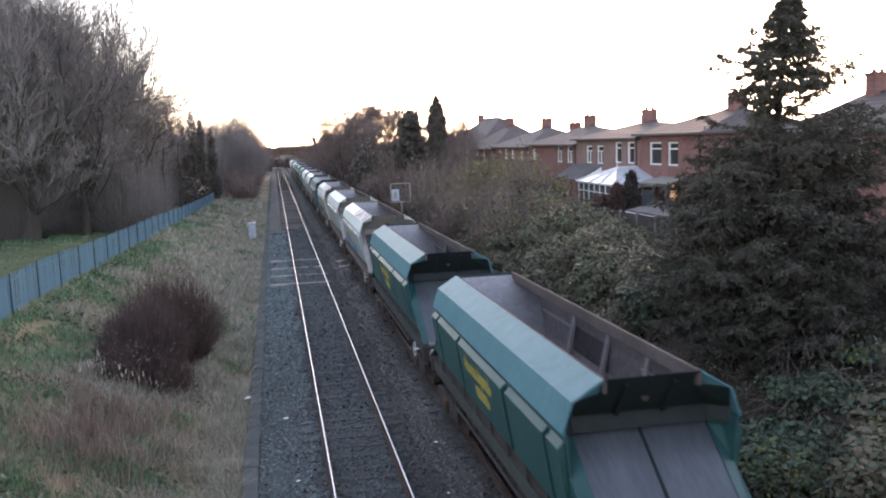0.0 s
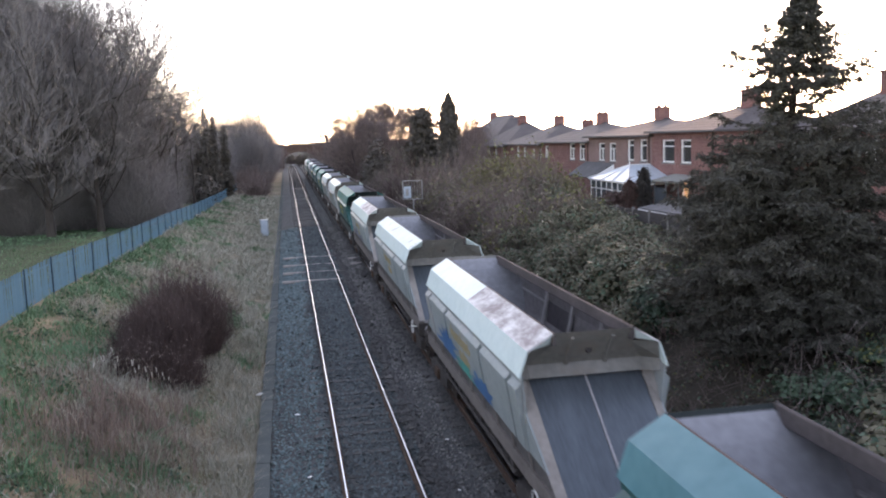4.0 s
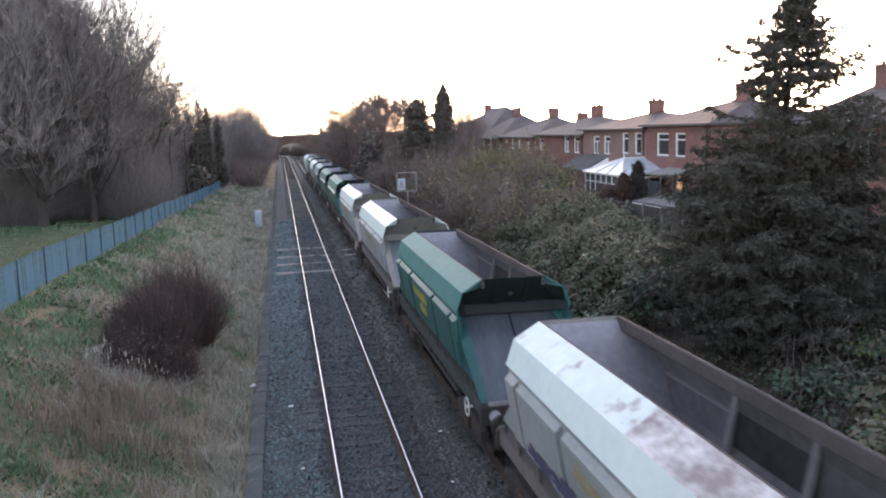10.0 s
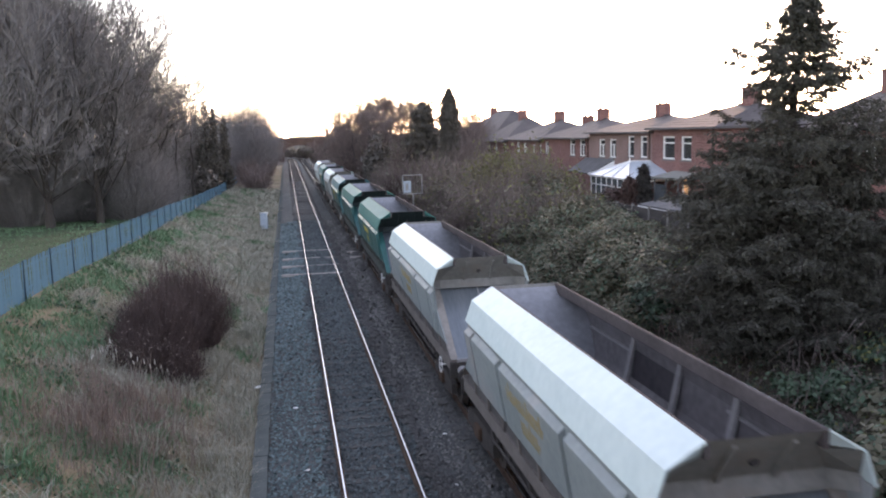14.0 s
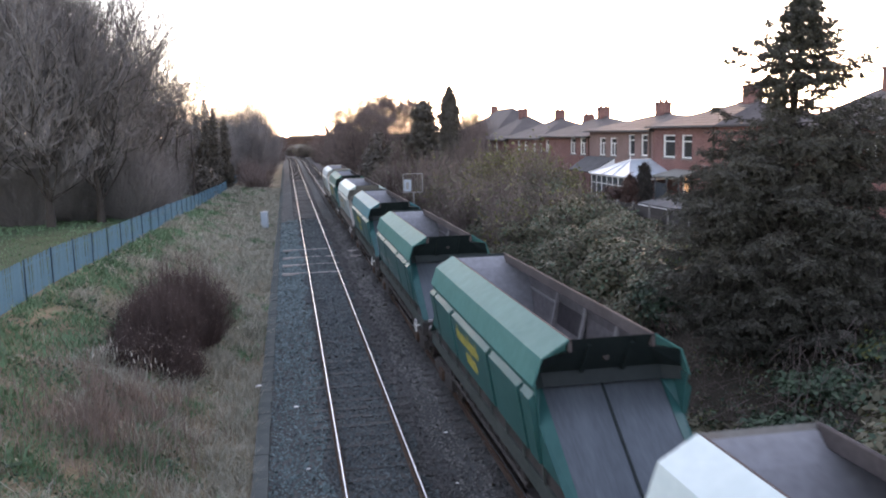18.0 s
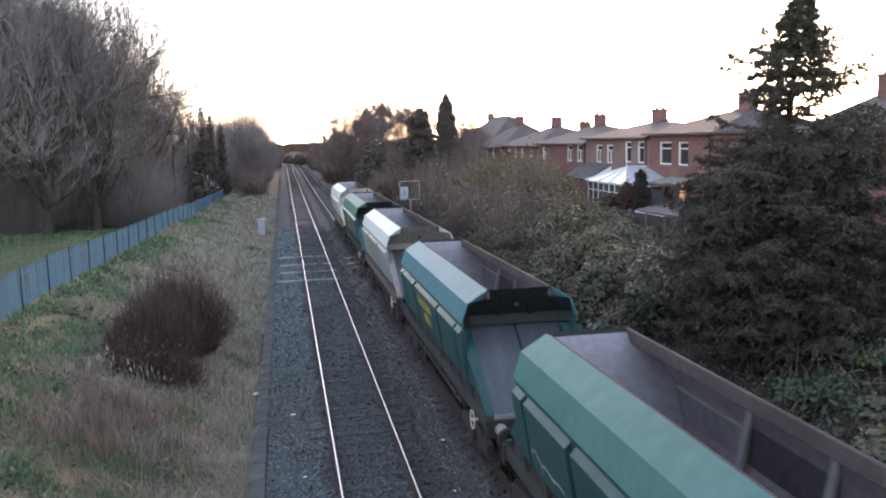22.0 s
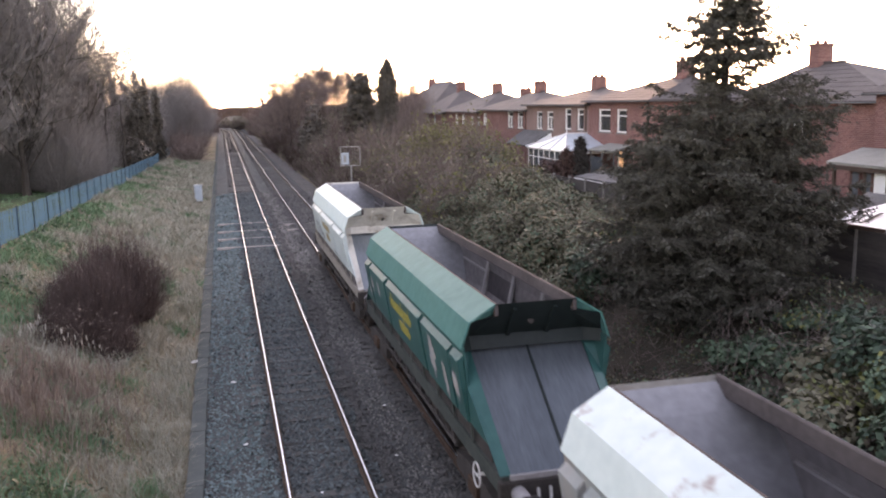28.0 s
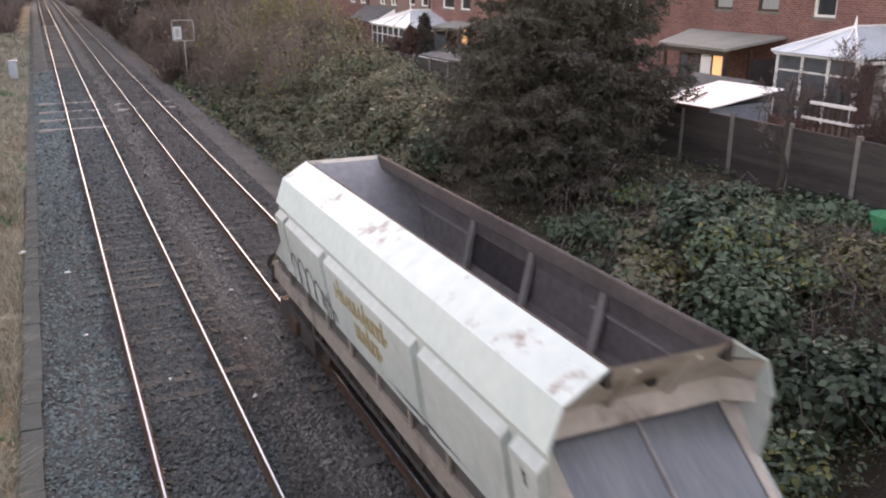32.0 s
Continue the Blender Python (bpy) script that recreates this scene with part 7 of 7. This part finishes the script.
def make_bank_cover():
    """Ivy and bramble leaves that cover the whole bank between the bushes."""
    r = np.random.default_rng(77)
    n = 38000
    y = 7 + 60 * r.uniform(0, 1, n) ** 1.5
    x = r.uniform(6.9, 15.6, n)
    edge = 7.1 + 0.35 * np.sin(y * 0.9) + 0.25 * np.sin(y * 2.3)
    lump = np.clip(0.45 + 0.9 * patchy(x, y, 0.55, 4.0) + 0.5 * patchy(x, y, 1.6, 8.0), 0.03, 1.6) * np.clip((x - edge) * 0.8, 0.05, 1) * np.clip((15.0 - x) * 0.4, 0.08, 1)
    z = ground_many(x, y) + lump * r.uniform(0.25, 1.0, n) ** 0.5
    seat = r.integers(0, n // 12, n)  # most leaves gather in clumps
    hold = r.uniform(size=n) < 0.75
    x, y, z = np.where(hold, x[seat] + r.normal(0, 0.13, n), x), np.where(hold, y[seat] + r.normal(0, 0.13, n), y), np.where(hold, z[seat] + r.normal(0.02, 0.09, n), z)
    keep = (x > edge) & ~((x > 15.2) & (y > 22))
    c = np.stack([x, y, z], axis=1)[keep]
    pick = r.uniform(size=len(c))
    for name, sel, m, label in (("ivy_cover", pick < 0.3, M_IVY, "low green ivy covering the bank"), ("dark_ivy_cover", (pick >= 0.3) & (pick < 0.55), M_DARKIVY, "dark glossy ivy covering the bank"), ("bramble_cover", (pick >= 0.55) & (pick < 0.92), M_BRAMBLE, "low brown-green bramble covering the bank"), ("yellow_leaf_cover", pick >= 0.92, M_IVYYELLOW, "yellowing leaves scattered over the bank")):
        v, f = leaves(c[sel], 0.062 * np.clip(c[sel][:, 1] / 24, 0.8, 2.2), 5, aspect=0.5)
        tagged(put(name, mesh_np(name, v, f, m)), label, "ivy", kind="stuff")
    m = 2400
    y = 8 + 50 * r.uniform(0, 1, m) ** 1.4
    x = r.uniform(7.6, np.where(y < 24, 12.6, 15.0), m)
    p = np.stack([x, y, ground_many(x, y) + 0.2], axis=1)
    d = unit(np.stack([r.normal(0, 1, m), r.normal(0, 1, m), r.uniform(0.5, 2.0, m)], axis=1)) * r.uniform(0.5, 1.5, (m, 1))
    e = p + d
    g = e + d * np.array([0.7, 0.7, -0.35])
    v, f = ribbons(np.concatenate([p, e]), np.concatenate([e, g]), 0.012, 0.007, 6)
    tagged(put("bramble_canes", mesh_np("bramble_canes", v, f, M_TWIGRED)), "thin arching bramble canes over the bank", "bramble", kind="stuff")


make_bank_cover()
bare_tree("bare_sapling", "thin leafless sapling in front of the garden fence", "", 500, 14.6, 14.6, 3.2, 1.0, M_TWIGRED, limbs=8, levels=3, kids=5, upright=0.7, start=0.35, twig=0.012)
bare_tree("bare_sapling", "bare twisting garden tree behind the fence", "", 501, 17.3, 15.6, 3.2, 1.6, M_TWIGDARK, limbs=14, levels=4, kids=7, upright=0.2, start=0.3, twig=0.014)
twig_bush("garden_shrub", "dark bare garden shrub beside the conservatory", "", 502, 18.0, 13.2, 1.9, 1.7, 3.1, 2600, M_TWIGDARK, 0.022, 4)


def motions():
    for k, w in enumerate(wagons):
        walk(w, [(t, pose(SIX + 0.7525, train_y(t) - TOP - PITCH * k, 0)) for t in range(0, 33)])
        for axle in [o for o in w.children_recursive if o.name.startswith("wheelset")]:
            y = axle.location.y
            walk(axle, [(t / 10, pose(0, y, 0.46, math.degrees((train_y(0) - train_y(t / 10)) / 0.46) + 7 * k)) for t in range(0, 321)])


motions()
